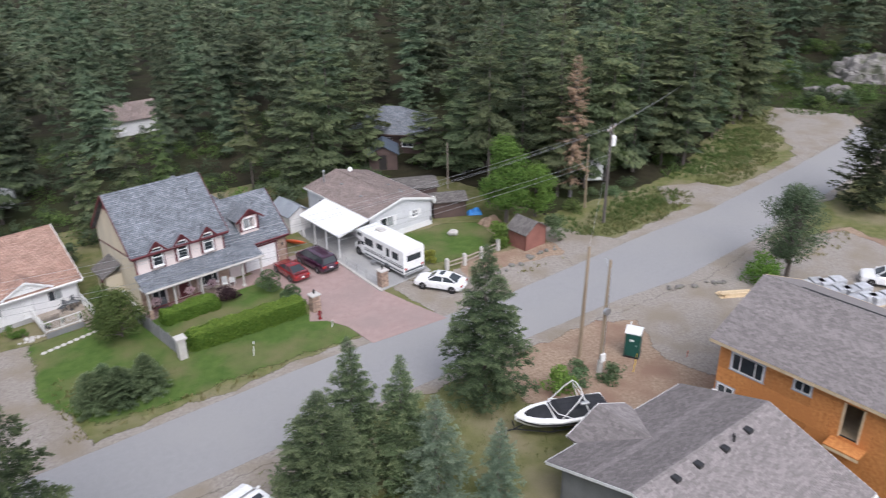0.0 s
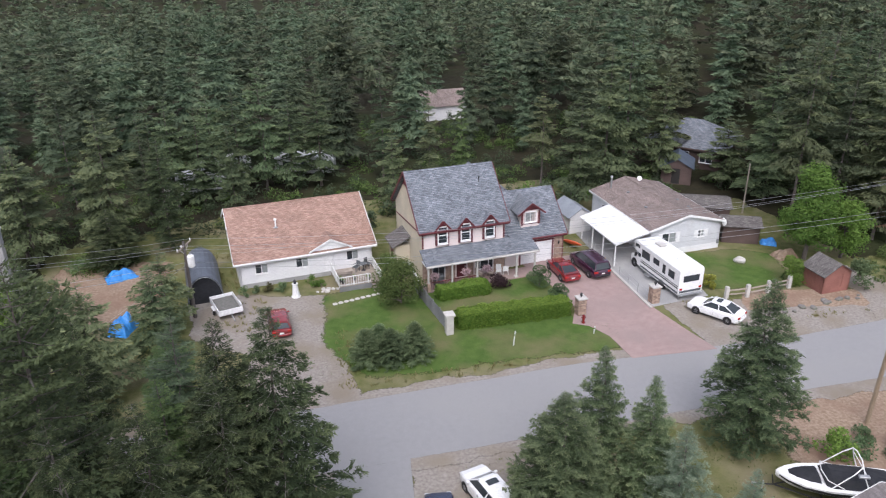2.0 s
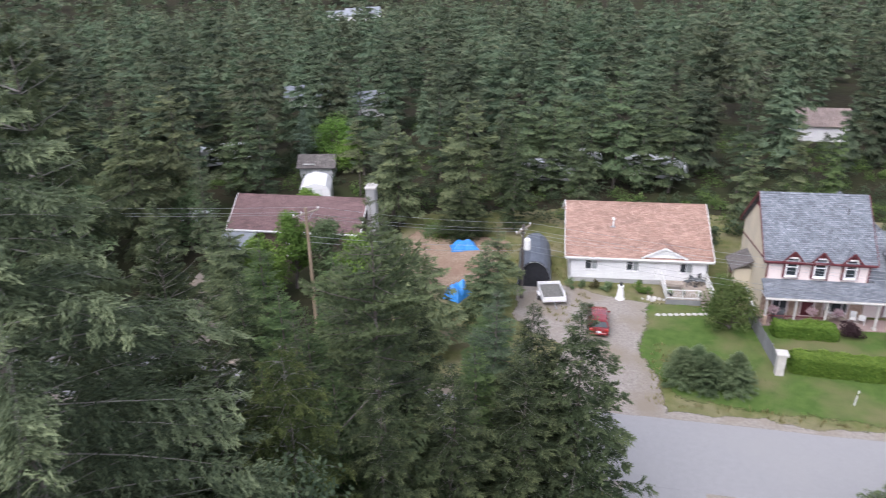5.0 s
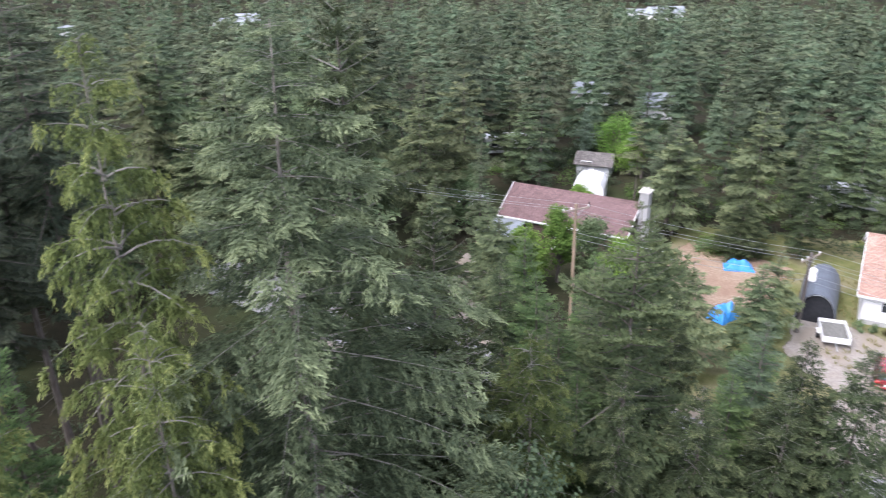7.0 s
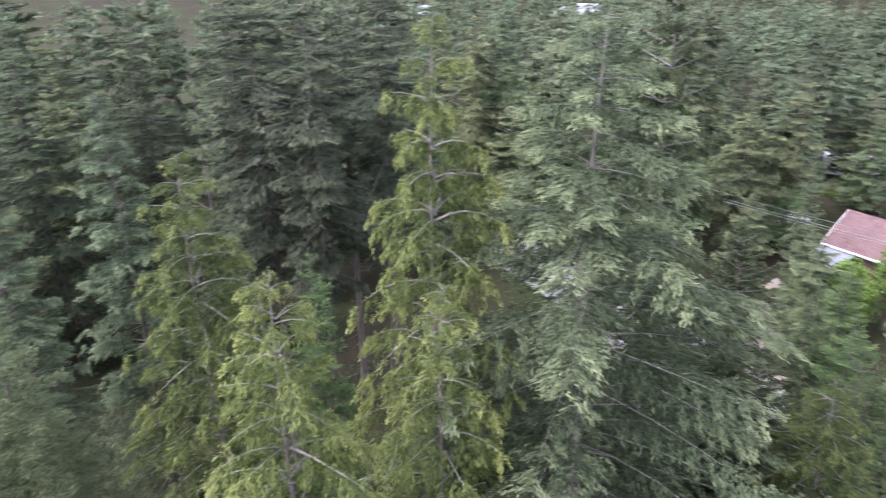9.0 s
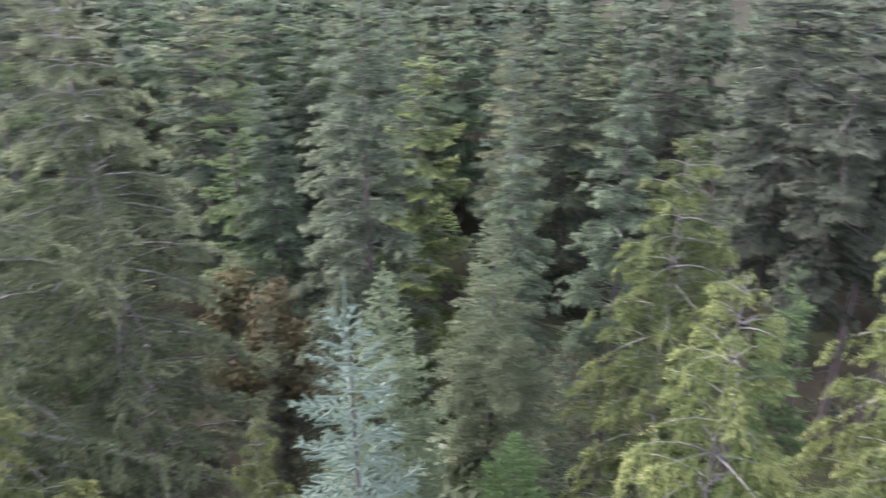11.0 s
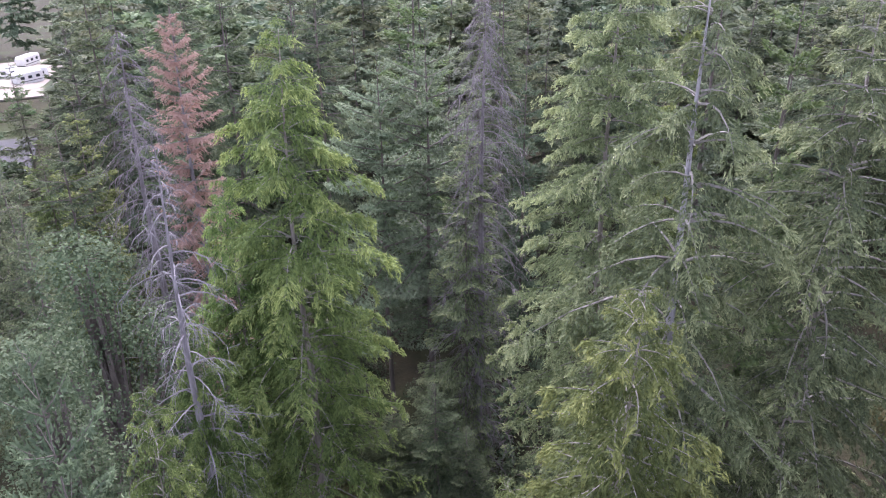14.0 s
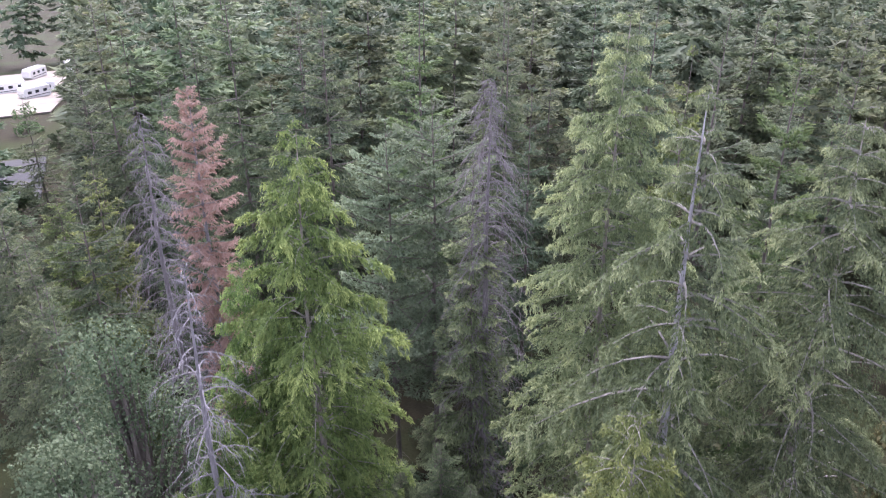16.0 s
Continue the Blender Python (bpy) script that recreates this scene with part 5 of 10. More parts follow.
M_SHC = shingles("taupe_shingles", (0.190, 0.150, 0.135), (0.270, 0.215, 0.195), 90)
M_SHD = shingles("plum_brown_shingles", (0.130, 0.080, 0.080), (0.175, 0.110, 0.108))
M_SHS = shingles("weathered_dark_shingles", (0.100, 0.090, 0.085), (0.180, 0.165, 0.155))
M_SHK = material("grey_shingle_tab", (0.160, 0.143, 0.140), (0.225, 0.203, 0.198), 9, 0.93, fine=60, island=0.20, objvar=0.20)
M_FELT = material("roofing_felt", (0.035, 0.034, 0.034), (0.055, 0.053, 0.052), 3, 0.95, fine=40)
M_SIDING = boarded("white_lap_siding", (0.70, 0.70, 0.71), (0.78, 0.78, 0.78))
M_GREYSIDE = boarded("pale_grey_lap_siding", (0.55, 0.56, 0.58), (0.62, 0.63, 0.65))
M_CREAM = material("cream_stucco", (0.52, 0.46, 0.34), (0.60, 0.53, 0.40), 0.7, 0.85, bump=0.004, fine=50, c3=(0.49, 0.44, 0.34), big=0.3)
M_PINK = material("pale_pink_stucco", (0.66, 0.57, 0.545), (0.73, 0.64, 0.61), 1.0, 0.85, bump=0.003, fine=50)
M_MAROON = plain("maroon_trim", (0.115, 0.022, 0.028), 0.5)
M_TRIM = plain("white_trim", (0.74, 0.74, 0.73), 0.5)
M_VINYL = plain("white_vinyl", (0.78, 0.78, 0.78), 0.4)
M_GLASS = plain("window_glass", (0.035, 0.042, 0.048), 0.06)
M_BLIND = plain("window_with_pale_blind", (0.30, 0.32, 0.32), 0.15)
M_DARK = plain("dark_interior", (0.02, 0.018, 0.016), 0.8)
M_OSB = material("sheathing_board", (0.42, 0.155, 0.042), (0.60, 0.27, 0.085), 5.0, 0.8, bump=0.003, fine=35, c3=(0.50, 0.20, 0.06), big=0.5, objvar=0.16)
M_WRAP = plain("grey_house_wrap_tape", (0.42, 0.45, 0.50), 0.6)
M_GREYWALL = material("grey_painted_wall", (0.17, 0.175, 0.18), (0.22, 0.225, 0.23), 0.8, 0.8, fine=20)
M_BROWNWALL = boarded("dark_brown_boards", (0.075, 0.05, 0.045), (0.11, 0.075, 0.065), 0.2, rough=0.85)
M_STONE = material("mixed_stone_veneer", (0.24, 0.165, 0.125), (0.40, 0.30, 0.235), 4, 0.9, bump=0.02, fine=9, objvar=0.3)
M_CAP = material("pale_cast_stone", (0.42, 0.40, 0.37), (0.52, 0.50, 0.47), 3, 0.85, fine=30)
M_WOOD = material("weathered_grey_wood", (0.24, 0.20, 0.16), (0.36, 0.31, 0.26), 2, 0.9, bump=0.005, fine=25, stretch=(1, 1, 0.2))
M_POLE = material("utility_pole_wood", (0.21, 0.158, 0.105), (0.31, 0.245, 0.172), 3, 0.9, bump=0.006, fine=25, stretch=(1, 1, 0.1))
M_POLEDARK = material("dark_creosoted_pole_wood", (0.070, 0.060, 0.055), (0.13, 0.115, 0.105), 3, 0.9, bump=0.006, fine=25, stretch=(1, 1, 0.1))
M_REDWOOD = boarded("red_stained_boards", (0.20, 0.085, 0.065), (0.28, 0.12, 0.095), 0.18, "X", rough=0.85)
M_LUMBER = material("new_lumber", (0.55, 0.42, 0.26), (0.66, 0.53, 0.35), 3, 0.8, fine=20, objvar=0.15)
M_STEEL = plain("galvanised_steel", (0.45, 0.46, 0.47), 0.4, 0.8)
M_BLACK = plain("black_plastic", (0.018, 0.018, 0.02), 0.5)
M_RUBBER = plain("tyre_rubber", (0.022, 0.022, 0.023), 0.85)
M_RIM = plain("alloy_rim", (0.42, 0.42, 0.44), 0.3, 0.8)
M_CARWHITE = plain("white_car_paint", (0.80, 0.80, 0.80), 0.25, 0.0, 0.6)
M_CARRED = plain("red_car_paint", (0.20, 0.014, 0.018), 0.25, 0.1, 0.8)
M_CARPLUM = plain("dark_plum_car_paint", (0.050, 0.014, 0.036), 0.25, 0.2, 0.8)
M_CARNAVY = plain("navy_car_paint", (0.02, 0.03, 0.07), 0.25, 0.2, 0.8)
M_CARGREY = plain("grey_car_paint", (0.12, 0.13, 0.14), 0.25, 0.2, 0.8)
M_LAMP = plain("clear_lamp_lens", (0.62, 0.63, 0.64), 0.1)
M_TAIL = plain("red_lamp_lens", (0.35, 0.015, 0.012), 0.15)
M_GEL = plain("white_gelcoat", (0.80, 0.80, 0.79), 0.2, 0.0, 0.5)
M_COVER = material("black_canvas_cover", (0.010, 0.011, 0.014), (0.020, 0.021, 0.026), 3, 0.8, bump=0.01, fine=6)
M_TOILET = plain("dark_green_plastic", (0.008, 0.075, 0.060), 0.5)
M_PALE = plain("pale_translucent_plastic", (0.68, 0.70, 0.69), 0.5)
M_TARP = material("blue_tarpaulin", (0.025, 0.18, 0.52), (0.05, 0.28, 0.68), 2, 0.45, bump=0.03, fine=4)
M_SLATE = material("blue_grey_tarpaulin", (0.075, 0.088, 0.110), (0.115, 0.130, 0.155), 1.2, 0.5, bump=0.02, fine=4)
M_ORANGE = plain("orange_plastic", (0.62, 0.10, 0.03), 0.4)
M_YELLOW = plain("yellow_plastic", (0.65, 0.42, 0.03), 0.5)
M_BRICKBLK = material("wrapped_grey_pavers", (0.33, 0.34, 0.36), (0.46, 0.47, 0.49), 3, 0.6, fine=12, objvar=0.15)
M_TIN = material("galvanised_sheet_roof", (0.22, 0.24, 0.265), (0.30, 0.325, 0.35), 1, 0.5, 0.2, fine=12)
M_SOILMAT = material("gravel_load", (0.10, 0.10, 0.09), (0.17, 0.165, 0.15), 6, 0.95, bump=0.03, fine=20)
M_FLOWER = foliage("pale_pink_flowers", (0.30, 0.20, 0.22), (0.62, 0.48, 0.50), (0.70, 0.58, 0.60))
M_YLEAF = foliage("yellow_green_leaves", (0.17, 0.19, 0.03), (0.30, 0.30, 0.05), (0.42, 0.40, 0.09))


# ---- parts of houses ----
def wall(parent, length, height, at, turn, mat, holes=(), th=0.18, z0=0.0, name="wall", label=""):
    """A wall along local x, its outer face at y = 0, with openings (x, z, w, h) right through it."""
    xs = sorted({0.0, length, *[v for x, z, w, h in holes for v in (x, x + w)]})
    zs = sorted({z0, height, *[v for x, z, w, h in holes for v in (z, z + h)]})
    g, m = Geo(), pose(*at, 0, 0, turn)
    for xa, xb in zip(xs, xs[1:]):
        for za, zb in zip(zs, zs[1:]):
            if not any(x <= (xa + xb) / 2 <= x + w and z <= (za + zb) / 2 <= z + h for x, z, w, h in holes):
                g.box(xa, 0, za, xb, th, zb, m=m)
    me = g.mesh(name, mat, fix=False)
    bm = bmesh.new()
    bm.from_mesh(me)
    bmesh.ops.remove_doubles(bm, verts=bm.verts, dist=0.0005)
    bmesh.ops.recalc_face_normals(bm, faces=bm.faces)
    bm.to_mesh(me)
    bm.free()
    return part(name, me, mat, parent, label)


def window(parent, at, turn, w, h, casing=None, bars="v", pane=None, fw=0.07, sill=True, name="window", label=""):
    """A window whose outer face looks along -y, its lower left corner at `at`: frame, panes, sill."""
    m = pose(*at, 0, 0, turn)
    g = Geo()
    for x0, z0, x1, z1 in ((-fw, -fw, w + fw, 0), (-fw, h, w + fw, h + fw), (-fw, 0, 0, h), (w, 0, w + fw, h)):
        g.box(x0, -0.035, z0, x1, 0.10, z1, 0.008, m)
    cuts = {"v": [(w / 2, None)], "h": [(None, h / 2)], "3": [(w * 0.25, None), (w * 0.75, None)], "4": [(w / 2, None), (None, h / 2)], "": []}[bars]
    for cx, cz in cuts:
        if cx is not None:
            g.box(cx - 0.025, -0.02, 0, cx + 0.025, 0.09, h, 0, m)
        else:
            g.box(0, -0.018, cz - 0.025, w, 0.088, cz + 0.025, 0, m)
    f = part(name, g, casing or M_VINYL, parent, label)
    xs = [0] + [c[0] for c in cuts if c[0] is not None] + [w]
    zs = [0] + [c[1] for c in cuts if c[1] is not None] + [h]
    for i in range(len(xs) - 1):
        for j in range(len(zs) - 1):
            part("pane", Geo().box(xs[i] + 0.01, 0.05, zs[j] + 0.01, xs[i + 1] - 0.01, 0.062, zs[j + 1] - 0.01, 0, m),
                 pane[i % len(pane)] if isinstance(pane, (list, tuple)) else pane or M_GLASS, f)
    if sill:
        part("sill", Geo().box(-fw - 0.04, -0.09, -fw - 0.05, w + fw + 0.04, 0.0, -fw - 0.003, 0.008, m), casing or M_VINYL, f)
    return f


def bar(parent, name, a, b, w, h, mat, label=""):
    """A straight board from a to b, w wide and h high."""
    a, b = Vector(a), Vector(b)
    q = (b - a).to_track_quat("X", "Z").to_matrix().to_4x4()
    return part(name, Geo().box(0, -w / 2, -h / 2, (b - a).length, w / 2, h / 2, min(w, h) * 0.12, Matrix.Translation(a) @ q), mat, parent, label)


def gable_roof(parent, x0, x1, y0, ym, y1, z0, zr, z1, mat, fascia, th=0.16, gutter=True, rake=None):
    """A roof with its ridge along x: two slopes, ridge cap, fascias, rake boards."""
    part("roof_slope", Geo().slab([(x0, y0, z0), (x1, y0, z0), (x1, ym, zr), (x0, ym, zr)], th), mat, parent)
    part("roof_slope", Geo().slab([(x0, ym, zr), (x1, ym, zr), (x1, y1, z1), (x0, y1, z1)], th), mat, parent)
    g = Geo()
    for i in range(int((x1 - x0) / 0.32)):
        xa = x0 + i * 0.32
        for s in (-1, 1):
            yb = ym + s * 0.16
            zz = zr + 0.03 + (z0 - zr) * 0.16 / (ym - y0) * 1.0
            g.slab([(xa, ym, zr + 0.035 + 0.004 * (i % 2)), (xa + 0.33, ym, zr + 0.03), (xa + 0.33, yb, zz), (xa, yb, zz + 0.004 * (i % 2))], 0.02)
    part("ridge_cap", g, mat, parent)
    for y, z, s in ((y0, z0, -1), (y1, z1, 1)):
        part("fascia", Geo().box(x0, y, z - th - 0.08, x1, y + 0.025 * s, z + 0.003, 0.004), fascia, parent)
        if gutter:
            part("gutter", Geo().box(x0, y + 0.028 * s, z - 0.13, x1, y + 0.13 * s, z - 0.01, 0.02), fascia, parent)
    for x, s in ((x0, -1), (x1, 1)):
        for ya, za in ((y0, z0), (y1, z1)):
            a, b = Vector((x + 0.03 * s, ya, za - 0.07)), Vector((x + 0.03 * s, ym, zr - 0.07))
            bar(parent, "rake_board", a, b, 0.05, 0.24, rake or fascia)


def gable_wall(parent, x, y0, ym, y1, z0, zr, mat, th=0.18):
    part("gable_wall", Geo().prism([(y0, z0), (y1, z0), (ym, zr)], x, x + th, "x"), mat, parent)


def shingled(parent, p0, u, v, width, rise, mat, nparts, pick=0.0, seed=1, w=0.31, e=0.15):
    """A slope laid with single shingles: the ones at the chosen stretch as parts, the rest joined."""
    g0 = np.random.default_rng(seed)
    p0, u, v = Vector(p0), Vector(u).normalized(), Vector(v).normalized()
    n = u.cross(v)
    tilt = Matrix.Rotation(0.07, 3, u)
    base = Matrix((u, tilt @ v, tilt @ n)).transposed()
    one = Geo().box(0.012, 0, 0, w - 0.010, e * 1.35, 0.016).mesh("shingle", mat, fix=False)
    v8 = [vv.co.copy() for vv in one.vertices]
    f6 = [tuple(p.vertices) for p in one.polygons]
    rest, made = Geo(), 0
    for r in range(int(rise / e)):
        off = -w * (0.5 * (r % 2) + 0.1 * g0.random())
        x = off
        while x < width:
            a, b = max(0.0, x), min(width, x + w)
            if b - a > 0.08:
                pos = p0 + u * (a + 0.0) + v * (r * e) + n * (0.012 + g0.uniform(0, 0.006))
                k = (b - a) / w
                if made < nparts and pick <= r * e:
                    ob = new("shingle", one)
                    ob.parent = parent
                    ob.matrix_basis = Matrix.Translation(pos) @ (base @ Matrix.Diagonal((k, 1, 1))).to_4x4()
                    made += 1
                else:
                    rest.add([pos + base @ Vector((c.x * k, c.y, c.z)) for c in v8], f6)
            x += w
    s = part("shingle_field", rest.mesh("shingle_field", mat, fix=False), mat, parent)
    s["kind"] = "stuff"


# ---- the large house with the porch ----
def big_house():
    h = thing("house", pose(10.28, 61.1, 0, 0, 0, 7), "two-storey cream stucco house, grey shingle roof, maroon trim, front porch", "house")
    # main body; opening list: x, z, w, h
    fw = [(1.5, 3.95, 0.78, 1.5), (3.7, 3.95, 0.78, 1.5), (6.05, 3.95, 0.78, 1.5)]
    wall(h, 8.05, 5.2, (0.35, 0.35, 0), 0, M_PINK, [(1.0, 0.5, 1.1, 1.3), (3.3, 0.12, 0.95, 2.05), (5.2, 0.6, 1.7, 1.2)] + fw, label="pale pink stucco front wall")
    wall(h, 8.7, 5.2, (0.35, 9.05, 0), -90, M_CREAM, [(2.2, 1.0, 0.9, 1.1)])
    wall(h, 8.7, 5.2, (8.4, 0.35, 0), 90, M_CREAM)
    wall(h, 8.05, 5.2, (8.4, 9.05, 0), 180, M_CREAM)
    gable_wall(h, 0.35, 0.35, 4.7, 9.05, 5.2, 9.1, M_CREAM)
    gable_wall(h, 8.22, 0.35, 4.7, 9.05, 5.2, 9.1, M_CREAM)
    part("gable_panel", Geo().prism([(3.3, 7.9), (6.1, 7.9), (4.7, 9.15)], 0.31, 0.348, "x"), M_MAROON, h, "dark maroon gable peak")
    gable_roof(h, 0, 8.75, 0, 4.7, 9.4, 5.2, 9.5, 5.2, M_SHA, M_MAROON)
    for x, z, w, hh in fw:
        for q in (-0.24, w + 0.04):
            part("dormer_wall", Geo().box(0.35 + x + q, 0.10, z - 0.25, 0.35 + x + q + 0.2, 0.345, 5.2), M_MAROON, h)
        window(h, (0.35 + x, 0.06, z), 0, w, hh, M_VINYL, "h", fw=0.10)
        cx = 0.35 + x + w / 2
        # little roof over each window, running back into the main slope
        part("dormer_cheek", Geo().prism([(cx - 0.62, 5.15), (cx + 0.62, 5.15), (cx, 6.0)], 0.12, 1.0, "y"), M_MAROON, h)
        for s in (-1, 1):
            part("dormer_roof", Geo().slab([(cx + s * 0.85, -0.08, 5.15), (cx + s * 0.85, 0.25, 5.15), (cx, 1.15, 6.17), (cx, -0.08, 6.17)], 0.06), M_SHA, h)
            bar(h, "rake_board", (cx + s * 0.87, -0.10, 5.10), (cx, -0.10, 6.12), 0.05, 0.16, M_MAROON)
    for x in (0.42, 2.85, 5.15, 8.3):
        bar(h, "corner_board", (x, 0.325, 3.5), (x, 0.325, 5.1), 0.05, 0.14, M_MAROON)
    bar(h, "band_board", (0.35, 0.322, 5.0), (8.4, 0.322, 5.0), 0.05, 0.2, M_MAROON)
    bar(h, "band_board", (0.32, 0.5, 4.9), (0.32, 8.9, 4.0), 0.05, 0.12, M_MAROON)
    part("vent_pipe", Geo().tube([(6.9, 3.3, 8.1), (6.9, 3.3, 8.75)], 0.05, 8), M_BLACK, h)
    for hole, bars in (((1.0, 0.5, 1.1, 1.3), "v"), ((5.2, 0.6, 1.7, 1.2), "3")):
        window(h, (0.35 + hole[0], 0.35, hole[1]), 0, hole[2], hole[3], M_VINYL, bars)
    door = part("door", Geo().box(3.66, 0.40, 0.12, 4.59, 0.45, 2.16, 0.01), M_MAROON, h, "maroon panelled front door")
    part("handle", Geo().box(4.45, 0.33, 1.05, 4.5, 0.40, 1.2, 0.01), M_STEEL, door)
    window(h, (0.35, 9.05 - 2.2, 1.0), -90, 0.9, 1.1, M_VINYL, "v")
    # stone base of the front
    for x0, x1 in ((0.35, 1.2), (2.6, 3.5), (4.75, 5.3), (7.4, 8.4)):
        part("stone_facing", Geo().box(x0, 0.28, 0, x1, 0.348, 2.6, 0.01), M_STONE, h)
    # porch
    part("porch_roof", Geo().slab([(0.1, -1.6, 2.65), (11.1, -1.6, 2.65), (8.9, 0.33, 3.45), (0.1, 0.33, 3.45)], 0.14), M_SHA, h)
    part("porch_roof", Geo().slab([(11.1, -1.6, 2.65), (11.1, 0.85, 3.30), (8.9, 0.85, 3.50), (8.9, 0.33, 3.45)], 0.14), M_SHA, h)
    part("porch_fascia", Geo().box(0.1, -1.63, 2.42, 11.1, -1.605, 2.66, 0.004), M_CAP, h)
    part("porch_gutter", Geo().box(0.1, -1.74, 2.50, 11.1, -1.635, 2.60, 0.02), M_CAP, h)
    part("porch_floor", Geo().box(0.1, -1.65, 0, 10.9, 0.25, 0.14, 0.02), M_PAVER, h)
    part("porch_ceiling", Geo().box(0.2, -1.55, 2.38, 10.9, 0.2, 2.41), M_TRIM, h)
    for x in (0.35, 2.6, 5.0, 8.9, 10.75):
        p = part("porch_post", Geo().box(x - 0.08, -1.53, 0.14, x + 0.08, -1.37, 2.38, 0.02), M_CAP, h)
        part("post_base", Geo().box(x - 0.16, -1.61, 0.14, x + 0.16, -1.29, 0.9 if x < 1 else 0.3, 0.02), M_STONE if x < 1 else M_CAP, p)
    for a, b in ((0.55, 2.5), (2.7, 4.9)):
        bar(h, "porch_rail", (a, -1.45, 0.95), (b, -1.45, 0.95), 0.06, 0.07, M_MAROON)
        for i in range(int((b - a) / 0.16)):
            part("baluster", Geo().box(a + 0.08 + i * 0.16, -1.465, 0.2, a + 0.11 + i * 0.16, -1.435, 0.93), M_MAROON, h)
    # garage wing
    wall(h, 6.0, 2.9, (8.75, 0.9, 0), 0, M_PINK, [(1.65, 0, 3.3, 2.25)], label="pale pink stucco garage wall")
    wall(h, 7.2, 2.9, (14.75, 0.9, 0), 90, M_CREAM)
    wall(h, 6.3, 2.9, (14.75, 8.1, 0), 180, M_CREAM)
    gable_wall(h, 14.57, 0.9, 4.5, 8.1, 2.9, 6.1, M_CREAM)
    gable_roof(h, 8.3, 15.05, 0.55, 4.5, 8.45, 2.9, 6.4, 2.9, M_SHA, M_MAROON)
    gd = part("garage_door", Geo().box(10.42, 0.98, 0.02, 13.68, 1.03, 2.23, 0.01), M_VINYL, h, "white sectional garage door")
    for i in range(1, 4):
        part("door_groove", Geo().box(10.44, 0.972, 0.55 * i - 0.01, 13.66, 0.979, 0.55 * i + 0.01), M_GREYSIDE, gd)
    for x in (10.28, 13.72):
        bar(h, "door_trim", (x, 0.87, 0), (x, 0.87, 2.4), 0.05, 0.13, M_MAROON)
    bar(h, "door_trim", (10.2, 0.87, 2.36), (13.8, 0.87, 2.36), 0.05, 0.16, M_MAROON)
    part("stone_facing", Geo().box(13.85, 0.83, 0, 14.78, 0.898, 2.75, 0.01), M_STONE, h)
    part("corner_board", Geo().box(14.70, 0.80, 0, 14.80, 0.828, 2.75, 0.01), M_MAROON, h)
    part("wall_lamp", Geo().tube([(14.3, 0.78, 1.75), (14.3, 0.78, 2.05)], [0.07, 0.09], 8), M_BLACK, h)
    # dormer over the garage
    part("dormer_wall", Geo().box(10.55, 1.45, 3.7, 12.45, 3.6, 5.35), M_PINK, h)
    part("dormer_gable", Geo().prism([(10.5, 5.35), (12.5, 5.35), (11.5, 6.05)], 1.46, 3.6, "y"), M_MAROON, h)
    for s in (-1, 1):
        part("dormer_roof", Geo().slab([(11.5 + s * 1.4, 1.1, 5.12), (11.5 + s * 1.4, 3.1, 5.12), (11.5, 4.2, 6.18), (11.5, 1.1, 6.18)], 0.07), M_SHA, h)
        bar(h, "rake_board", (11.5 + s * 1.42, 1.08, 5.06), (11.5, 1.08, 6.12), 0.05, 0.18, M_MAROON)
        bar(h, "corner_board", (11.5 + s * 0.88, 1.42, 3.9), (11.5 + s * 0.88, 1.42, 5.3), 0.05, 0.18, M_MAROON)
    window(h, (10.95, 1.40, 4.22), 0, 1.1, 0.95, M_VINYL, "v", M_BLIND)
    bar(h, "window_trim", (10.7, 1.42, 4.05), (12.3, 1.42, 4.05), 0.05, 0.12, M_MAROON)
    # a small rear wing and the side entry
    part("rear_roof", Geo().prism([(6.2, 5.6), (11.3, 5.6), (8.75, 7.6)], 6.4, 11.0, "y"), M_SHA, h)
    part("side_entry_wall", Geo().box(-1.1, 4.3, 0, 0.33, 6.6, 2.3), M_CREAM, h)
    part("side_entry_roof", Geo().slab([(-1.45, 4.0, 2.35), (0.34, 4.0, 3.3), (0.34, 6.9, 3.3), (-1.45, 6.9, 2.35)], 0.12), M_SHS, h)
    part("side_entry_door", Geo().box(-1.13, 5.0, 0.1, -1.103, 5.9, 2.1, 0.005), M_MAROON, h)


big_house()


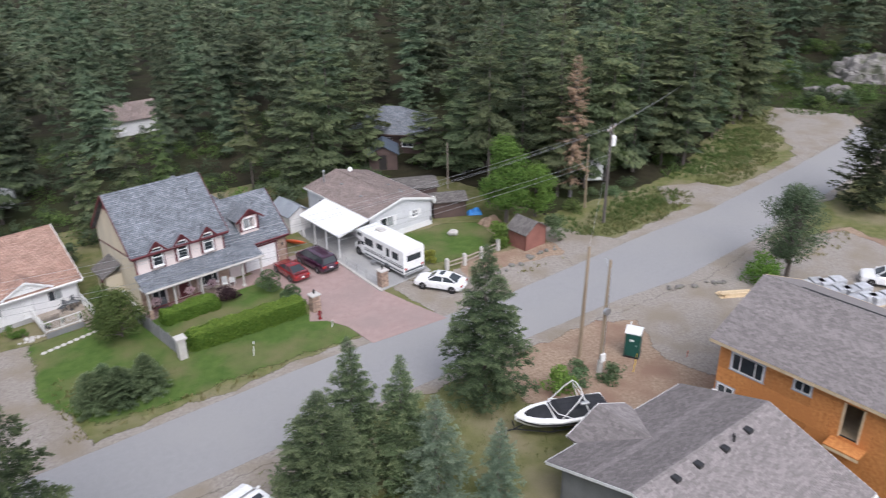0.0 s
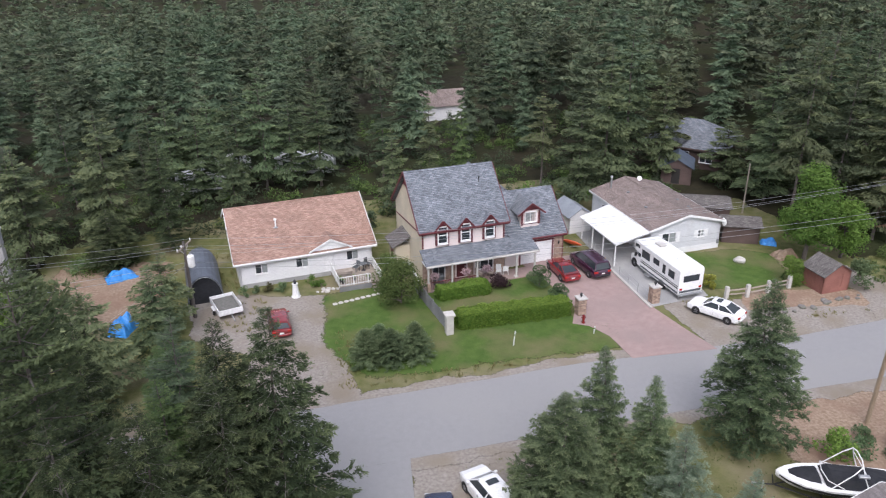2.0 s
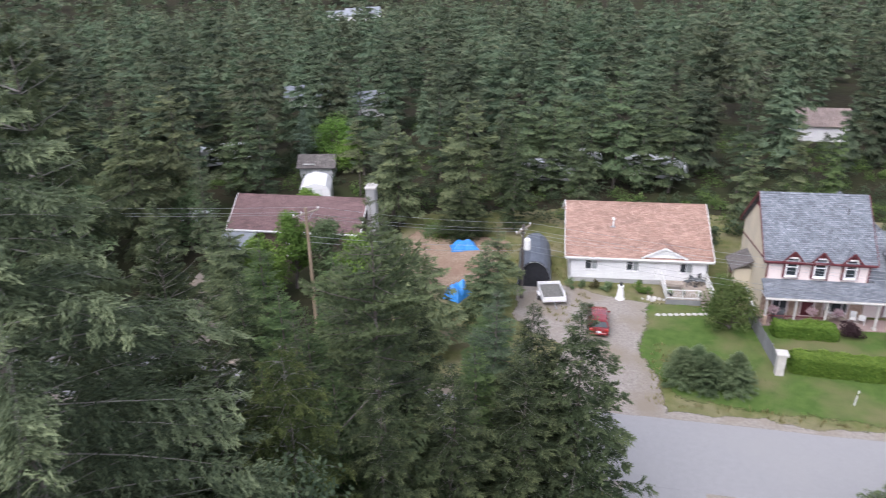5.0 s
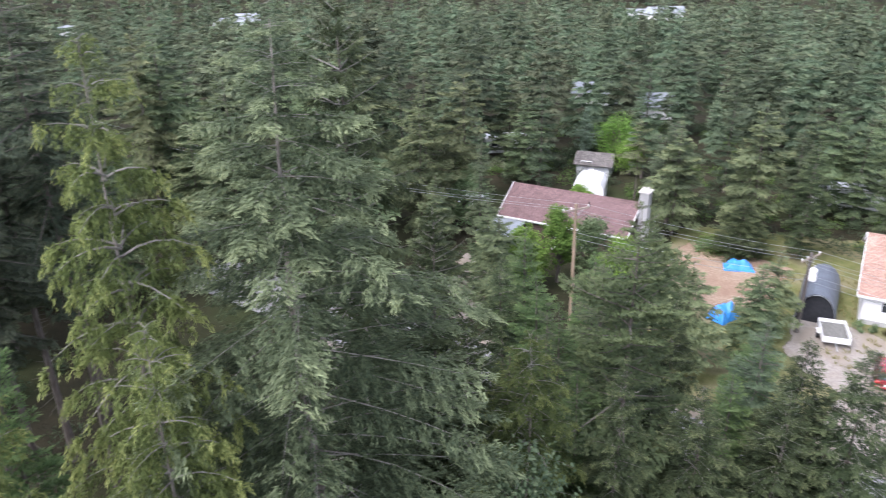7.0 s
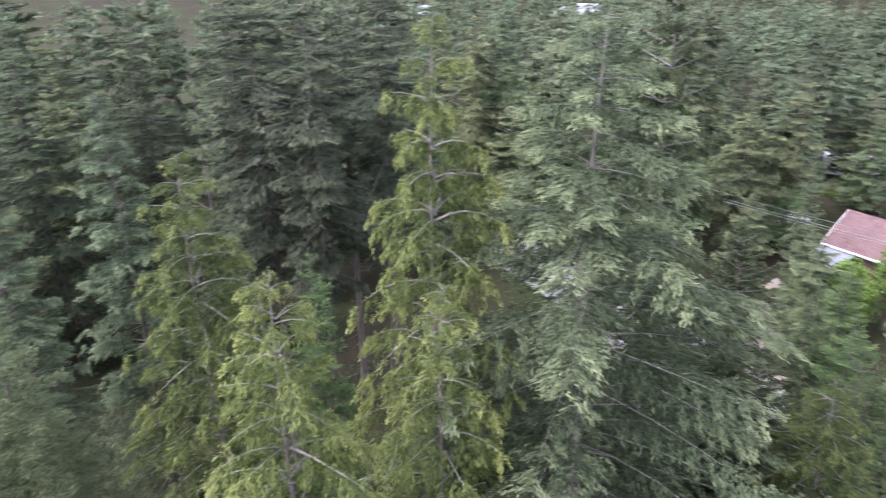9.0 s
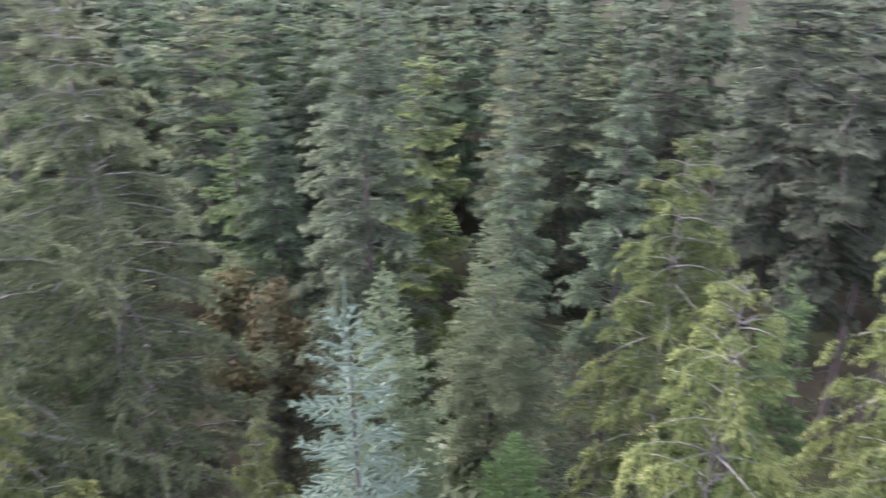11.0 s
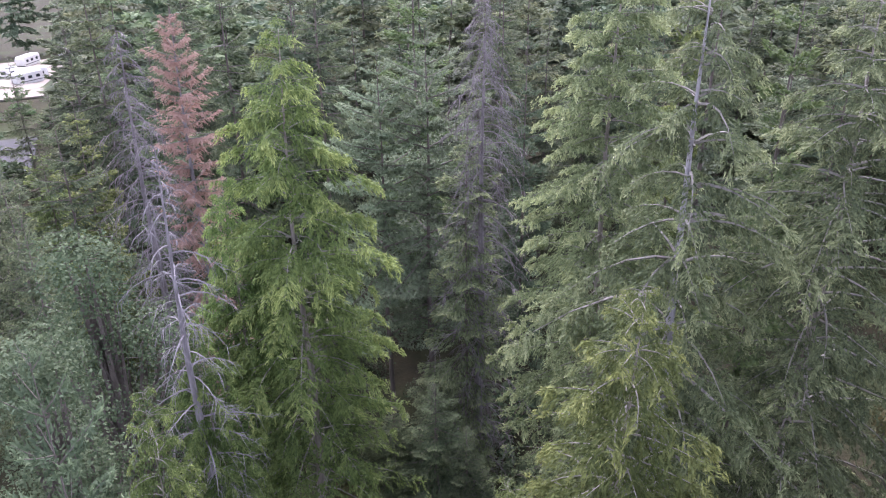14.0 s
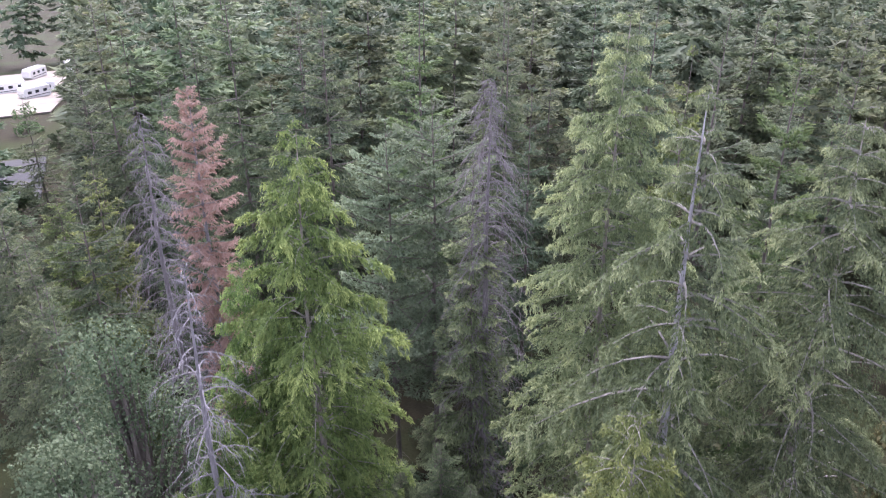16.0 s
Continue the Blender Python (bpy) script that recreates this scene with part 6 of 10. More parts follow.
# ---- the low house with the brown roof ----
def brown_roof_house():
    h = thing("house", pose(-6.1, 63.56, 0, 0, 0, 8), "white bungalow with terracotta-brown shingle roof and small gable", "house")
    wins = [(1.5, 1.35, 1.05, 0.85), (5.2, 1.35, 1.05, 0.85), (9.95, 1.35, 1.05, 0.85)]
    wall(h, 12.35, 2.7, (0.4, 0.4, 0), 0, M_SIDING, wins + [(7.75, 0.55, 0.95, 2.05)], z0=0.45)
    wall(h, 12.35, 0.45, (0.4, 0.43, 0), 0, M_CONCRETE, name="foundation")
    wall(h, 11.7, 2.7, (0.4, 12.1, 0), -90, M_SIDING)
    wall(h, 11.7, 2.7, (12.75, 0.4, 0), 90, M_SIDING)
    wall(h, 12.35, 2.7, (12.75, 12.1, 0), 180, M_SIDING)
    gable_wall(h, 0.4, 0.4, 6.25, 12.1, 2.7, 5.5, M_SIDING)
    gable_wall(h, 12.57, 0.4, 6.25, 12.1, 2.7, 5.5, M_SIDING)
    gable_roof(h, 0, 13.15, 0, 6.25, 12.5, 2.7, 5.8, 2.7, M_SHB, M_TRIM)
    for x, z, w, hh in wins:
        window(h, (0.4 + x, 0.4, z), 0, w, hh, M_VINYL, "v", (M_GLASS, M_BLIND))
    door = part("door", Geo().box(8.17, 0.45, 0.56, 9.08, 0.5, 2.58, 0.01), M_VINYL, h, "white front door")
    part("handle", Geo().box(8.95, 0.40, 1.5, 9.0, 0.45, 1.62, 0.01), M_STEEL, door)
    # ornamental gable over the door
    part("gable_face", Geo().prism([(6.95, 2.83), (10.65, 2.83), (8.8, 3.75)], 0.12, 1.9, "y"), M_TRIM, h)
    for s in (-1, 1):
        part("gable_slope", Geo().slab([(8.8 + s * 2.0, 0.0, 2.80), (8.8 + s * 2.0, 0.3, 2.86), (8.8, 2.3, 3.86), (8.8, 0.0, 3.86)], 0.06), M_SHB, h)
        bar(h, "rake_board", (8.8 + s * 2.02, -0.02, 2.80), (8.8, -0.02, 3.80), 0.05, 0.16, M_TRIM)
    v = part("vent_pipe", Geo().tube([(4.4, 3.4, 4.3), (4.4, 3.4, 5.15)], 0.07, 10), M_TRIM, h)
    part("vent_cap", Geo().tube([(4.4, 3.4, 5.12), (4.4, 3.4, 5.26)], [0.15, 0.12], 10), M_TRIM, v)
    part("vent_flashing", Geo().tube([(4.4, 3.4, 4.38), (4.4, 3.4, 4.44)], [0.24, 0.12], 10), M_STEEL, v)
    # deck
    d = thing("deck", pose(-6.1, 63.56, 0, 0, 0, 8) @ pose(8.7, -3.35, 0), "weathered grey wooden deck with white railing and steps", "deck")
    for i in range(25):
        part("deck_board", Geo().box(0, 0.147 * i, 0.5, 3.95, 0.147 * i + 0.14, 0.54), M_WOOD, d)
    for x in (0.05, 1.95, 3.9):
        for y in (0.05, 3.55):
            part("deck_post", Geo().box(x - 0.05, y - 0.05, 0, x + 0.05, y + 0.05, 0.5), M_WOOD, d)
    part("lattice_skirt", Geo().box(0.02, -0.03, 0.02, 2.95, -0.005, 0.5), M_GREYWALL, d)
    for (xa, ya), (xb, yb) in (((0, 0), (2.9, 0)), ((0, 0), (0, 3.6)), ((3.95, 0.0), (3.95, 3.6))):
        bar(d, "rail", (xa, ya, 1.45), (xb, yb, 1.45), 0.07, 0.06, M_TRIM)
        bar(d, "rail", (xa, ya, 0.68), (xb, yb, 0.68), 0.05, 0.05, M_TRIM)
        n = int(math.hypot(xb - xa, yb - ya) / 0.22)
        for i in range(n + 1):
            x, y, big = xa + (xb - xa) * i / n, ya + (yb - ya) * i / n, i % 6 == 0
            k = 0.045 if big else 0.014
            part("rail_post" if big else "baluster", Geo().box(x - k, y - k, 0.54, x + k, y + k, 1.5 if big else 1.43), M_TRIM, d)
    for i in range(3):
        part("step", Geo().box(2.98, -0.32 * (i + 1), 0.36 - 0.17 * i, 3.95, -0.32 * i - 0.02, 0.41 - 0.17 * i, 0.01), M_WOOD, d)
        part("riser", Geo().box(2.98, -0.32 * i - 0.04, 0.2 - 0.17 * i if i < 2 else 0, 3.95, -0.32 * i - 0.02, 0.36 - 0.17 * i), M_GREYWALL, d)
    return d


brown_roof_house()


# ---- the pale grey manufactured home and its carport ----
def grey_home():
    h = thing("house", pose(32.82, 61.71, 0, 0, 0, 6), "pale grey manufactured home with taupe shingle roof and white skirting", "house")
    wins = [(1.4, 1.35, 1.5, 1.0), (5.45, 1.55, 0.65, 0.65)]
    wall(h, 8.0, 3.0, (0.3, 0.3, 0), 0, M_GREYSIDE, wins, z0=0.62)
    wall(h, 8.0, 0.62, (0.3, 0.27, 0), 0, M_SIDING, name="skirting")
    wall(h, 11.7, 3.0, (0.3, 12.0, 0), -90, M_GREYSIDE, [(2.2, 1.2, 1.2, 1.0)])
    wall(h, 11.7, 3.0, (8.3, 0.3, 0), 90, M_GREYSIDE)
    wall(h, 8.0, 3.0, (8.3, 12.0, 0), 180, M_GREYSIDE)
    for y in (0.3, 11.82):
        part("gable_wall", Geo().prism([(0.3, 3.0), (8.3, 3.0), (4.3, 4.0)], y, y + 0.18, "y"), M_GREYSIDE, h)
    for s in (0, 1):
        xe = 8.6 * s
        part("roof_slope", Geo().slab([(xe, 0, 3.0), (xe, 12.3, 3.0), (4.3, 12.3, 4.12), (4.3, 0, 4.12)], 0.14), M_SHC, h)
        part("fascia", Geo().box(xe - 0.02 + 0.02 * s, 0, 2.82, xe + 0.02 * s, 12.3, 3.003), M_TRIM, h)
        bar(h, "rake_board", (xe, -0.03, 2.93), (4.3, -0.03, 4.05), 0.05, 0.22, M_TRIM)
    part("ridge_cap", Geo().box(4.18, 0, 4.10, 4.42, 12.3, 4.145, 0.01), M_SHC, h)
    for x, z, w, hh in wins:
        window(h, (0.3 + x, 0.3, z), 0, w, hh, M_VINYL, "v" if w > 1 else "4", (M_GLASS, M_BLIND))
        for s in (-1, 1):
            part("shutter", Geo().box(0.3 + x + (w + 0.08 if s > 0 else -0.46), 0.255, z - 0.05, 0.3 + x + (w + 0.46 if s > 0 else -0.08), 0.295, z + hh + 0.05, 0.008), M_VINYL, h)
    window(h, (0.3, 9.8, 1.2), -90, 1.2, 1.0, M_VINYL, "v")
    for x, y, z in ((2.2, 4.4, 3.55), (2.6, 8.6, 3.66), (6.2, 3.0, 3.6), (6.4, 5.2, 3.55), (5.9, 2.2, 3.65)):
        part("roof_vent", Geo().box(x - 0.14, y - 0.14, z - 0.05, x + 0.14, y + 0.14, z + 0.14, 0.04), M_GREYWALL, h)
    st = part("chimney_pipe", Geo().tube([(1.9, 11.0, 3.4), (1.9, 11.0, 4.7)], 0.09, 8), M_STEEL, h)
    part("chimney_cap", Geo().tube([(1.9, 11.0, 4.68), (1.9, 11.0, 4.85)], [0.17, 0.1], 8), M_STEEL, st)
    dish = part("satellite_dish", Geo().tube([(5.6, 11.3, 4.05), (5.42, 11.1, 4.10)], [0.06, 0.27], 14), M_TRIM, h)
    part("dish_mast", Geo().tube([(5.6, 11.4, 3.7), (5.6, 11.32, 4.06)], 0.03, 6), M_STEEL, dish)
    d2 = part("satellite_dish", Geo().tube([(8.75, 0.45, 2.65), (8.8, 0.35, 2.7)], [0.42, 0.30], 14), M_TRIM, h)
    part("meter_box", Geo().box(8.0, 0.18, 0.5, 8.25, 0.26, 0.95, 0.01), M_GREYWALL, h)
    c = thing("carport", pose(0, 0, 0), "flat white carport canopy on slim white posts beside the grey home", "carport")
    part("canopy", Geo().slab([(28.9, 60.6, 2.50), (33.2, 61.9, 2.92), (32.5, 69.9, 2.92), (28.2, 68.0, 2.50)], 0.10), M_VINYL, c)
    for i, (x, y) in enumerate(((29.1, 61.0), (28.85, 63.3), (28.65, 65.5), (28.45, 67.8))):
        part("post", Geo().box(x - 0.05, y - 0.05, 0, x + 0.05, y + 0.05, 2.42, 0.01), M_VINYL, c)
    bar(c, "beam", (29.0, 60.7, 2.36), (28.35, 67.9, 2.36), 0.09, 0.1, M_VINYL)
    bar(c, "beam", (28.95, 60.68, 2.36), (33.1, 61.95, 2.78), 0.06, 0.1, M_VINYL)


grey_home()


# ---- the house under construction and the near grey roof ----
def sheathed_house():
    h = thing("house", pose(37.45, 25.03, 0, 0, 0, 6.2), "unfinished two-storey house sheathed in orange boards, new grey shingle roof", "house")
    holes = [(0.95, 4.15, 2.0, 1.1), (5.0, 4.72, 0.9, 0.62), (8.0, 3.0, 1.0, 2.25), (11.4, 4.1, 2.0, 1.2), (0.25, 1.6, 1.0, 1.0)]
    # the boarded side looks along -x; its panels stand on a framed core
    L = 15.0
    wall(h, L, 5.75, (0.62, -0.5, 0), -90, M_DARK, holes, th=0.14, name="frame_wall")
    m = pose(0.605, -0.5, 0, 0, 0, -90)
    for r, (za, zb) in enumerate(((0.3, 1.5), (1.5, 2.7), (2.7, 3.9), (3.9, 5.1), (5.1, 5.72))):
        x = -1.2 * (r % 2)
        while x < L:
            a, b = max(0, x) + 0.004, min(L, x + 2.42) - 0.004
            cells = [(a, b, za + 0.004, zb - 0.004)]
            for hx, hz, hw, hh in holes:
                nxt = []
                for xa, xb, zc, zd in cells:
                    if hx >= xb or hx + hw <= xa or hz >= zd or hz + hh <= zc:
                        nxt.append((xa, xb, zc, zd))
                        continue
                    if xa < hx:
                        nxt.append((xa, hx, zc, zd))
                    if xb > hx + hw:
                        nxt.append((hx + hw, xb, zc, zd))
                    if zc < hz:
                        nxt.append((max(xa, hx), min(xb, hx + hw), zc, hz))
                    if zd > hz + hh:
                        nxt.append((max(xa, hx), min(xb, hx + hw), hz + hh, zd))
                cells = nxt
            g = Geo()
            for xa, xb, zc, zd in cells:
                if xb - xa > 0.02 and zd - zc > 0.02:
                    g.box(xa, -0.012, zc, xb, 0.0, zd, 0, m)
            if g.v:
                part("panel", g, M_OSB, h)
            x += 2.42
    wall(h, 11.0, 5.75, (11.62, -0.5, 0), 180, M_OSB, th=0.16)
    wall(h, L, 5.75, (11.62, -0.5 - L, 0), 90, M_OSB, th=0.16)
    wall(h, 11.0, 5.75, (0.62, -0.5 - L, 0), 0, M_OSB, th=0.16)
    part("foundation", Geo().box(0.56, -0.5 - L, 0, 11.68, -0.44, 0.3, 0.01), M_CONCRETE, h)
    part("upper_floor", Geo().box(0.8, -0.5 - L + 0.2, 2.7, 11.4, -0.7, 2.95), M_LUMBER, h)
    for y, yy in ((-0.66, -0.5), (-0.5 - L, -0.34 - L)):
        part("gable_wall", Geo().prism([(0.62, 5.75), (11.62, 5.75), (6.1, 8.0)], y, yy, "y"), M_OSB, h)
    for x, z, w, hh in holes[:2] + holes[3:]:
        yy = -0.5 - x
        f = window(h, (0.60, yy, z), -90, w, hh, M_VINYL, "3" if w > 1.5 else "v", fw=0.06, sill=False)
        for a, b in (((x - 0.2, z - 0.16), (x + w + 0.2, z - 0.06)), ((x - 0.2, z + hh + 0.06), (x + w + 0.2, z + hh + 0.16)),
                     ((x - 0.16, z - 0.06), (x - 0.06, z + hh + 0.06)), ((x + w + 0.06, z - 0.06), (x + w + 0.16, z + hh + 0.06))):
            part("flashing_tape", Geo().box(a[0], -0.016, a[1], b[0], -0.0125, b[1], 0, m), M_WRAP, f)
    for s in (0, 1):
        part("door_jamb", Geo().box(7.9 + 1.08 * s, -0.05, 2.95, 8.02 + 1.08 * s, 0.1, 5.3, 0, m), M_LUMBER, h)
    # landing outside the upper doorway
    ld = part("landing", Geo().box(7.6, -1.1, 2.72, 9.6, -0.02, 2.80, 0, m), M_OSB, h, "bare board landing at the doorway")
    part("joist", Geo().box(7.6, -1.1, 2.52, 9.6, -1.05, 2.72, 0, m), M_LUMBER, ld)
    for i in range(4):
        part("joist", Geo().box(7.62 + 0.6 * i, -1.05, 2.55, 7.67 + 0.6 * i, -0.02, 2.715, 0, m), M_LUMBER, ld)
    part("heat_pump", Geo().box(-0.05, -0.55, 1.3, 0.75, -0.02, 2.1, 0.03, m), M_TRIM, h)
    # roof: ridge along y
    y1, y0 = 0.0, -16.0
    for s in (0, 1):
        xe = 12.1 * s
        part("roof_deck", Geo().slab([(xe, y0, 6.0), (xe, y1, 6.0), (6.05, y1, 8.5), (6.05, y0, 8.5)], 0.14), M_LUMBER, h)
        part("fascia", Geo().box(xe - 0.03 + 0.03 * s, y0, 5.78, xe + 0.03 * s, y1, 6.01), M_LUMBER, h)
        for yy in (y0, y1):
            bar(h, "rake_board", (xe, yy, 5.92), (6.05, yy, 8.42), 0.04, 0.2, M_LUMBER)
    k = Vector((6.05, 0, 2.5))
    slope = part("roof_slope", Geo().slab([(-0.02, y0 - 0.02, 6.002), (-0.02, y1 + 0.02, 6.002), (6.05, y1 + 0.02, 8.508), (6.05, y0 - 0.02, 8.508)], 0.005), M_FELT, h)
    shingled(h, (-0.03, y1 + 0.03, 6.008), (0, -1, 0), (6.05, 0, 2.5), 16.06, k.length, M_SHK, 300, 3.2, 3)
    part("roof_slope", Geo().slab([(12.12, y0 - 0.02, 6.0), (12.12, y1 + 0.02, 6.0), (6.05, y1 + 0.02, 8.508), (6.05, y0 - 0.02, 8.508)], 0.005), M_SHK, h)
    part("ridge_vent", Geo().prism([(5.85, 8.47), (6.05, 8.58), (6.25, 8.47)], -15.2, -2.6, "y"), M_BLACK, h, "dark ridge vent strip")


def near_roof_house():
    h = thing("house", pose(24.2, 18.9, 0, 0, 0, 3), "low grey house with grey-brown shingle roof and roof vents", "house")
    wall(h, 11.0, 3.0, (0.2, -6.0, 0), 0, M_GREYWALL)
    wall(h, 11.2, 3.0, (11.2, -6.0, 0), 90, M_GREYWALL)
    wall(h, 11.0, 3.0, (11.2, 5.2, 0), 180, M_GREYWALL)
    wall(h, 11.2, 3.0, (0.2, 5.2, 0), -90, M_GREYWALL)
    gable_wall(h, 0.2, -6.0, 0, 5.2, 3.0, 4.85, M_GREYWALL)
    gable_wall(h, 11.02, -6.0, 0, 5.2, 3.0, 4.85, M_GREYWALL)
    x0, x1 = -0.4, 11.7
    part("roof_deck", Geo().slab([(x0, 0, 5.0), (x1, 0, 5.0), (x1, 5.9, 3.0), (x0, 5.9, 3.0)], 0.15), M_SHK, h)
    part("roof_deck", Geo().slab([(x0, -6.6, 2.85), (x1, -6.6, 2.85), (x1, 0, 5.0), (x0, 0, 5.0)], 0.15), M_SHK, h)
    d1, d2 = Vector((0, -5.9, 2.0)), Vector((0, 6.6, 2.15))
    shingled(h, (x1, 5.93, 2.995), (-1, 0, 0), d1, x1 - x0, d1.length, M_SHK, 150, 3.0, 5)
    shingled(h, (x0, -6.62, 2.845), (1, 0, 0), d2, x1 - x0, d2.length, M_SHK, 150, 4.4, 6)
    g = Geo()
    for i in range(40):
        xa = x0 + i * 0.3025
        for s in (-1, 1):
            g.slab([(xa, 0, 5.045 + 0.008 * (i % 2)), (xa + 0.3, 0, 5.04), (xa + 0.3, 0.15 * s, 4.995), (xa, 0.15 * s, 4.998)], 0.015)
    part("ridge_cap", g, M_SHK, h)
    for y, z, s in ((5.9, 3.0, 1), (-6.6, 2.85, -1)):
        part("fascia", Geo().box(x0, y + 0.03 * s, z - 0.22, x1, y, z - 0.01), M_TRIM, h)
        part("gutter", Geo().box(x0, y + 0.14 * s, z - 0.14, x1, y + 0.035 * s, z - 0.03, 0.02), M_TRIM, h)
    for x in (x0, x1):
        bar(h, "rake_board", (x, 5.9, 2.93), (x, 0, 4.93), 0.04, 0.18, M_TRIM)
        bar(h, "rake_board", (x, -6.6, 2.78), (x, 0, 4.93), 0.04, 0.18, M_TRIM)
    for x, y in ((2.3, -0.6), (4.1, -0.65), (6.3, -0.75), (7.2, -0.7), (8.6, -0.65)):
        z = 5.0 + y * 0.326
        if x == 7.2:
            part("vent_pipe", Geo().tube([(x, y, z), (x, y, z + 0.45)], 0.06, 8), M_BLACK, h)
            part("vent_pipe", Geo().tube([(x + 0.25, y + 0.2, z), (x + 0.25, y + 0.2, z + 0.35)], 0.05, 8), M_BLACK, h)
        else:
            part("roof_vent", Geo().box(x - 0.22, y - 0.24, z - 0.08, x + 0.22, y + 0.24, z + 0.20, 0.05), M_BLACK, h)
    # small gable towards the road
    for s in (-1, 1):
        cx = 4.7
        q = [(cx + s * 2.55, 6.75, 3.0), (cx, 6.75, 4.12), (cx, 2.6, 4.12), (cx + s * 2.55, 5.9, 3.0)]
        part("porch_roof", Geo().slab(q if s > 0 else q[::-1], 0.12), M_SHK, h)
        bar(h, "rake_board", (cx + s * 2.57, 6.78, 2.95), (cx, 6.78, 4.07), 0.04, 0.18, M_TRIM)
        u_, v_ = Vector((0, 1, 0)), Vector((-s * 2.55, 0, 1.12))
        g0, e = Geo(), 0.15
        for r in range(int(v_.length / e)):
            f = r * e / v_.length
            ya, yb = 5.9 - 3.3 * f + 0.1, 6.78
            n = max(1, int((yb - ya) / 0.31))
            for i in range(n + 1):
                y_ = yb - 0.31 * (i + (0.5 if r % 2 else 0))
                if y_ > ya - 0.25:
                    p = Vector((cx + s * 2.58, max(y_, ya), 3.012)) + v_ * f
                    q_ = p + v_.normalized() * e * 1.3
                    g0.slab([(p.x, p.y, p.z + 0.014), (p.x, min(yb, y_ + 0.302), p.z + 0.014), (q_.x, min(yb, y_ + 0.302), q_.z + 0.004), (q_.x, max(y_, ya), q_.z + 0.004)], 0.01)
        sc = part("shingle_field", g0.mesh("shingle_field", M_SHK, fix=False), M_SHK, h)
        sc["kind"] = "stuff"
    part("porch_gable", Geo().prism([(2.4, 2.9), (7.0, 2.9), (4.7, 3.95)], 6.3, 6.4, "y"), M_GREYWALL, h)
    for x in (2.5, 6.9):
        part("porch_post", Geo().box(x - 0.08, 6.3, 0, x + 0.08, 6.46, 2.9, 0.01), M_TRIM, h)


sheathed_house()
near_roof_house()


# ---- vehicles ----
def wheel(parent, x, y, r, w):
    """A tyre with its rim, axle along y, the outside away from the middle."""
    s = 1 if y > 0 else -1
    prof = [(-w / 2, r * 0.86), (-w / 2 + 0.03, r * 0.97), (-w / 4, r), (w / 4, r), (w / 2 - 0.03, r * 0.97), (w / 2, r * 0.86), (w / 2, r * 0.62), (-w / 2, r * 0.62)]
    n, g = 18, Geo()
    rings = [[(x + pr * math.cos(2 * math.pi * k / n), y + py, r + pr * math.sin(2 * math.pi * k / n)) for py, pr in prof] for k in range(n)]
    g.loft(rings + [rings[0]], close=True, cap=False)
    t = part("tyre", g, M_RUBBER, parent)
    rim = Geo().tube([(x, y + s * (w / 2 - 0.05), r), (x, y + s * (w / 2 - 0.02), r)], [r * 0.6, r * 0.56], 14)
    for k in range(5):
        a = 2 * math.pi * k / 5
        rim.box(-0.02, -0.012, 0.04, 0.02, 0.012, r * 0.56, 0, Matrix.Translation((x, y + s * (w / 2 - 0.008), r)) @ Matrix.Rotation(a, 4, "Y"))
    part("rim", rim, M_RIM, t)


CARS = {  # length, width, height, bonnet and boot heights, glass: foot rear, foot front, roof rear, roof front (shares of the length)
    "sedan": (4.55, 1.80, 1.45, 0.90, 0.98, -0.40, 0.24, -0.20, 0.06), "coupe": (4.40, 1.75, 1.33, 0.84, 0.92, -0.40, 0.22, -0.17, 0.03),
    "minivan": (4.95, 1.95, 1.75, 1.02, 1.08, -0.485, 0.32, -0.44, 0.14), "hatchback": (4.10, 1.70, 1.48, 0.92, 1.0, -0.47, 0.24, -0.40, 0.06),
    "crossover": (4.60, 1.85, 1.62, 1.0, 1.05, -0.47, 0.26, -0.40, 0.08)}


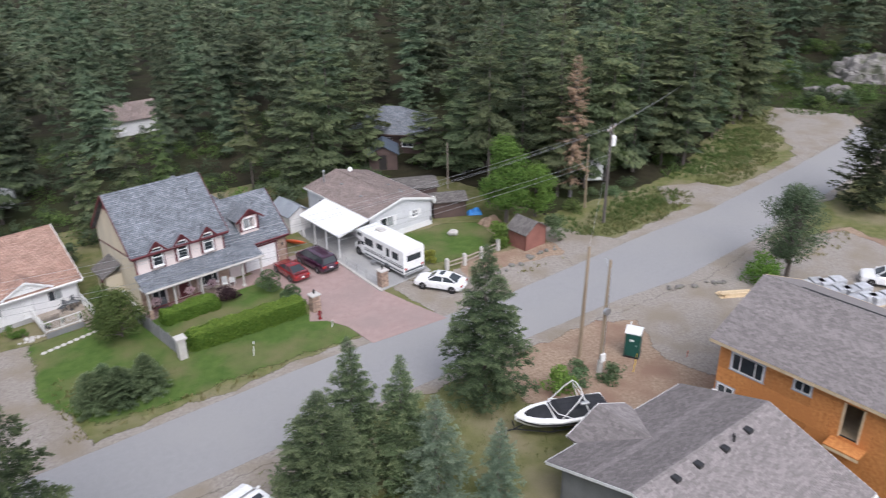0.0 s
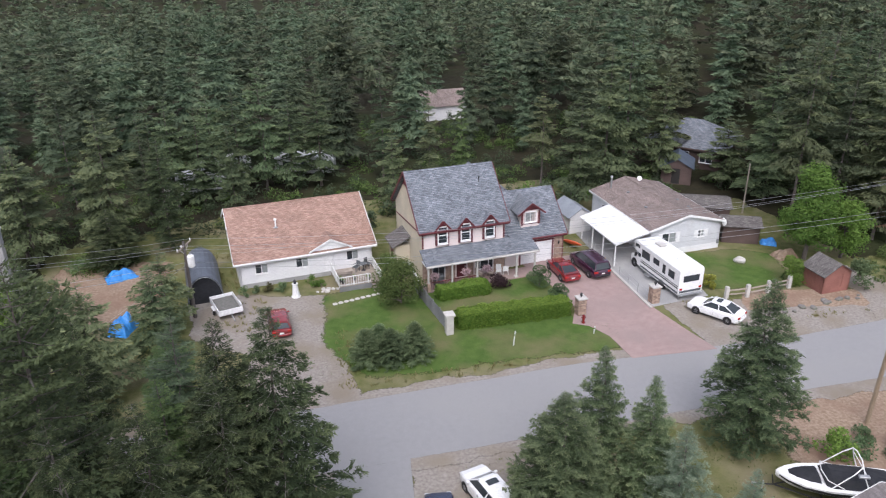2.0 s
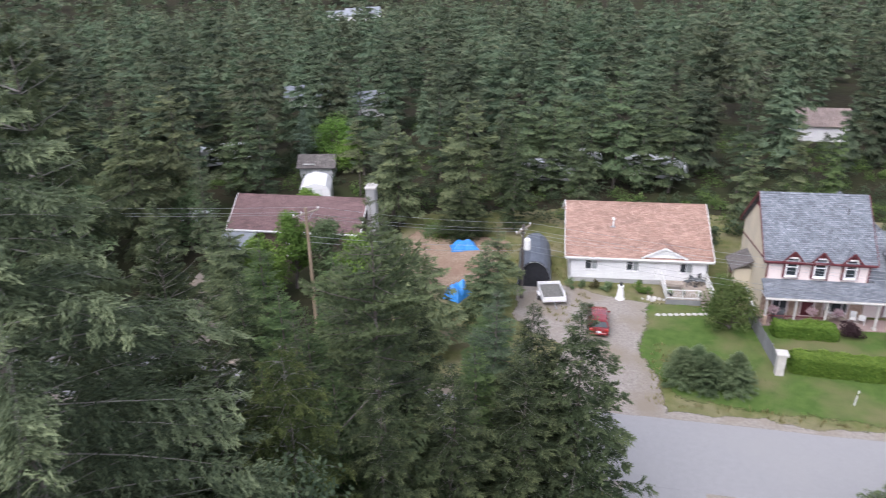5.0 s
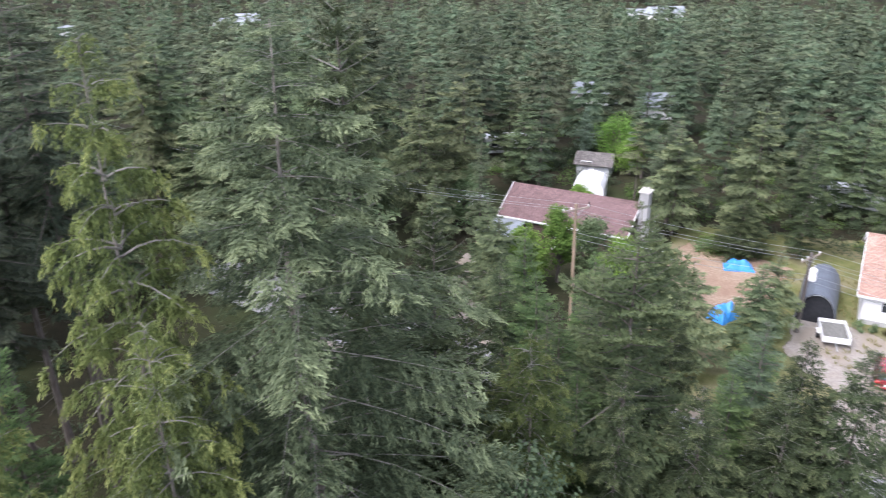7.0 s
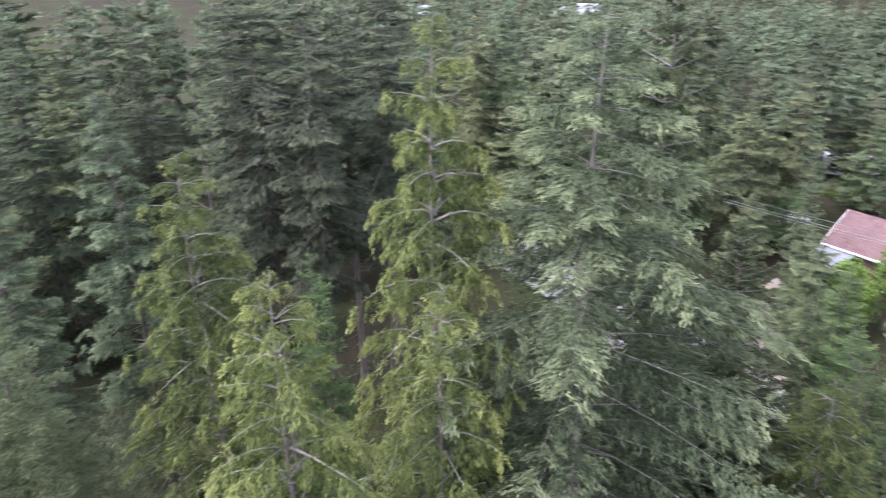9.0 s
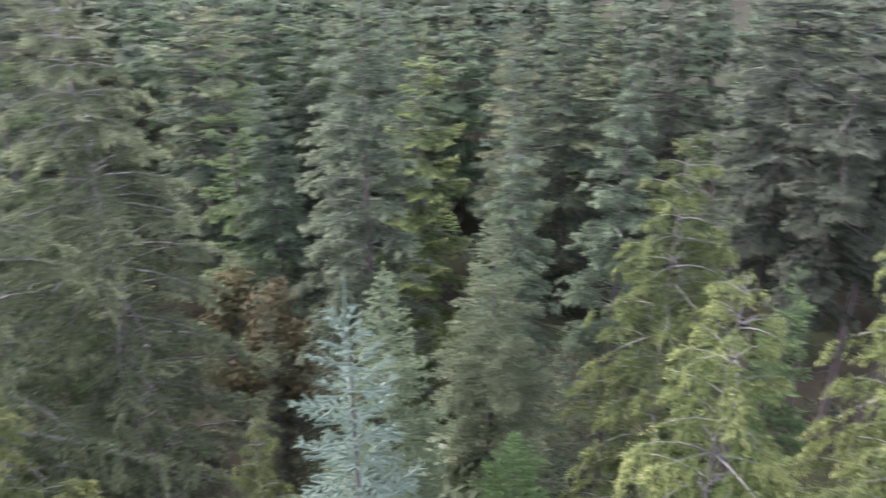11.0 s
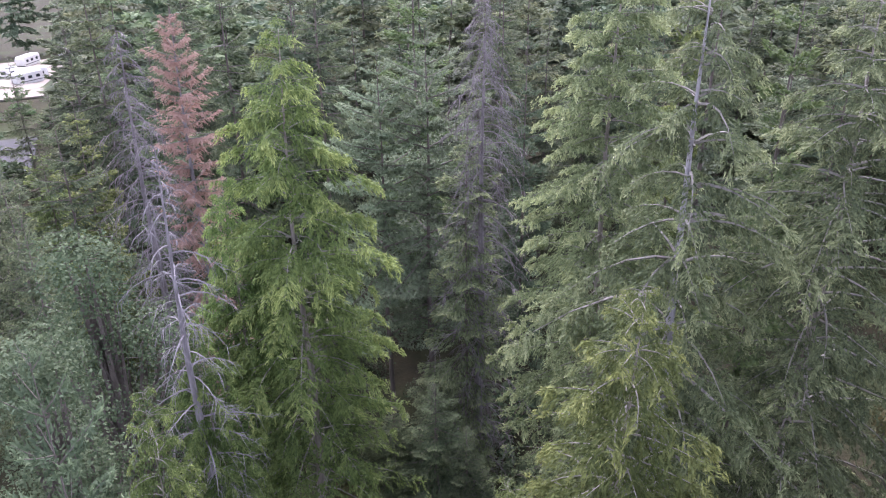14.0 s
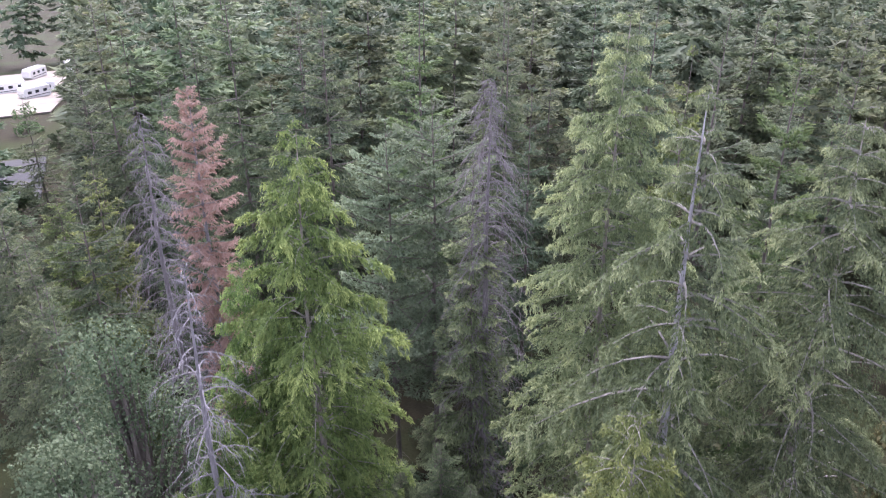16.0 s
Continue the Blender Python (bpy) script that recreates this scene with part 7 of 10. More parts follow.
def car(kind, m, paint, label, sunroof=False, spoiler=False):
    """A car with its nose along +x: body, glass, roof, wheels, lamps, bumpers, mirrors."""
    L, W, H, zb, zt, gr, gf, rr, rf = CARS[kind]
    e = thing("car", m, label, "car", "parked cars")
    hw = W / 2
    st = [(-0.5, 0.40, 0.74 * zt, 0.80), (-0.485, 0.28, 0.92 * zt, 0.90), (-0.44, 0.23, zt, 0.96), (-0.30, 0.2, zt, 1.0), (0.0, 0.2, (zb + zt) / 2, 1.0),
          (0.25, 0.2, zb, 1.0), (0.38, 0.22, zb * 0.95, 0.97), (0.46, 0.25, zb * 0.84, 0.90), (0.492, 0.30, zb * 0.72, 0.80), (0.5, 0.36, zb * 0.62, 0.72)]
    rings = []
    for fx, zl, zu, k in st:
        w, x = hw * k, fx * L
        rings.append([(x, -w * 0.86, zl), (x, w * 0.86, zl), (x, w * 0.99, zl + 0.18 * (zu - zl)), (x, w, zl + 0.55 * (zu - zl)), (x, w * 0.97, zl + 0.86 * (zu - zl)), (x, w * 0.88, zu),
                      (x, 0, zu + 0.02), (x, -w * 0.88, zu), (x, -w * 0.97, zl + 0.86 * (zu - zl)), (x, -w, zl + 0.55 * (zu - zl)), (x, -w * 0.99, zl + 0.18 * (zu - zl))])
    part("body", Geo().loft(rings), paint, e, smooth=False)
    # glasshouse
    zr0, zf0 = zt - 0.015, zb - 0.01
    bot = [(gr * L, -hw * 0.84, zr0), (gf * L, -hw * 0.84, zf0), (gf * L, hw * 0.84, zf0), (gr * L, hw * 0.84, zr0)]
    tp = [(rr * L, -hw * 0.64, H - 0.05), (rf * L, -hw * 0.64, H - 0.05), (rf * L, hw * 0.64, H - 0.05), (rr * L, hw * 0.64, H - 0.05)]
    part("glasshouse", Geo().loft([bot, tp]), M_GLASS, e, "dark tinted glass")
    rg = [[(x, -w, z0), (x, -w * 0.5, z0 + c), (x, w * 0.5, z0 + c), (x, w, z0)] for x, w, z0, c in
          ((rr * L - 0.08, hw * 0.60, H - 0.08, 0.03), (rr * L + 0.1, hw * 0.68, H - 0.045, 0.05), ((rr + rf) / 2 * L, hw * 0.70, H - 0.03, 0.055),
           (rf * L - 0.1, hw * 0.68, H - 0.045, 0.05), (rf * L + 0.08, hw * 0.60, H - 0.08, 0.03))]
    part("roof", Geo().loft([r + [(p[0], p[1], p[2] - 0.04) for p in r[::-1]] for r in rg]), paint, e)
    for s in (-1, 1):
        for a, b in ((0, 0), (1, 1)):
            i = a if s < 0 else 3 - a
            part("pillar", Geo().tube([bot[i], tp[i]], 0.045, 6), paint, e)
        mid = 0.5 if kind == "minivan" else 0.45
        pb = Vector(bot[0]).lerp(Vector(bot[1]), mid)
        pt = Vector(tp[0]).lerp(Vector(tp[1]), mid)
        part("pillar", Geo().tube([(pb.x, pb.y * -s, pb.z), (pt.x, pt.y * -s, pt.z)], 0.04, 6), paint if kind != "minivan" else M_BLACK, e)
        part("headlight", Geo().box(0.455 * L, s * hw * 0.52, zb * 0.62, 0.49 * L, s * hw * 0.86, zb * 0.78, 0.03), M_LAMP, e)
        part("tail_light", Geo().box(-0.502 * L, s * hw * 0.50, zt * 0.68, -0.47 * L, s * hw * 0.90, zt * 0.86, 0.03), M_TAIL, e)
        part("mirror", Geo().box(gf * L - 0.32, s * (hw * 0.9), zb + 0.02, gf * L - 0.18, s * (hw + 0.14), zb + 0.16, 0.03), paint, e)
        part("sill_trim", Geo().box(-0.24 * L, s * (hw * 0.96), 0.2, 0.24 * L, s * (hw * 1.005), 0.27, 0.01), M_BLACK, e)
        part("door_seam", Geo().box(-0.02 * L, s * hw * 0.965, 0.36, -0.02 * L + 0.012, s * hw * 1.004, zb * 0.93), M_BLACK, e)
        for fx in (-0.30, 0.30):
            part("wheel_arch", Geo().tube([(fx * L, s * hw * 0.90, 0.33), (fx * L, s * hw * 1.006, 0.33)], 0.375, 16), M_BLACK, e)
            wheel(e, fx * L, s * (hw - 0.09), 0.33, 0.22)
    part("bumper", Geo().box(-0.512 * L, -hw * 0.78, 0.36, -0.485 * L, hw * 0.78, 0.52, 0.03), M_BLACK if kind == "minivan" else paint, e)
    part("grille", Geo().box(0.485 * L, -hw * 0.4, 0.42, 0.503 * L, hw * 0.4, 0.56, 0.02), M_BLACK, e)
    part("number_plate", Geo().box(-0.512 * L, -0.16, zt * 0.58, -0.503 * L, 0.16, zt * 0.58 + 0.13, 0.005), M_TRIM, e)
    if sunroof:
        part("sunroof", Geo().box(-0.10 * L, -0.36, H + 0.02, 0.0, 0.36, H + 0.032, 0.005), M_GLASS, e)
    if spoiler:
        part("spoiler", Geo().box(-0.49 * L, -hw * 0.8, zt + 0.16, -0.44 * L, hw * 0.8, zt + 0.20, 0.015), paint, e)
        for s in (-1, 1):
            part("spoiler_leg", Geo().box(-0.475 * L, s * hw * 0.6, zt - 0.02, -0.455 * L, s * hw * 0.6 + 0.05, zt + 0.17, 0.01), paint, e)
    return e


car("sedan", pose(33.6, 50.3, 0.05, 0, 0, 126), M_CARWHITE, "clean white sedan with sunroof parked beside the road", sunroof=True)
car("coupe", pose(23.75, 60.5, 0.07, 0, 0, 95), M_CARRED, "red two-door coupe with rear spoiler on the driveway", spoiler=True)
car("minivan", pose(26.55, 60.9, 0.07, 0, 0, 98), M_CARPLUM, "dark plum minivan parked on the paved driveway")
car("crossover", pose(9.4, 33.2, 0.03, 0, 0, 106), M_CARWHITE, "white car with black sunroof parked nose to the road", sunroof=True)
car("sedan", pose(6.2, 31.6, 0.03, 0, 0, 84), M_CARNAVY, "navy blue sedan on the roadside gravel")
car("crossover", pose(66.0, 27.4, 0.04, 0, 0, 122), M_CARWHITE, "white crossover parked behind the wrapped pavers", sunroof=True)
car("hatchback", pose(-2.4, 56.2, 0.05, 0, 0, 96), M_CARRED, "red hatchback on the gravel driveway")
car("sedan", pose(-37.6, 59.6, 0.02, 0, 0, 75), M_CARGREY, "dark grey sedan under the carport roof")


def motorhome():
    """A class C motorhome, its nose along +x."""
    e = thing("motorhome", pose(32.35, 57.5, 0.06, 0, 0, 97), "large white motorhome with cab-over bunk, dark windows and grey stripes", "motorhome")
    b = Geo().loft([[(x, -1.2, zl), (x, 1.2, zl), (x, 1.22, zl + 0.1), (x, 1.22, zt - 0.15), (x, 1.08, zt), (x, 0, zt + 0.04), (x, -1.08, zt), (x, -1.22, zt - 0.15), (x, -1.22, zl + 0.1)]
                    for x, zl, zt in ((-4.1, 0.62, 2.86), (-4.02, 0.5, 2.98), (1.85, 0.5, 3.02), (1.95, 0.55, 3.02))])
    part("body", b, M_GEL, e)
    part("cab_over", Geo().loft([[(x, -w, zl), (x, w, zl), (x, w, zt - 0.1), (x, w * 0.88, zt), (x, -w * 0.88, zt), (x, -w, zt - 0.1)]
                                 for x, w, zl, zt in ((1.9, 1.2, 1.85, 3.0), (2.9, 1.18, 1.9, 2.95), (3.35, 1.08, 2.1, 2.75), (3.5, 0.95, 2.25, 2.55))]), M_GEL, e)
    part("cab", Geo().loft([[(x, -w, 0.42), (x, w, 0.42), (x, w, zt - 0.15), (x, w * 0.86, zt), (x, -w * 0.86, zt), (x, -w, zt - 0.15)]
                            for x, w, zt in ((1.95, 0.98, 1.85), (2.7, 0.98, 1.8), (3.05, 0.97, 1.3), (3.95, 0.92, 1.12), (4.1, 0.82, 0.95))]), M_GEL, e)
    part("windscreen", Geo().loft([[(2.72, -0.8, 1.82), (2.72, 0.8, 1.82), (3.08, 0.86, 1.30), (3.08, -0.86, 1.30)], [(2.76, -0.8, 1.83), (2.76, 0.8, 1.83), (3.12, 0.86, 1.31), (3.12, -0.86, 1.31)]]), M_GLASS, e)
    for s in (-1, 1):
        for xa, xb, za, zb in ((-3.3, -2.5, 1.75, 2.35), (-1.95, -1.6, 1.65, 2.4), (-0.95, -0.1, 1.95, 2.4), (0.55, 1.75, 1.75, 2.4)):
            f = part("window", Geo().box(xa - 0.05, s * 1.215, za - 0.05, xb + 0.05, s * 1.235, zb + 0.05, 0.005), M_BLACK, e)
            part("pane", Geo().box(xa, s * 1.232, za, xb, s * 1.242, zb), M_GLASS, f)
        part("bunk_window", Geo().box(2.25, s * 1.185, 2.3, 3.0, s * 1.205, 2.62, 0.01), M_GLASS, e)
        part("cab_window", Geo().box(2.15, s * 0.975, 1.3, 2.75, s * 0.99, 1.68, 0.01), M_GLASS, e)
        for i, (za, zb, mt) in enumerate(((1.28, 1.36, M_CARGREY), (1.08, 1.20, M_BLACK), (0.62, 0.80, M_CARGREY))):
            part("stripe", Geo().box(-4.0, s * 1.218, za, 1.9, s * 1.2245 + 0.001 * i, zb), mt, e)
        part("mirror", Geo().box(2.9, s * 1.0, 1.25, 3.0, s * 1.25, 1.6, 0.02), M_BLACK, e)
        for x in (-1.6, 3.25):
            part("wheel_arch", Geo().tube([(x, s * 1.0, 0.42), (x, s * (1.225 if x < 0 else 0.985), 0.42)], 0.46, 16), M_BLACK, e)
            wheel(e, x, s * (1.1 if x < 0 else 0.88), 0.4, 0.24)
        part("tail_light", Geo().box(-4.13, s * 0.85, 0.95, -4.07, s * 1.1, 1.15, 0.01), M_TAIL, e)
        part("headlight", Geo().box(4.0, s * 0.5, 0.75, 4.11, s * 0.75, 0.92, 0.02), M_LAMP, e)
    w = part("rear_window", Geo().box(-4.125, -0.8, 1.7, -4.095, 0.8, 2.3, 0.01), M_BLACK, e)
    part("pane", Geo().box(-4.135, -0.73, 1.76, -4.12, 0.73, 2.24), M_GLASS, w)
    part("bumper", Geo().box(-4.35, -1.15, 0.45, -4.12, 1.15, 0.62, 0.03), M_STEEL, e)
    part("rear_panel", Geo().box(-4.125, -1.1, 0.7, -4.108, 1.1, 0.9), M_CARGREY, e)
    part("number_plate", Geo().box(-4.14, 0.3, 1.25, -4.127, 0.6, 1.38), M_TRIM, e)
    part("air_conditioner", Geo().box(0.4, -0.42, 3.03, 1.35, 0.32, 3.24, 0.06), M_CAP, e)
    part("roof_vent", Geo().box(-2.3, -0.25, 3.02, -1.8, 0.25, 3.12, 0.03), M_GEL, e)
    part("door_step", Geo().box(0.0, 1.23, 0.42, 0.7, 1.55, 0.47, 0.01), M_STEEL, e)
    for x in (-3.9, 1.7):
        for s in (-1, 1):
            part("leveling_jack", Geo().tube([(x, s * 0.95, 0.0), (x, s * 0.95, 0.52)], 0.05, 6), M_STEEL, e)


motorhome()


def boat():
    """An open sports boat on its trailer, bow along +x: hull, deck, fitted cover, tower."""
    b = thing("motorboat", pose(29.0, 29.3, 0.0, 0, 0, 160), "white sports motorboat with black fitted cover and wakeboard tower", "boat")
    hull = [(-3.1, 1.15, 0.62, 1.42), (-1.5, 1.22, 0.56, 1.42), (0.5, 1.20, 0.56, 1.44), (1.9, 0.95, 0.66, 1.50), (2.7, 0.55, 0.86, 1.55), (3.15, 0.18, 1.12, 1.58), (3.3, 0.03, 1.3, 1.58)]
    part("hull", Geo().loft([[(x, 0, zl), (x, w * 0.72, zl + 0.28 * (zu - zl)), (x, w, zl + 0.6 * (zu - zl)), (x, w, zu), (x, -w, zu), (x, -w, zl + 0.6 * (zu - zl)), (x, -w * 0.72, zl + 0.28 * (zu - zl))]
                             for x, w, zl, zu in hull]), M_GEL, b)
    for s in (-1, 1):
        rg = [[(x, s * (w + 0.012), zl + 0.62 * (zu - zl)), (x, s * (w + 0.022), zl + 0.64 * (zu - zl)), (x, s * (w + 0.02), zl + 0.78 * (zu - zl)), (x, s * (w + 0.008), zl + 0.8 * (zu - zl))] for x, w, zl, zu in hull[:-1]]
        part("hull_stripe", Geo().loft(rg), M_BLACK, b)
    part("gunwale", Geo().loft([[(x, -w - 0.03, zu - 0.04), (x, w + 0.03, zu - 0.04), (x, w * 0.93, zu + 0.06), (x, -w * 0.93, zu + 0.06)] for x, w, zl, zu in hull]), M_GEL, b)
    def cover(xs):
        return Geo().loft([[(x, -w, 1.50), (x, -w * 0.6, 1.50 + c), (x, 0, 1.50 + c * 1.25), (x, w * 0.6, 1.50 + c), (x, w, 1.50)] for x, w, c in xs])
    part("cover", cover([(-3.0, 0.95, 0.10), (-2.0, 1.08, 0.22), (-0.6, 1.10, 0.34), (0.4, 1.06, 0.40), (0.75, 0.9, 0.22)]), M_COVER, b, "black canvas cockpit cover")
    part("bow_cover", cover([(0.95, 0.82, 0.12), (1.5, 0.78, 0.15), (2.2, 0.56, 0.14), (2.62, 0.28, 0.10)]), M_COVER, b, "black canvas bow cover")
    part("windscreen_frame", Geo().tube([(-0.2, -1.05, 1.5), (0.7, -0.85, 1.86), (0.85, 0, 1.92), (0.7, 0.85, 1.86), (-0.2, 1.05, 1.5)], 0.03, 6), M_GEL, b)
    for s in (-1, 1):
        part("tower_leg", Geo().tube([(0.55, s * 1.1, 1.5), (-0.5, s * 1.02, 2.55), (-0.95, s * 0.85, 3.0)], 0.035, 8), M_GEL, b)
        part("tower_leg", Geo().tube([(-1.5, s * 1.1, 1.5), (-1.15, s * 1.0, 2.3), (-0.95, s * 0.85, 3.0)], 0.035, 8), M_GEL, b)
    part("tower_hoop", Geo().tube([(-0.95, -0.85, 3.0), (-1.0, -0.4, 3.12), (-1.0, 0.4, 3.12), (-0.95, 0.85, 3.0)], 0.035, 8), M_GEL, b)
    part("tower_brace", Geo().tube([(-1.1, -0.95, 2.6), (-1.15, 0.95, 2.6)], 0.025, 8), M_GEL, b)
    part("board_rack", Geo().box(-1.3, 0.95, 2.45, -0.7, 1.2, 2.6, 0.03), M_STEEL, b)
    t = thing("boat_trailer", pose(29.0, 29.3, 0.02, 0, 0, 160), "black steel boat trailer under the boat", "trailer")
    for s in (-1, 1):
        part("frame_rail", Geo().tube([(-3.0, s * 0.85, 0.5), (1.2, s * 0.85, 0.5), (3.2, s * 0.05, 0.55)], 0.05, 6), M_BLACK, t)
        part("bunk", Geo().box(-2.8, s * 0.5 - 0.07, 0.5, 0.8, s * 0.5 + 0.07, 0.60, 0.02), M_BLACK, t)
        part("fender", Geo().box(-1.8, s * 1.0, 0.72, -0.2, s * 1.25, 0.77, 0.02), M_BLACK, t)
        for x in (-1.4, -0.6):
            wheel(t, x, s * 1.12, 0.32, 0.2)
    for x in (-2.6, -1.0, 0.8):
        part("cross_member", Geo().box(x - 0.04, -0.85, 0.44, x + 0.04, 0.85, 0.52), M_BLACK, t)
    part("tongue", Geo().tube([(3.1, 0, 0.55), (4.3, 0, 0.5)], 0.05, 6), M_BLACK, t)
    part("coupler", Geo().box(4.2, -0.07, 0.46, 4.5, 0.07, 0.58, 0.02), M_STEEL, t)
    part("winch_post", Geo().tube([(3.3, 0, 0.55), (3.45, 0, 1.25)], 0.04, 6), M_BLACK, t)
    part("jack", Geo().tube([(3.9, 0.1, 0.05), (3.9, 0.1, 0.85)], 0.035, 6), M_STEEL, t)
    part("jack_wheel", Geo().tube([(3.9, 0.06, 0.1), (3.9, 0.14, 0.1)], 0.1, 10), M_RUBBER, t)


boat()


def utility_trailer():
    e = thing("utility_trailer", pose(-6.8, 60.0, 0.04, 0, 0, 108), "white open box trailer with a load of gravel", "trailer")
    part("bed", Geo().box(-1.5, -0.95, 0.48, 1.5, 0.95, 0.56, 0.01), M_VINYL, e)
    for s in (-1, 1):
        part("side_board", Geo().box(-1.55, s * 0.95, 0.48, 1.55, s * 1.02, 1.02, 0.015), M_VINYL, e)
        wheel(e, 0, s * 1.12, 0.3, 0.18)
        part("fender", Geo().box(-0.45, s * 1.03, 0.62, 0.45, s * 1.24, 0.66, 0.015), M_VINYL, e)
        part("end_board", Geo().box(s * 1.48, -0.95, 0.56, s * 1.55, 0.95, 1.0, 0.01), M_VINYL, e)
    g = Geo().loft([[(-1.45 * k, -0.92 * k, z), (1.45 * k, -0.92 * k, z), (1.45 * k, 0.92 * k, z), (-1.45 * k, 0.92 * k, z)] for k, z in ((1, 0.57), (0.99, 0.74), (0.7, 0.84), (0.2, 0.88))])
    part("load", g, M_SOILMAT, e, "dark gravel load")
    part("drawbar", Geo().tube([(-1.5, 0, 0.5), (-2.6, 0, 0.42)], 0.05, 6), M_STEEL, e)


utility_trailer()


# ---- poles and wires ----
def pole(x, y, h, mat, label, lean=(0, 0), arm=None, can=False, base_r=0.17):
    e = thing("utility_pole", pose(x, y, 0), label, "utility pole", "utility poles")
    tx, ty = lean
    part("mast", Geo().tube([(0, 0, -0.3), (tx * 0.5, ty * 0.5, h * 0.5), (tx, ty, h)], [base_r, base_r * 0.82, base_r * 0.65], 10), mat, e)
    if arm is not None:
        a = radians(arm)
        c, s = math.cos(a) * 1.2, math.sin(a) * 1.2
        top = Vector((tx, ty, h - 0.45))
        arm_ob = bar(e, "crossarm", top - Vector((c, s, 0)), top + Vector((c, s, 0)), 0.10, 0.12, M_WOOD)
        for k in (-0.95, -0.35, 0.95):
            q = top + Vector((c * k, s * k, 0.06))
            part("insulator", Geo().tube([q, q + Vector((0, 0, 0.08)), q + Vector((0, 0, 0.2))], [0.03, 0.06, 0.04], 8), M_TRIM, arm_ob)
        for sgn in (-1, 1):
            bar(e, "arm_brace", top + Vector((c * 0.6 * sgn, s * 0.6 * sgn, -0.05)), Vector((tx, ty, h - 1.15)), 0.03, 0.05, M_STEEL)
    if can:
        z = h - 2.3
        t = part("transformer", Geo().tube([(tx * 0.8 + 0.38, ty * 0.8, z), (tx * 0.8 + 0.38, ty * 0.8, z + 0.05), (tx * 0.8 + 0.38, ty * 0.8, z + 0.95), (tx * 0.8 + 0.38, ty * 0.8, z + 1.05)], [0.25, 0.29, 0.29, 0.2], 14), M_TRIM, e, "white cylindrical transformer")
        part("bushing", Geo().tube([(tx * 0.8 + 0.38, ty * 0.8, z + 1.0), (tx * 0.8 + 0.38, ty * 0.8, z + 1.3)], [0.05, 0.03], 8), M_CAP, t)
    return e


pole(35.8, 34.8, 9.1, M_POLE, "bare new wooden utility pole leaning slightly", (0.35, 0.1))
p2 = pole(35.5, 32.4, 9.0, M_POLE, "weathered wooden service pole with meter box", (0.45, 0.2), base_r=0.15)
part("bracket", Geo().tube([(0.1, 0.1, 8.7), (0.5, 0.6, 8.9), (0.7, 0.9, 8.75)], 0.03, 6), M_STEEL, p2)
part("drum", Geo().tube([(0.1, -0.05, 5.2), (0.1, -0.28, 5.2)], 0.28, 12), M_STEEL, p2)
part("conduit", Geo().tube([(0.05, -0.2, 0), (0.30, -0.02, 5.0), (0.42, 0.1, 8.4)], 0.04, 6), M_STEEL, p2)
part("meter_box", Geo().box(-0.2, -0.32, 1.1, 0.25, -0.15, 1.75, 0.02), M_TRIM, p2)
part("guard", Geo().tube([(0, 0, 0), (0.05, 0, 1.1)], 0.2, 10), M_CAP, p2)
pole(55.9, 52.2, 10.8, M_POLEDARK, "dark utility pole with crossarm and white transformer", (0.1, 0), 25, True)
pole(57.4, 56.6, 7.4, M_POLE, "short wooden pole in the long grass", base_r=0.13)
pole(48.5, 70.6, 5.8, M_WOOD, "thin grey pole behind the sheds", base_r=0.09)
pole(-24.7, 49.8, 11.0, M_POLE, "tall wooden utility pole with wooden crossarm", (0.0, -0.1), 60)
pole(-9.4, 59.6, 7.1, M_POLEDARK, "dark utility pole with crossarm and white transformer", (0, 0), 70, True)


def wire(a, b, sag, r=0.012):
    """A cable hanging between two points."""
    a, b = Vector(a), Vector(b)
    pts = []
    for i in range(15):
        t = i / 14
        p = a.lerp(b, t)
        p.z -= sag * 4 * t * (1 - t)
        pts.append(p)
    e = part("power_line", Geo().tube(pts, r, 4), M_STEEL)
    tagged(e, "thin grey overhead power cable between poles", "cable", "overhead cables")


for k in (-0.95, -0.35, 0.95):
    c60, c70, c25 = (0.5 * 1.2 * k, 0.87 * 1.2 * k), (0.34 * 1.2 * k, 0.94 * 1.2 * k), (0.9 * 1.2 * k, 0.42 * 1.2 * k)
    wire((-24.7 + c60[0], 49.7 + c60[1], 10.75), (-9.4 + c70[0], 59.6 + c70[1], 6.85), 0.3)
    wire((-9.4 + c70[0], 59.6 + c70[1], 6.85), (56.0 + c25[0], 52.2 + c25[1], 10.55), 1.6)
    wire((-24.7 + c60[0], 49.7 + c60[1], 10.75), (-95 + c60[0], 42 + c60[1], 11.5), 1.5)
    wire((56.0 + c25[0], 52.2 + c25[1], 10.55), (112 + c25[0], 76 + c25[1], 12.0), 1.2)
for dz in (0.0, 0.5):
    wire((-24.7, 49.8, 8.6 - dz), (-9.4, 59.6, 5.2 - dz), 0.3, 0.016)
    wire((-9.4, 59.6, 5.2 - dz), (55.95, 52.2, 7.6 - dz), 1.4, 0.016)
wire((-9.4, 59.6, 5.0), (-24, 45.5, 0.3), 0.0, 0.01)
wire((-9.4, 59.6, 6.2), (-0.5, 65.6, 3.2), 0.4, 0.01)
wire((36.2, 35.0, 8.9), (55.9, 52.2, 8.6), 0.5, 0.012)


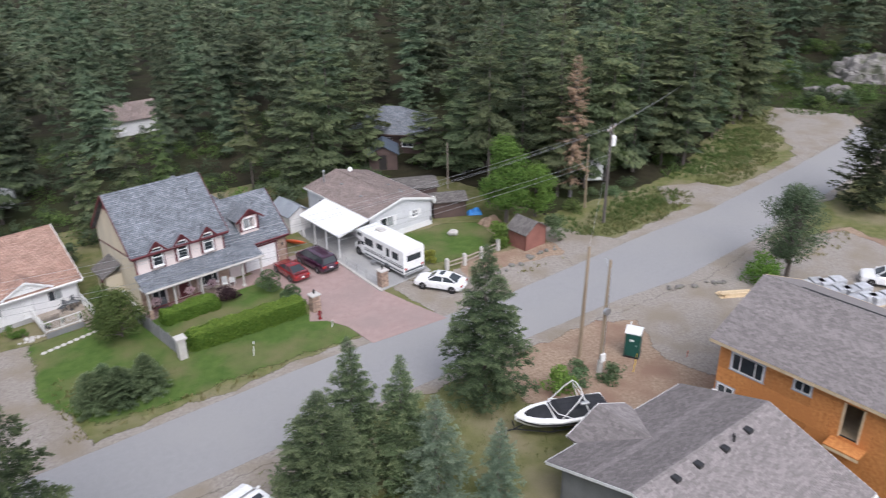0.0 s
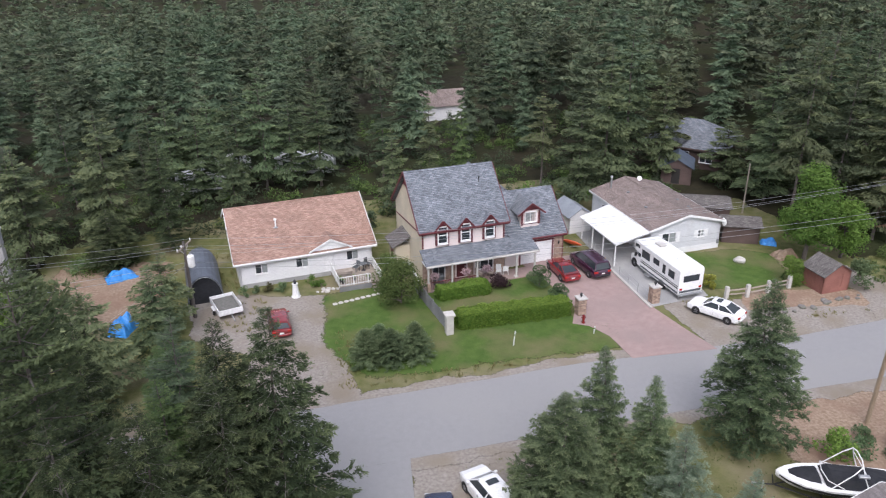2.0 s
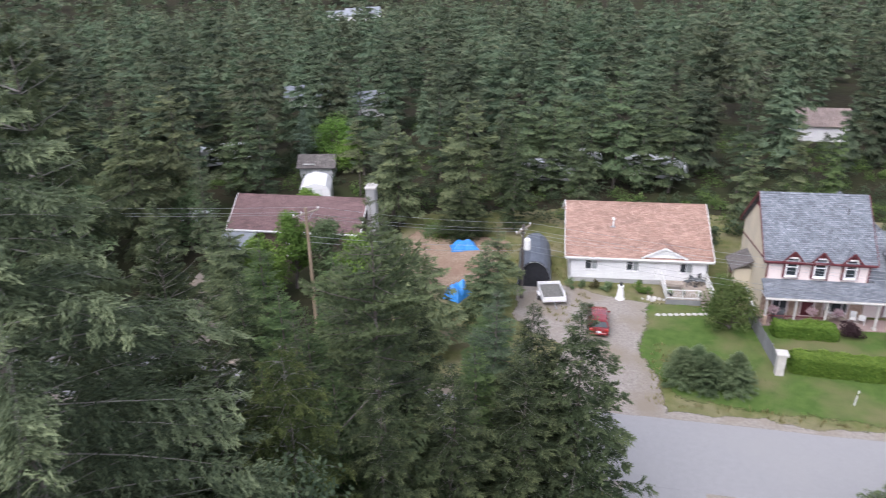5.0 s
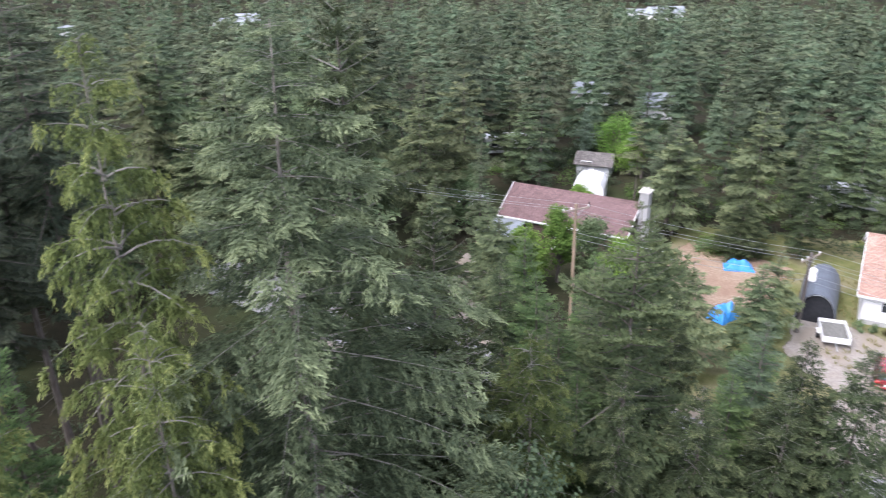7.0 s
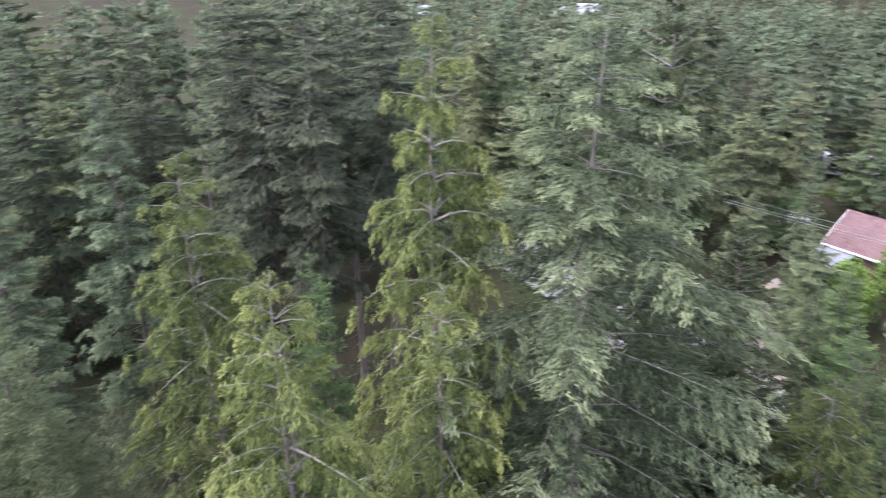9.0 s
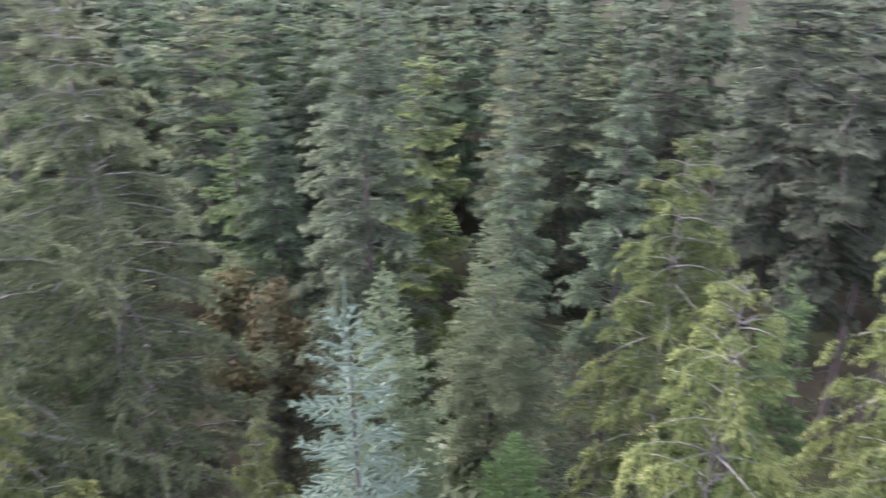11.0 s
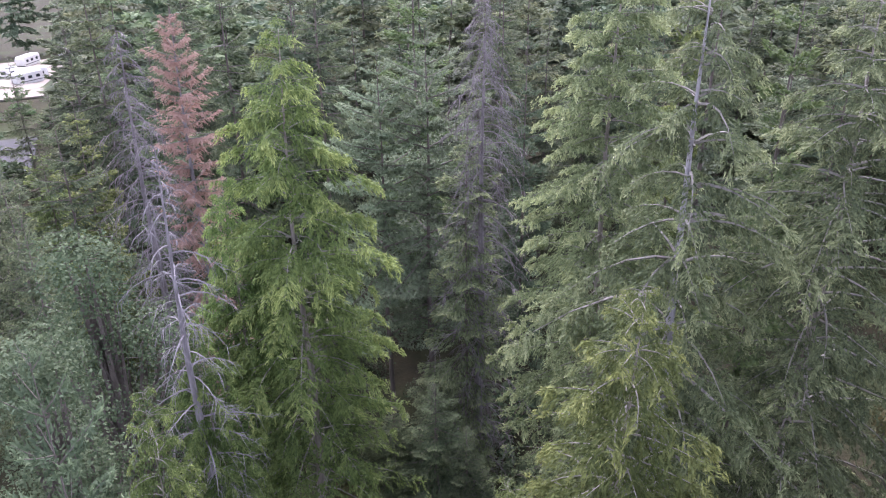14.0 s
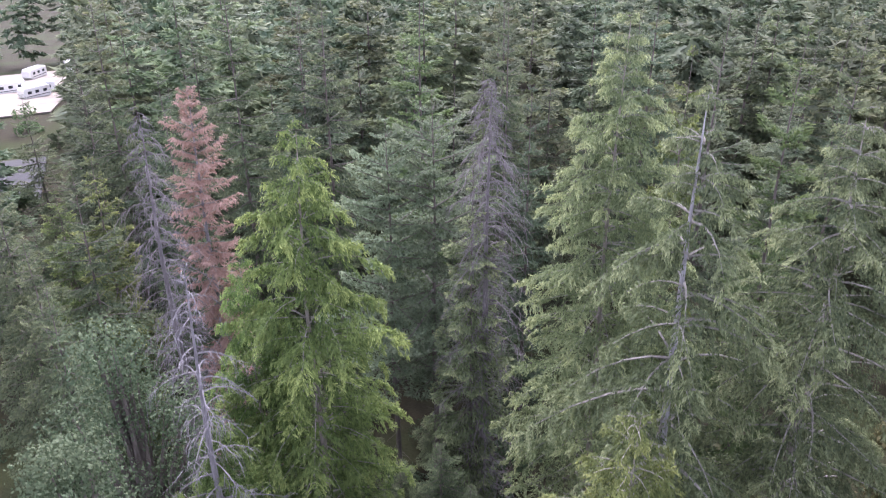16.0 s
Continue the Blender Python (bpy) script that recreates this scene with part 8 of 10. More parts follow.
# ---- hedges, bushes, broadleaf trees ----
def hedge(name, m, L, W, H, n, seed, mat, label, leaf=0.15):
    """A clipped hedge: a woody core and leaves standing out of its rounded faces."""
    g0 = np.random.default_rng(seed)
    e = thing(name, m, label, "hedge")
    part("stem_core", Geo().box(-L / 2 + 0.28, -W / 2 + 0.28, 0, L / 2 - 0.28, W / 2 - 0.28, H - 0.26, 0.1), mat, e)
    p = g0.uniform(-1, 1, (n, 3))
    k = g0.integers(0, 5, n)
    w = np.array([H * W, H * W, H * L, H * L, L * W * 1.6])
    k = g0.choice(5, n, p=w / w.sum())
    ax = np.array([0, 0, 1, 1, 2])[k]
    sg = np.array([-1, 1, -1, 1, 1])[k]
    p[np.arange(n), ax] = sg
    nr = np.zeros((n, 3))
    nr[np.arange(n), ax] = sg
    q = np.sign(p) * np.abs(p) ** 1.0
    ro = 1 - 0.10 * (np.abs(p) ** 6).sum(1, keepdims=True) / 3
    pos = q * ro * np.array([L / 2, W / 2, H / 2]) + np.array([0, 0, H / 2])
    wob = np.array([noise.noise((v[0] * 1.3, v[1] * 1.3, v[2] * 1.3 + seed)) for v in pos])
    pos = pos + nr * (wob * 0.22 + g0.normal(-0.02, 0.06, n))[:, None]
    nrm = unit(nr + g0.normal(0, 0.55, (n, 3)))
    a = unit(np.cross(nrm, g0.normal(0, 1, (n, 3))))
    b = np.cross(nrm, a)
    s = leaf * g0.uniform(0.6, 1.4, n)[:, None]
    V = np.stack([pos - a * s * 0.5, pos + b * s * 0.3, pos + a * s * 0.5, pos - b * s * 0.3], 1).reshape(-1, 3)
    V[:, 2] = np.maximum(V[:, 2], 0.01)
    i4 = np.arange(n)[:, None] * 4
    tris = np.concatenate([i4 + np.array([[0, 1, 2]]), i4 + np.array([[0, 2, 3]])])
    # paler leaves on the hedge top, light from above put in the colour
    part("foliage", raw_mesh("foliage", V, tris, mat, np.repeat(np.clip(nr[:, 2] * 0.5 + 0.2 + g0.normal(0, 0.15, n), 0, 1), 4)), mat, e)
    return e


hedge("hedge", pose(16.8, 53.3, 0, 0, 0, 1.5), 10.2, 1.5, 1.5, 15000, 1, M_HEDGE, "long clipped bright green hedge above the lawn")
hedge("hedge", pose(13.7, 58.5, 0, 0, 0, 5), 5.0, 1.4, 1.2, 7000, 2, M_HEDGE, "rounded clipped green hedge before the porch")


def put(ob, x, y, rot=0.0, z=0.0, s=1.0):
    ob.matrix_basis = pose(x, y, z - 0.02, 0, 0, rot) @ Matrix.Diagonal((s, s, s, 1))
    return ob


put(leafy("shrub", "dark purple rounded shrub beside the hedge", 1.35, 1.0, 1400, 3, M_PURPLE, 12, 0.16, False, 1.0, "shrub", 0.3), 17.3, 59.3)
put(leafy("shrub", "tall dense green shrub between two houses", 4.6, 2.1, 5200, 4, M_WEED, 30, 0.17, False, 1.0, "shrub", 0.12), 8.0, 57.4)
put(leafy("shrub", "tall dense green shrub between two houses", 3.8, 1.7, 3600, 5, M_WEED, 24, 0.17, False, 1.0, "shrub", 0.12), 7.4, 60.2)
for x, y, s, sd in ((20.8, 58.6, 1.0, 6), (21.6, 55.6, 0.8, 7)):
    t = thing("topiary_pine", pose(x, y, 0), "clipped cloud-pruned green pine in the lawn", "shrub", "clipped pines")
    g0 = np.random.default_rng(sd)
    part("trunk", Geo().tube([(0, 0, 0), (0.1, 0.05, 0.8 * s), (0, 0, 1.6 * s)], [0.08, 0.06, 0.03], 6), M_BARK, t)
    for dx, dy, z, r in ((0, 0, 1.75, 0.55), (0.45, 0.1, 1.2, 0.6), (-0.5, 0.1, 1.1, 0.62), (0.1, -0.45, 0.75, 0.7), (-0.1, 0.5, 0.7, 0.65)):
        n = 420
        d = unit(g0.normal(0, 1, (n, 3)))
        pos = np.array([dx, dy, z]) * s + d * r * s * np.array([1, 1, 0.55])
        tipv = pos + unit(d + g0.normal(0, 0.4, (n, 3))) * 0.14
        a = unit(np.cross(d, g0.normal(0, 1, (n, 3)))) * 0.05
        V = np.stack([pos - a, pos + a, tipv], 1).reshape(-1, 3)
        # upper side of each pad paler: painted top light
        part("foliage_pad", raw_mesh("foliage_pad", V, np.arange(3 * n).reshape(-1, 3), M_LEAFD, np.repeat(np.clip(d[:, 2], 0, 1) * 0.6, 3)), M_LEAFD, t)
for x, y, h, r, sd in ((4.0, 49.2, 3.0, 4.6, 8), (5.9, 49.0, 2.9, 4.4, 9), (7.8, 49.5, 3.0, 4.4, 10), (5.2, 50.2, 2.7, 4.2, 11)):
    c = conifer("young_fir", "low spreading dark green young fir on the lawn", "young", h, r, "small", sd, M_YOUNG, category="shrub")
    put(c, x, y, sd * 50)
put(leafy("maple_tree", "bright green broadleaf tree beside the yard", 9.6, 2.9, 17000, 11, M_LEAF, 60, 0.21), 47.6, 58.4)
put(leafy("maple_tree", "smaller bright green broadleaf tree", 6.0, 2.4, 8000, 12, M_LEAF, 40, 0.20), 51.3, 58.0)
put(leafy("shrub", "rounded green shrub beside the red shed", 2.7, 1.6, 1800, 13, M_LEAF, 16, 0.2, False, 1.0, "shrub", 0.15), 43.2, 54.0)
put(leafy("shrub", "dark green upright shrub beside the red shed", 3.0, 1.5, 1800, 14, M_LEAFD, 16, 0.18, False, 1.0, "shrub", 0.15), 48.6, 52.2)
put(leafy("shrub", "yellow-green shrub behind the motorhome", 1.3, 0.9, 900, 15, M_YLEAF, 10, 0.15, False, 1.0, "shrub", 0.2), 35.6, 55.2)
put(leafy("roadside_tree", "loose grey-green broadleaf tree beside the road", 9.2, 3.0, 16000, 16, M_ALDER, 70, 0.16), 60.0, 33.4)
put(leafy("shrub", "dense green shrub at the foot of the tree", 2.8, 2.2, 2400, 17, M_HEDGE, 16, 0.2, False, 1.0, "shrub", 0.15), 57.6, 34.0)
put(leafy("shrub", "bright green shrub beside the boat", 2.2, 1.3, 1500, 18, M_LEAF, 14, 0.17, False, 1.0, "shrub", 0.15), 31.4, 32.2)
for x, y, s, sd in ((33.2, 32.4, 1.0, 19), (35.8, 31.4, 1.1, 20), (34.6, 33.4, 0.8, 21)):
    put(leafy("weeds", "clump of green weeds at the pole", 1.1, 1.2, 900, sd, M_LEAFD, 10, 0.16, False, 0.7, "weeds", 0.1), x, y, 0, 0, s)
for x, y, h, r, sd, mat in ((-31.4, 53.5, 6.5, 2.4, 22, M_LEAF), (-29.7, 56.7, 8.0, 1.9, 23, M_LEAF), (-33.2, 67.6, 6.0, 1.6, 24, M_LEAF), (-40.6, 93.0, 6.5, 3.4, 25, M_LEAF),
                            (-37.0, 89.0, 5.0, 2.4, 26, M_LEAF), (-44.0, 62.0, 7.0, 3.2, 27, M_LEAFD), (-27.0, 58.0, 6.5, 2.4, 28, M_LEAFD), (-23.5, 57.0, 6.0, 2.2, 29, M_LEAF)):
    put(leafy("maple_tree", "bright green broadleaf tree near the brown house" if mat is not M_YLEAF else "yellow-green broadleaf tree among the firs", h, r, 6500, sd, mat, 44, 0.22), x, y)
put(leafy("alder_tree", "grey-green alder with small leaves", 17.6, 3.4, 9000, 30, M_ALDER, 46, 0.17), -9.8, 16.3)
put(leafy("alder_tree", "pale grey-green alder among the firs", 23.0, 3.2, 15000, 31, M_ALDER, 60, 0.13, low=0.45), 1.3, -26.0)
put(leafy("alder_tree", "pale grey-green alder among the firs", 22.6, 2.6, 13000, 32, M_ALDER, 56, 0.12, low=0.5), 2.9, -20.5)
put(leafy("understory_bush", "rusty brown and green understory bush", 17.0, 2.2, 3000, 33, M_RUST, 24, 0.26, low=0.5), -29.2, -13.4)
put(leafy("understory_bush", "rusty brown and green understory bush", 16.0, 2.4, 3000, 34, M_RUST, 24, 0.26, low=0.5), -30.8, -16.5)
put(conifer("blue_spruce", "small blue-grey spruce in a garden", "spruce", 7.5, 1.7, "mid", 35, M_SPRUCE), -44.4, 91.0)
put(conifer("roadside_fir", "bushy dark fir beside the road", "young", 12.6, 4.6, "thick", 36, M_FIR), 81.5, 38.0)
put(conifer("dying_fir", "tall fir with a rust-brown dead top", "fir", 16.4, 1.7, "near", 37, M_TANFIR, M_SNAG, keep=0.9), 58.4, 60.0)
g0 = np.random.default_rng(40)
for i in range(15):
    t = g0.random()
    x, y = (50 + 44 * t + g0.uniform(-2, 2), 54.5 + 12 * t + g0.uniform(-1.5, 2.5)) if i < 9 else (g0.uniform(-22, -13), g0.uniform(71, 75))
    put(leafy("roadside_weeds", "low green weeds at the edge of the wood", 1.2, 1.7, 900, 41 + i, M_WEED if i % 2 else M_LEAFD, 14, 0.18, False, 0.8, "weeds", 0.1), x, y, 0, 0, g0.uniform(0.7, 1.3))

for i in range(20):
    x, y = -2 + 2.3 * i + g0.uniform(-0.8, 0.8), 77.5 + g0.uniform(-2.5, 2.0)
    put(leafy("understory_bush", "low green bush at the edge of the wood", 3.0, 1.7, 800, 71 + i, M_LEAF if i % 3 == 0 else M_ALDER, 12, 0.26, False, 0.9, "bush", 0.1), x, y, 40 * i, 0, g0.uniform(0.6, 1.2))

for i in range(34):
    x, y = g0.uniform(114, 146), g0.uniform(60, 86)
    put(leafy("hill_bush", "low green bush on the rocky hill", 2.2, 2.0, 700, 101 + i, M_WEED if i % 2 else M_ALDER, 14, 0.26, False, 0.8, "bush", 0.1), x, y, 50 * i, land(x, y), g0.uniform(0.6, 1.4))

for i in range(16):
    x, y = g0.uniform(1, 13), g0.uniform(-150, -62)
    put(leafy("understory_bush", "low green bush beside the far street", 3.0, 2.2, 420, 141 + i, M_ALDER if i % 3 else M_LEAFD, 10, 0.4, False, 0.8, "bush", 0.1), x, y if not -128 < y < -98 else y + 34, 50 * i, land(x, y), g0.uniform(0.7, 1.5))

for i in range(18):
    az, d = radians(g0.uniform(222, 268)), g0.uniform(22, 38)
    x, y = d * math.cos(az), d * math.sin(az)
    put(leafy("understory_bush", "dark bush with rusty leaves on the forest floor", 5.0, 2.2, 900, 171 + i, M_RUST if i % 3 == 0 else M_ALDER, 12, 0.3, False, 0.9, "bush", 0.1), x, y, 40 * i, 0, g0.uniform(0.6, 1.3))

def undergrowth(name, label, spots, mat, seed, leaf=0.3):
    """Low bushes and saplings under the trees, joined: leaves round many small mounds."""
    g1 = np.random.default_rng(seed)
    VV, TT = [], []
    for x, y, r, h in spots:
        n = int(70 + 60 * r * h)
        d = unit(g1.normal(0, 1, (n, 3)))
        d[:, 2] = np.abs(d[:, 2])
        p = np.array([x, y, land(x, y)]) + d * np.array([r, r, h]) * g1.uniform(0.5, 1.1, (n, 1))
        a = unit(g1.normal(0, 1, (n, 3)))
        b = unit(np.cross(a, d + g1.normal(0, 0.5, (n, 3))))
        sz = leaf * g1.uniform(0.6, 1.4, (n, 1))
        VV.append(np.stack([p - a * sz * 0.5, p + b * sz * 0.35, p + a * sz * 0.5], 1).reshape(-1, 3))
        # mounds painted paler on top, as if lit from above
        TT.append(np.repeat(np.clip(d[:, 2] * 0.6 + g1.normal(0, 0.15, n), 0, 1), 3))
    V = np.concatenate(VV)
    tagged(new(name, raw_mesh(name, V, np.arange(len(V)).reshape(-1, 3), mat, np.concatenate(TT))), label, "undergrowth", kind="stuff")


under = [(float(x), float(y)) for x, y in zip(g0.uniform(-62, 64, 900), g0.uniform(74, 122, 900)) if clear(x, y) is False or y > 78]
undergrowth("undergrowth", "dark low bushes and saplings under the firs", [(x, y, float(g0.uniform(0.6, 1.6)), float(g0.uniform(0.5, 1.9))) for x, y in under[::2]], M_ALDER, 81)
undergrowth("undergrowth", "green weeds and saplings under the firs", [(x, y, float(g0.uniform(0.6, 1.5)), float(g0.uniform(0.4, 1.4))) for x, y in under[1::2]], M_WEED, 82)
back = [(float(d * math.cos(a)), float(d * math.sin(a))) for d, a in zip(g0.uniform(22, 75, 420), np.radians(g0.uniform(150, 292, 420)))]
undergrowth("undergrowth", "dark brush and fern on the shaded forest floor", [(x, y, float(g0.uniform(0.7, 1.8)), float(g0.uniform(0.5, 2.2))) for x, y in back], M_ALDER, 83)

# flower beds before the brown-roofed house
for i, (x, y, mt) in enumerate(((-4.4, 62.9, M_LEAFD), (-3.2, 63.0, M_RUST), (-2.2, 63.0, M_LEAFD), (0.6, 63.2, M_LEAF), (1.4, 62.8, M_LEAF), (-5.4, 62.6, M_LEAFD))):
    put(leafy("shrub", "low garden shrub against the white house", 1.0, 0.7, 520, 70 + i, mt, 8, 0.14, False, 1.0, "shrub", 0.2), x, y, 0, 0, 0.8 + 0.1 * (i % 4))


# ---- garden things ----
def stone_pillar(x, y, h, label, lamp=True):
    e = thing("gate_pillar", pose(x, y, 0.04, 0, 0, 6), label, "pillar", "driveway pillars")
    part("core", Geo().box(-0.30, -0.30, 0, 0.30, 0.30, h), M_CAP, e)
    g0 = random.Random(int(x * 10))
    z = 0.0
    while z < h - 0.05:
        hh = min(g0.uniform(0.10, 0.17), h - z)
        for side in range(4):
            a = -0.36
            while a < 0.33:
                w = min(g0.uniform(0.18, 0.36), 0.36 - a)
                part("stone", Geo().box(a + 0.006, -0.36 - g0.uniform(0, 0.03), z + 0.006, a + w - 0.006, -0.298, z + hh - 0.006, 0.012, Matrix.Rotation(math.pi / 2 * side, 4, "Z")), M_STONE, e)
                a += w
        z += hh
    part("cap", Geo().box(-0.45, -0.45, h, 0.45, 0.45, h + 0.12, 0.03), M_CAP, e)
    if lamp:
        l = part("lantern", Geo().tube([(0, 0, h + 0.12), (0, 0, h + 0.2), (0, 0, h + 0.24), (0, 0, h + 0.45), (0, 0, h + 0.55)], [0.05, 0.04, 0.10, 0.12, 0.02], 8), M_BLACK, e)


stone_pillar(22.6, 53.0, 1.5, "square stone-faced driveway pillar with pale cap and lantern")
stone_pillar(29.6, 53.6, 1.5, "square stone-faced driveway pillar with pale cap and lantern")
gp = thing("gate_post", pose(11.1, 52.3, 0.02, 0, 0, 4), "pale concrete gate post with wide flat cap", "post")
part("shaft", Geo().box(-0.3, -0.3, 0, 0.3, 0.3, 1.7, 0.02), M_CAP, gp)
part("cap", Geo().box(-0.42, -0.42, 1.7, 0.42, 0.42, 1.88, 0.03), M_CAP, gp)
f = thing("fence", pose(0, 0, 0), "grey-green slatted panel fence beside the lawn", "fence")
a, b = Vector((11.0, 52.7, 0)), Vector((9.6, 60.4, 0))
for i in range(6):
    p = a.lerp(b, i / 5)
    part("post", Geo().box(p.x - 0.05, p.y - 0.05, 0, p.x + 0.05, p.y + 0.05, 1.45, 0.01), M_GREYWALL, f)
for i in range(5):
    p, q = a.lerp(b, i / 5 + 0.007), a.lerp(b, (i + 1) / 5 - 0.007)
    for k in range(9):
        z = 0.12 + 0.145 * k
        bar(f, "slat", (p.x, p.y, z), (q.x, q.y, z), 0.025, 0.12, M_GREYWALL)
b2 = thing("fence", pose(0, 0, 0), "black wrought iron fence by the porch corner", "fence")
for i in range(12):
    p = Vector((9.7, 58.6, 0)).lerp(Vector((10.6, 59.3, 0)), i / 11)
    part("picket", Geo().box(p.x - 0.012, p.y - 0.012, 0, p.x + 0.012, p.y + 0.012, 1.1), M_BLACK, b2)
bar(b2, "rail", (9.7, 58.6, 1.0), (10.6, 59.3, 1.0), 0.03, 0.04, M_BLACK)
rf = thing("rail_fence", pose(0, 0, 0), "weathered grey split-rail fence with thick posts", "fence")
pts = [(36.0, 52.7), (38.0, 52.65), (40.2, 52.9), (42.6, 53.4)]
for x, y in pts:
    part("post", Geo().box(x - 0.16, y - 0.16, 0, x + 0.16, y + 0.16, 1.25, 0.03), M_CAP, rf)
for (xa, ya), (xb, yb) in zip(pts, pts[1:]):
    for z in (0.45, 0.85):
        bar(rf, "rail", (xa, ya, z), (xb, yb, z), 0.08, 0.12, M_WOOD)
cf = thing("chain_fence", pose(0, 0, 0), "low wire fence on thin steel posts along the parking pad", "fence")
pa, pb = Vector((29.0, 53.6, 0)), Vector((28.35, 66.0, 0))
for i in range(8):
    p = pa.lerp(pb, i / 7)
    part("post", Geo().tube([(p.x, p.y, 0), (p.x, p.y, 1.1)], 0.025, 6), M_STEEL, cf)
for z in (0.15, 0.6, 1.08):
    part("wire", Geo().tube([(pa.x, pa.y, z), (pb.x, pb.y, z)], 0.012, 4), M_STEEL, cf)
kb = part("kerb", Geo().box(-0.12, 0, 0, 0.12, 12.2, 0.14, 0.02, Matrix.Translation((28.9, 52.6, 0.05)) @ Matrix.Rotation(0.05, 4, "Z")), M_CAP)
tagged(kb, "pale concrete edging along the paved driveway", "kerb", kind="structure")

hy = thing("hydrant", pose(22.3, 51.5, 0.06), "red fire hydrant at the driveway edge", "hydrant")
part("barrel", Geo().tube([(0, 0, 0), (0, 0, 0.06), (0, 0, 0.08), (0, 0, 0.55), (0, 0, 0.62), (0, 0, 0.72), (0, 0, 0.78)], [0.17, 0.17, 0.11, 0.11, 0.15, 0.11, 0.03], 12), M_CARRED, hy)
for s in (-1, 1):
    part("nozzle", Geo().tube([(s * 0.1, 0, 0.48), (s * 0.2, 0, 0.48)], 0.055, 8), M_CARRED, hy)
for x, y, h, mt in ((15.65, 49.4, 1.3, M_TRIM), (22.5, 49.7, 0.7, M_TRIM), (28.1, 61.1, 1.0, M_YELLOW), (37.6, 31.0, 1.6, M_YELLOW), (42.3, 30.0, 0.6, M_ORANGE)):
    st = thing("marker_stake", pose(x, y, 0.03, 4, 3, 20), "thin upright marker stake in the ground" if mt is M_TRIM else "coloured marker post in the ground", "stake")
    part("stake", Geo().box(-0.04, -0.02, -0.05, 0.04, 0.02, h, 0.004), mt, st)
    part("band", Geo().box(-0.045, -0.025, h * 0.7, 0.045, 0.025, h * 0.8), M_LEAF if mt is M_TRIM else M_BLACK, st)
lh = thing("lighthouse_ornament", pose(-0.9, 61.5, 0.03), "white garden lighthouse ornament with dark lantern", "ornament")
part("tower", Geo().tube([(0, 0, 0), (0, 0, 0.1), (0, 0, 0.12), (0, 0, 1.25)], [0.42, 0.42, 0.34, 0.2], 8), M_TRIM, lh)
part("gallery", Geo().tube([(0, 0, 1.25), (0, 0, 1.31)], 0.28, 8), M_TRIM, lh)
part("lantern", Geo().tube([(0, 0, 1.31), (0, 0, 1.5)], 0.12, 8), M_GLASS, lh)
part("dome", Geo().tube([(0, 0, 1.5), (0, 0, 1.55), (0, 0, 1.72)], [0.17, 0.15, 0.02], 8), M_BLACK, lh)
for i in range(9):
    t = i / 8
    s = part("stepping_stone", Geo().tube([(2.4 + 4.0 * t, 59.3 + 1.1 * t, 0.0), (2.4 + 4.0 * t, 59.3 + 1.1 * t, 0.075)], [0.24, 0.22], 9), M_CAP)
    tagged(s, "pale round stepping stone in the grass", "stepping stone", "stepping stones")
g0 = np.random.default_rng(5)
M_ROCK = material("weathered_rock", (0.13, 0.12, 0.115), (0.26, 0.245, 0.23), 1.5, 0.95, bump=0.05, fine=9, c3=(0.10, 0.105, 0.07), big=0.5)
def rock(x, y, r, label, mat=M_CAP, seed=0):
    bm = bmesh.new()
    bmesh.ops.create_icosphere(bm, subdivisions=2, radius=r)
    for v in bm.verts:
        v.co *= 1 + 0.35 * noise.noise(v.co / r * 1.2 + Vector((seed, 0, 0)))
        v.co.z *= 0.65
    me = bpy.data.meshes.new("rock")
    bm.to_mesh(me)
    bm.free()
    me.materials.append(mat)
    ob = new("rock", me)
    ob.location = (x, y, land(x, y) + r * 0.35 + 0.02)
    tagged(ob, label, "rock", "garden rocks")
for i in range(10):
    rock(1.6 + 0.42 * i - (3.5 if i > 6 else 0), 62.3 - 0.05 * i, float(g0.uniform(0.12, 0.25)), "small pale garden rock by the deck", seed=i)
rock(41.2, 59.2, 0.55, "rounded grey boulder on the lawn", seed=31)
for i in range(22):
    t = g0.random()
    rock(37 + 11 * t + float(g0.uniform(-0.4, 0.4)), 49.6 + 0.8 * t + float(g0.uniform(-0.5, 0.5)), float(g0.uniform(0.12, 0.3)), "weathered rock lying on the bank", M_ROCK, 50 + i)
for i in range(14):
    t = g0.random()
    rock(49.5 + 6 * t, 38.4 - 2.5 * t + float(g0.uniform(-0.4, 0.4)), float(g0.uniform(0.12, 0.3)), "broken stone at the edge of the yard", M_ROCK, 90 + i)


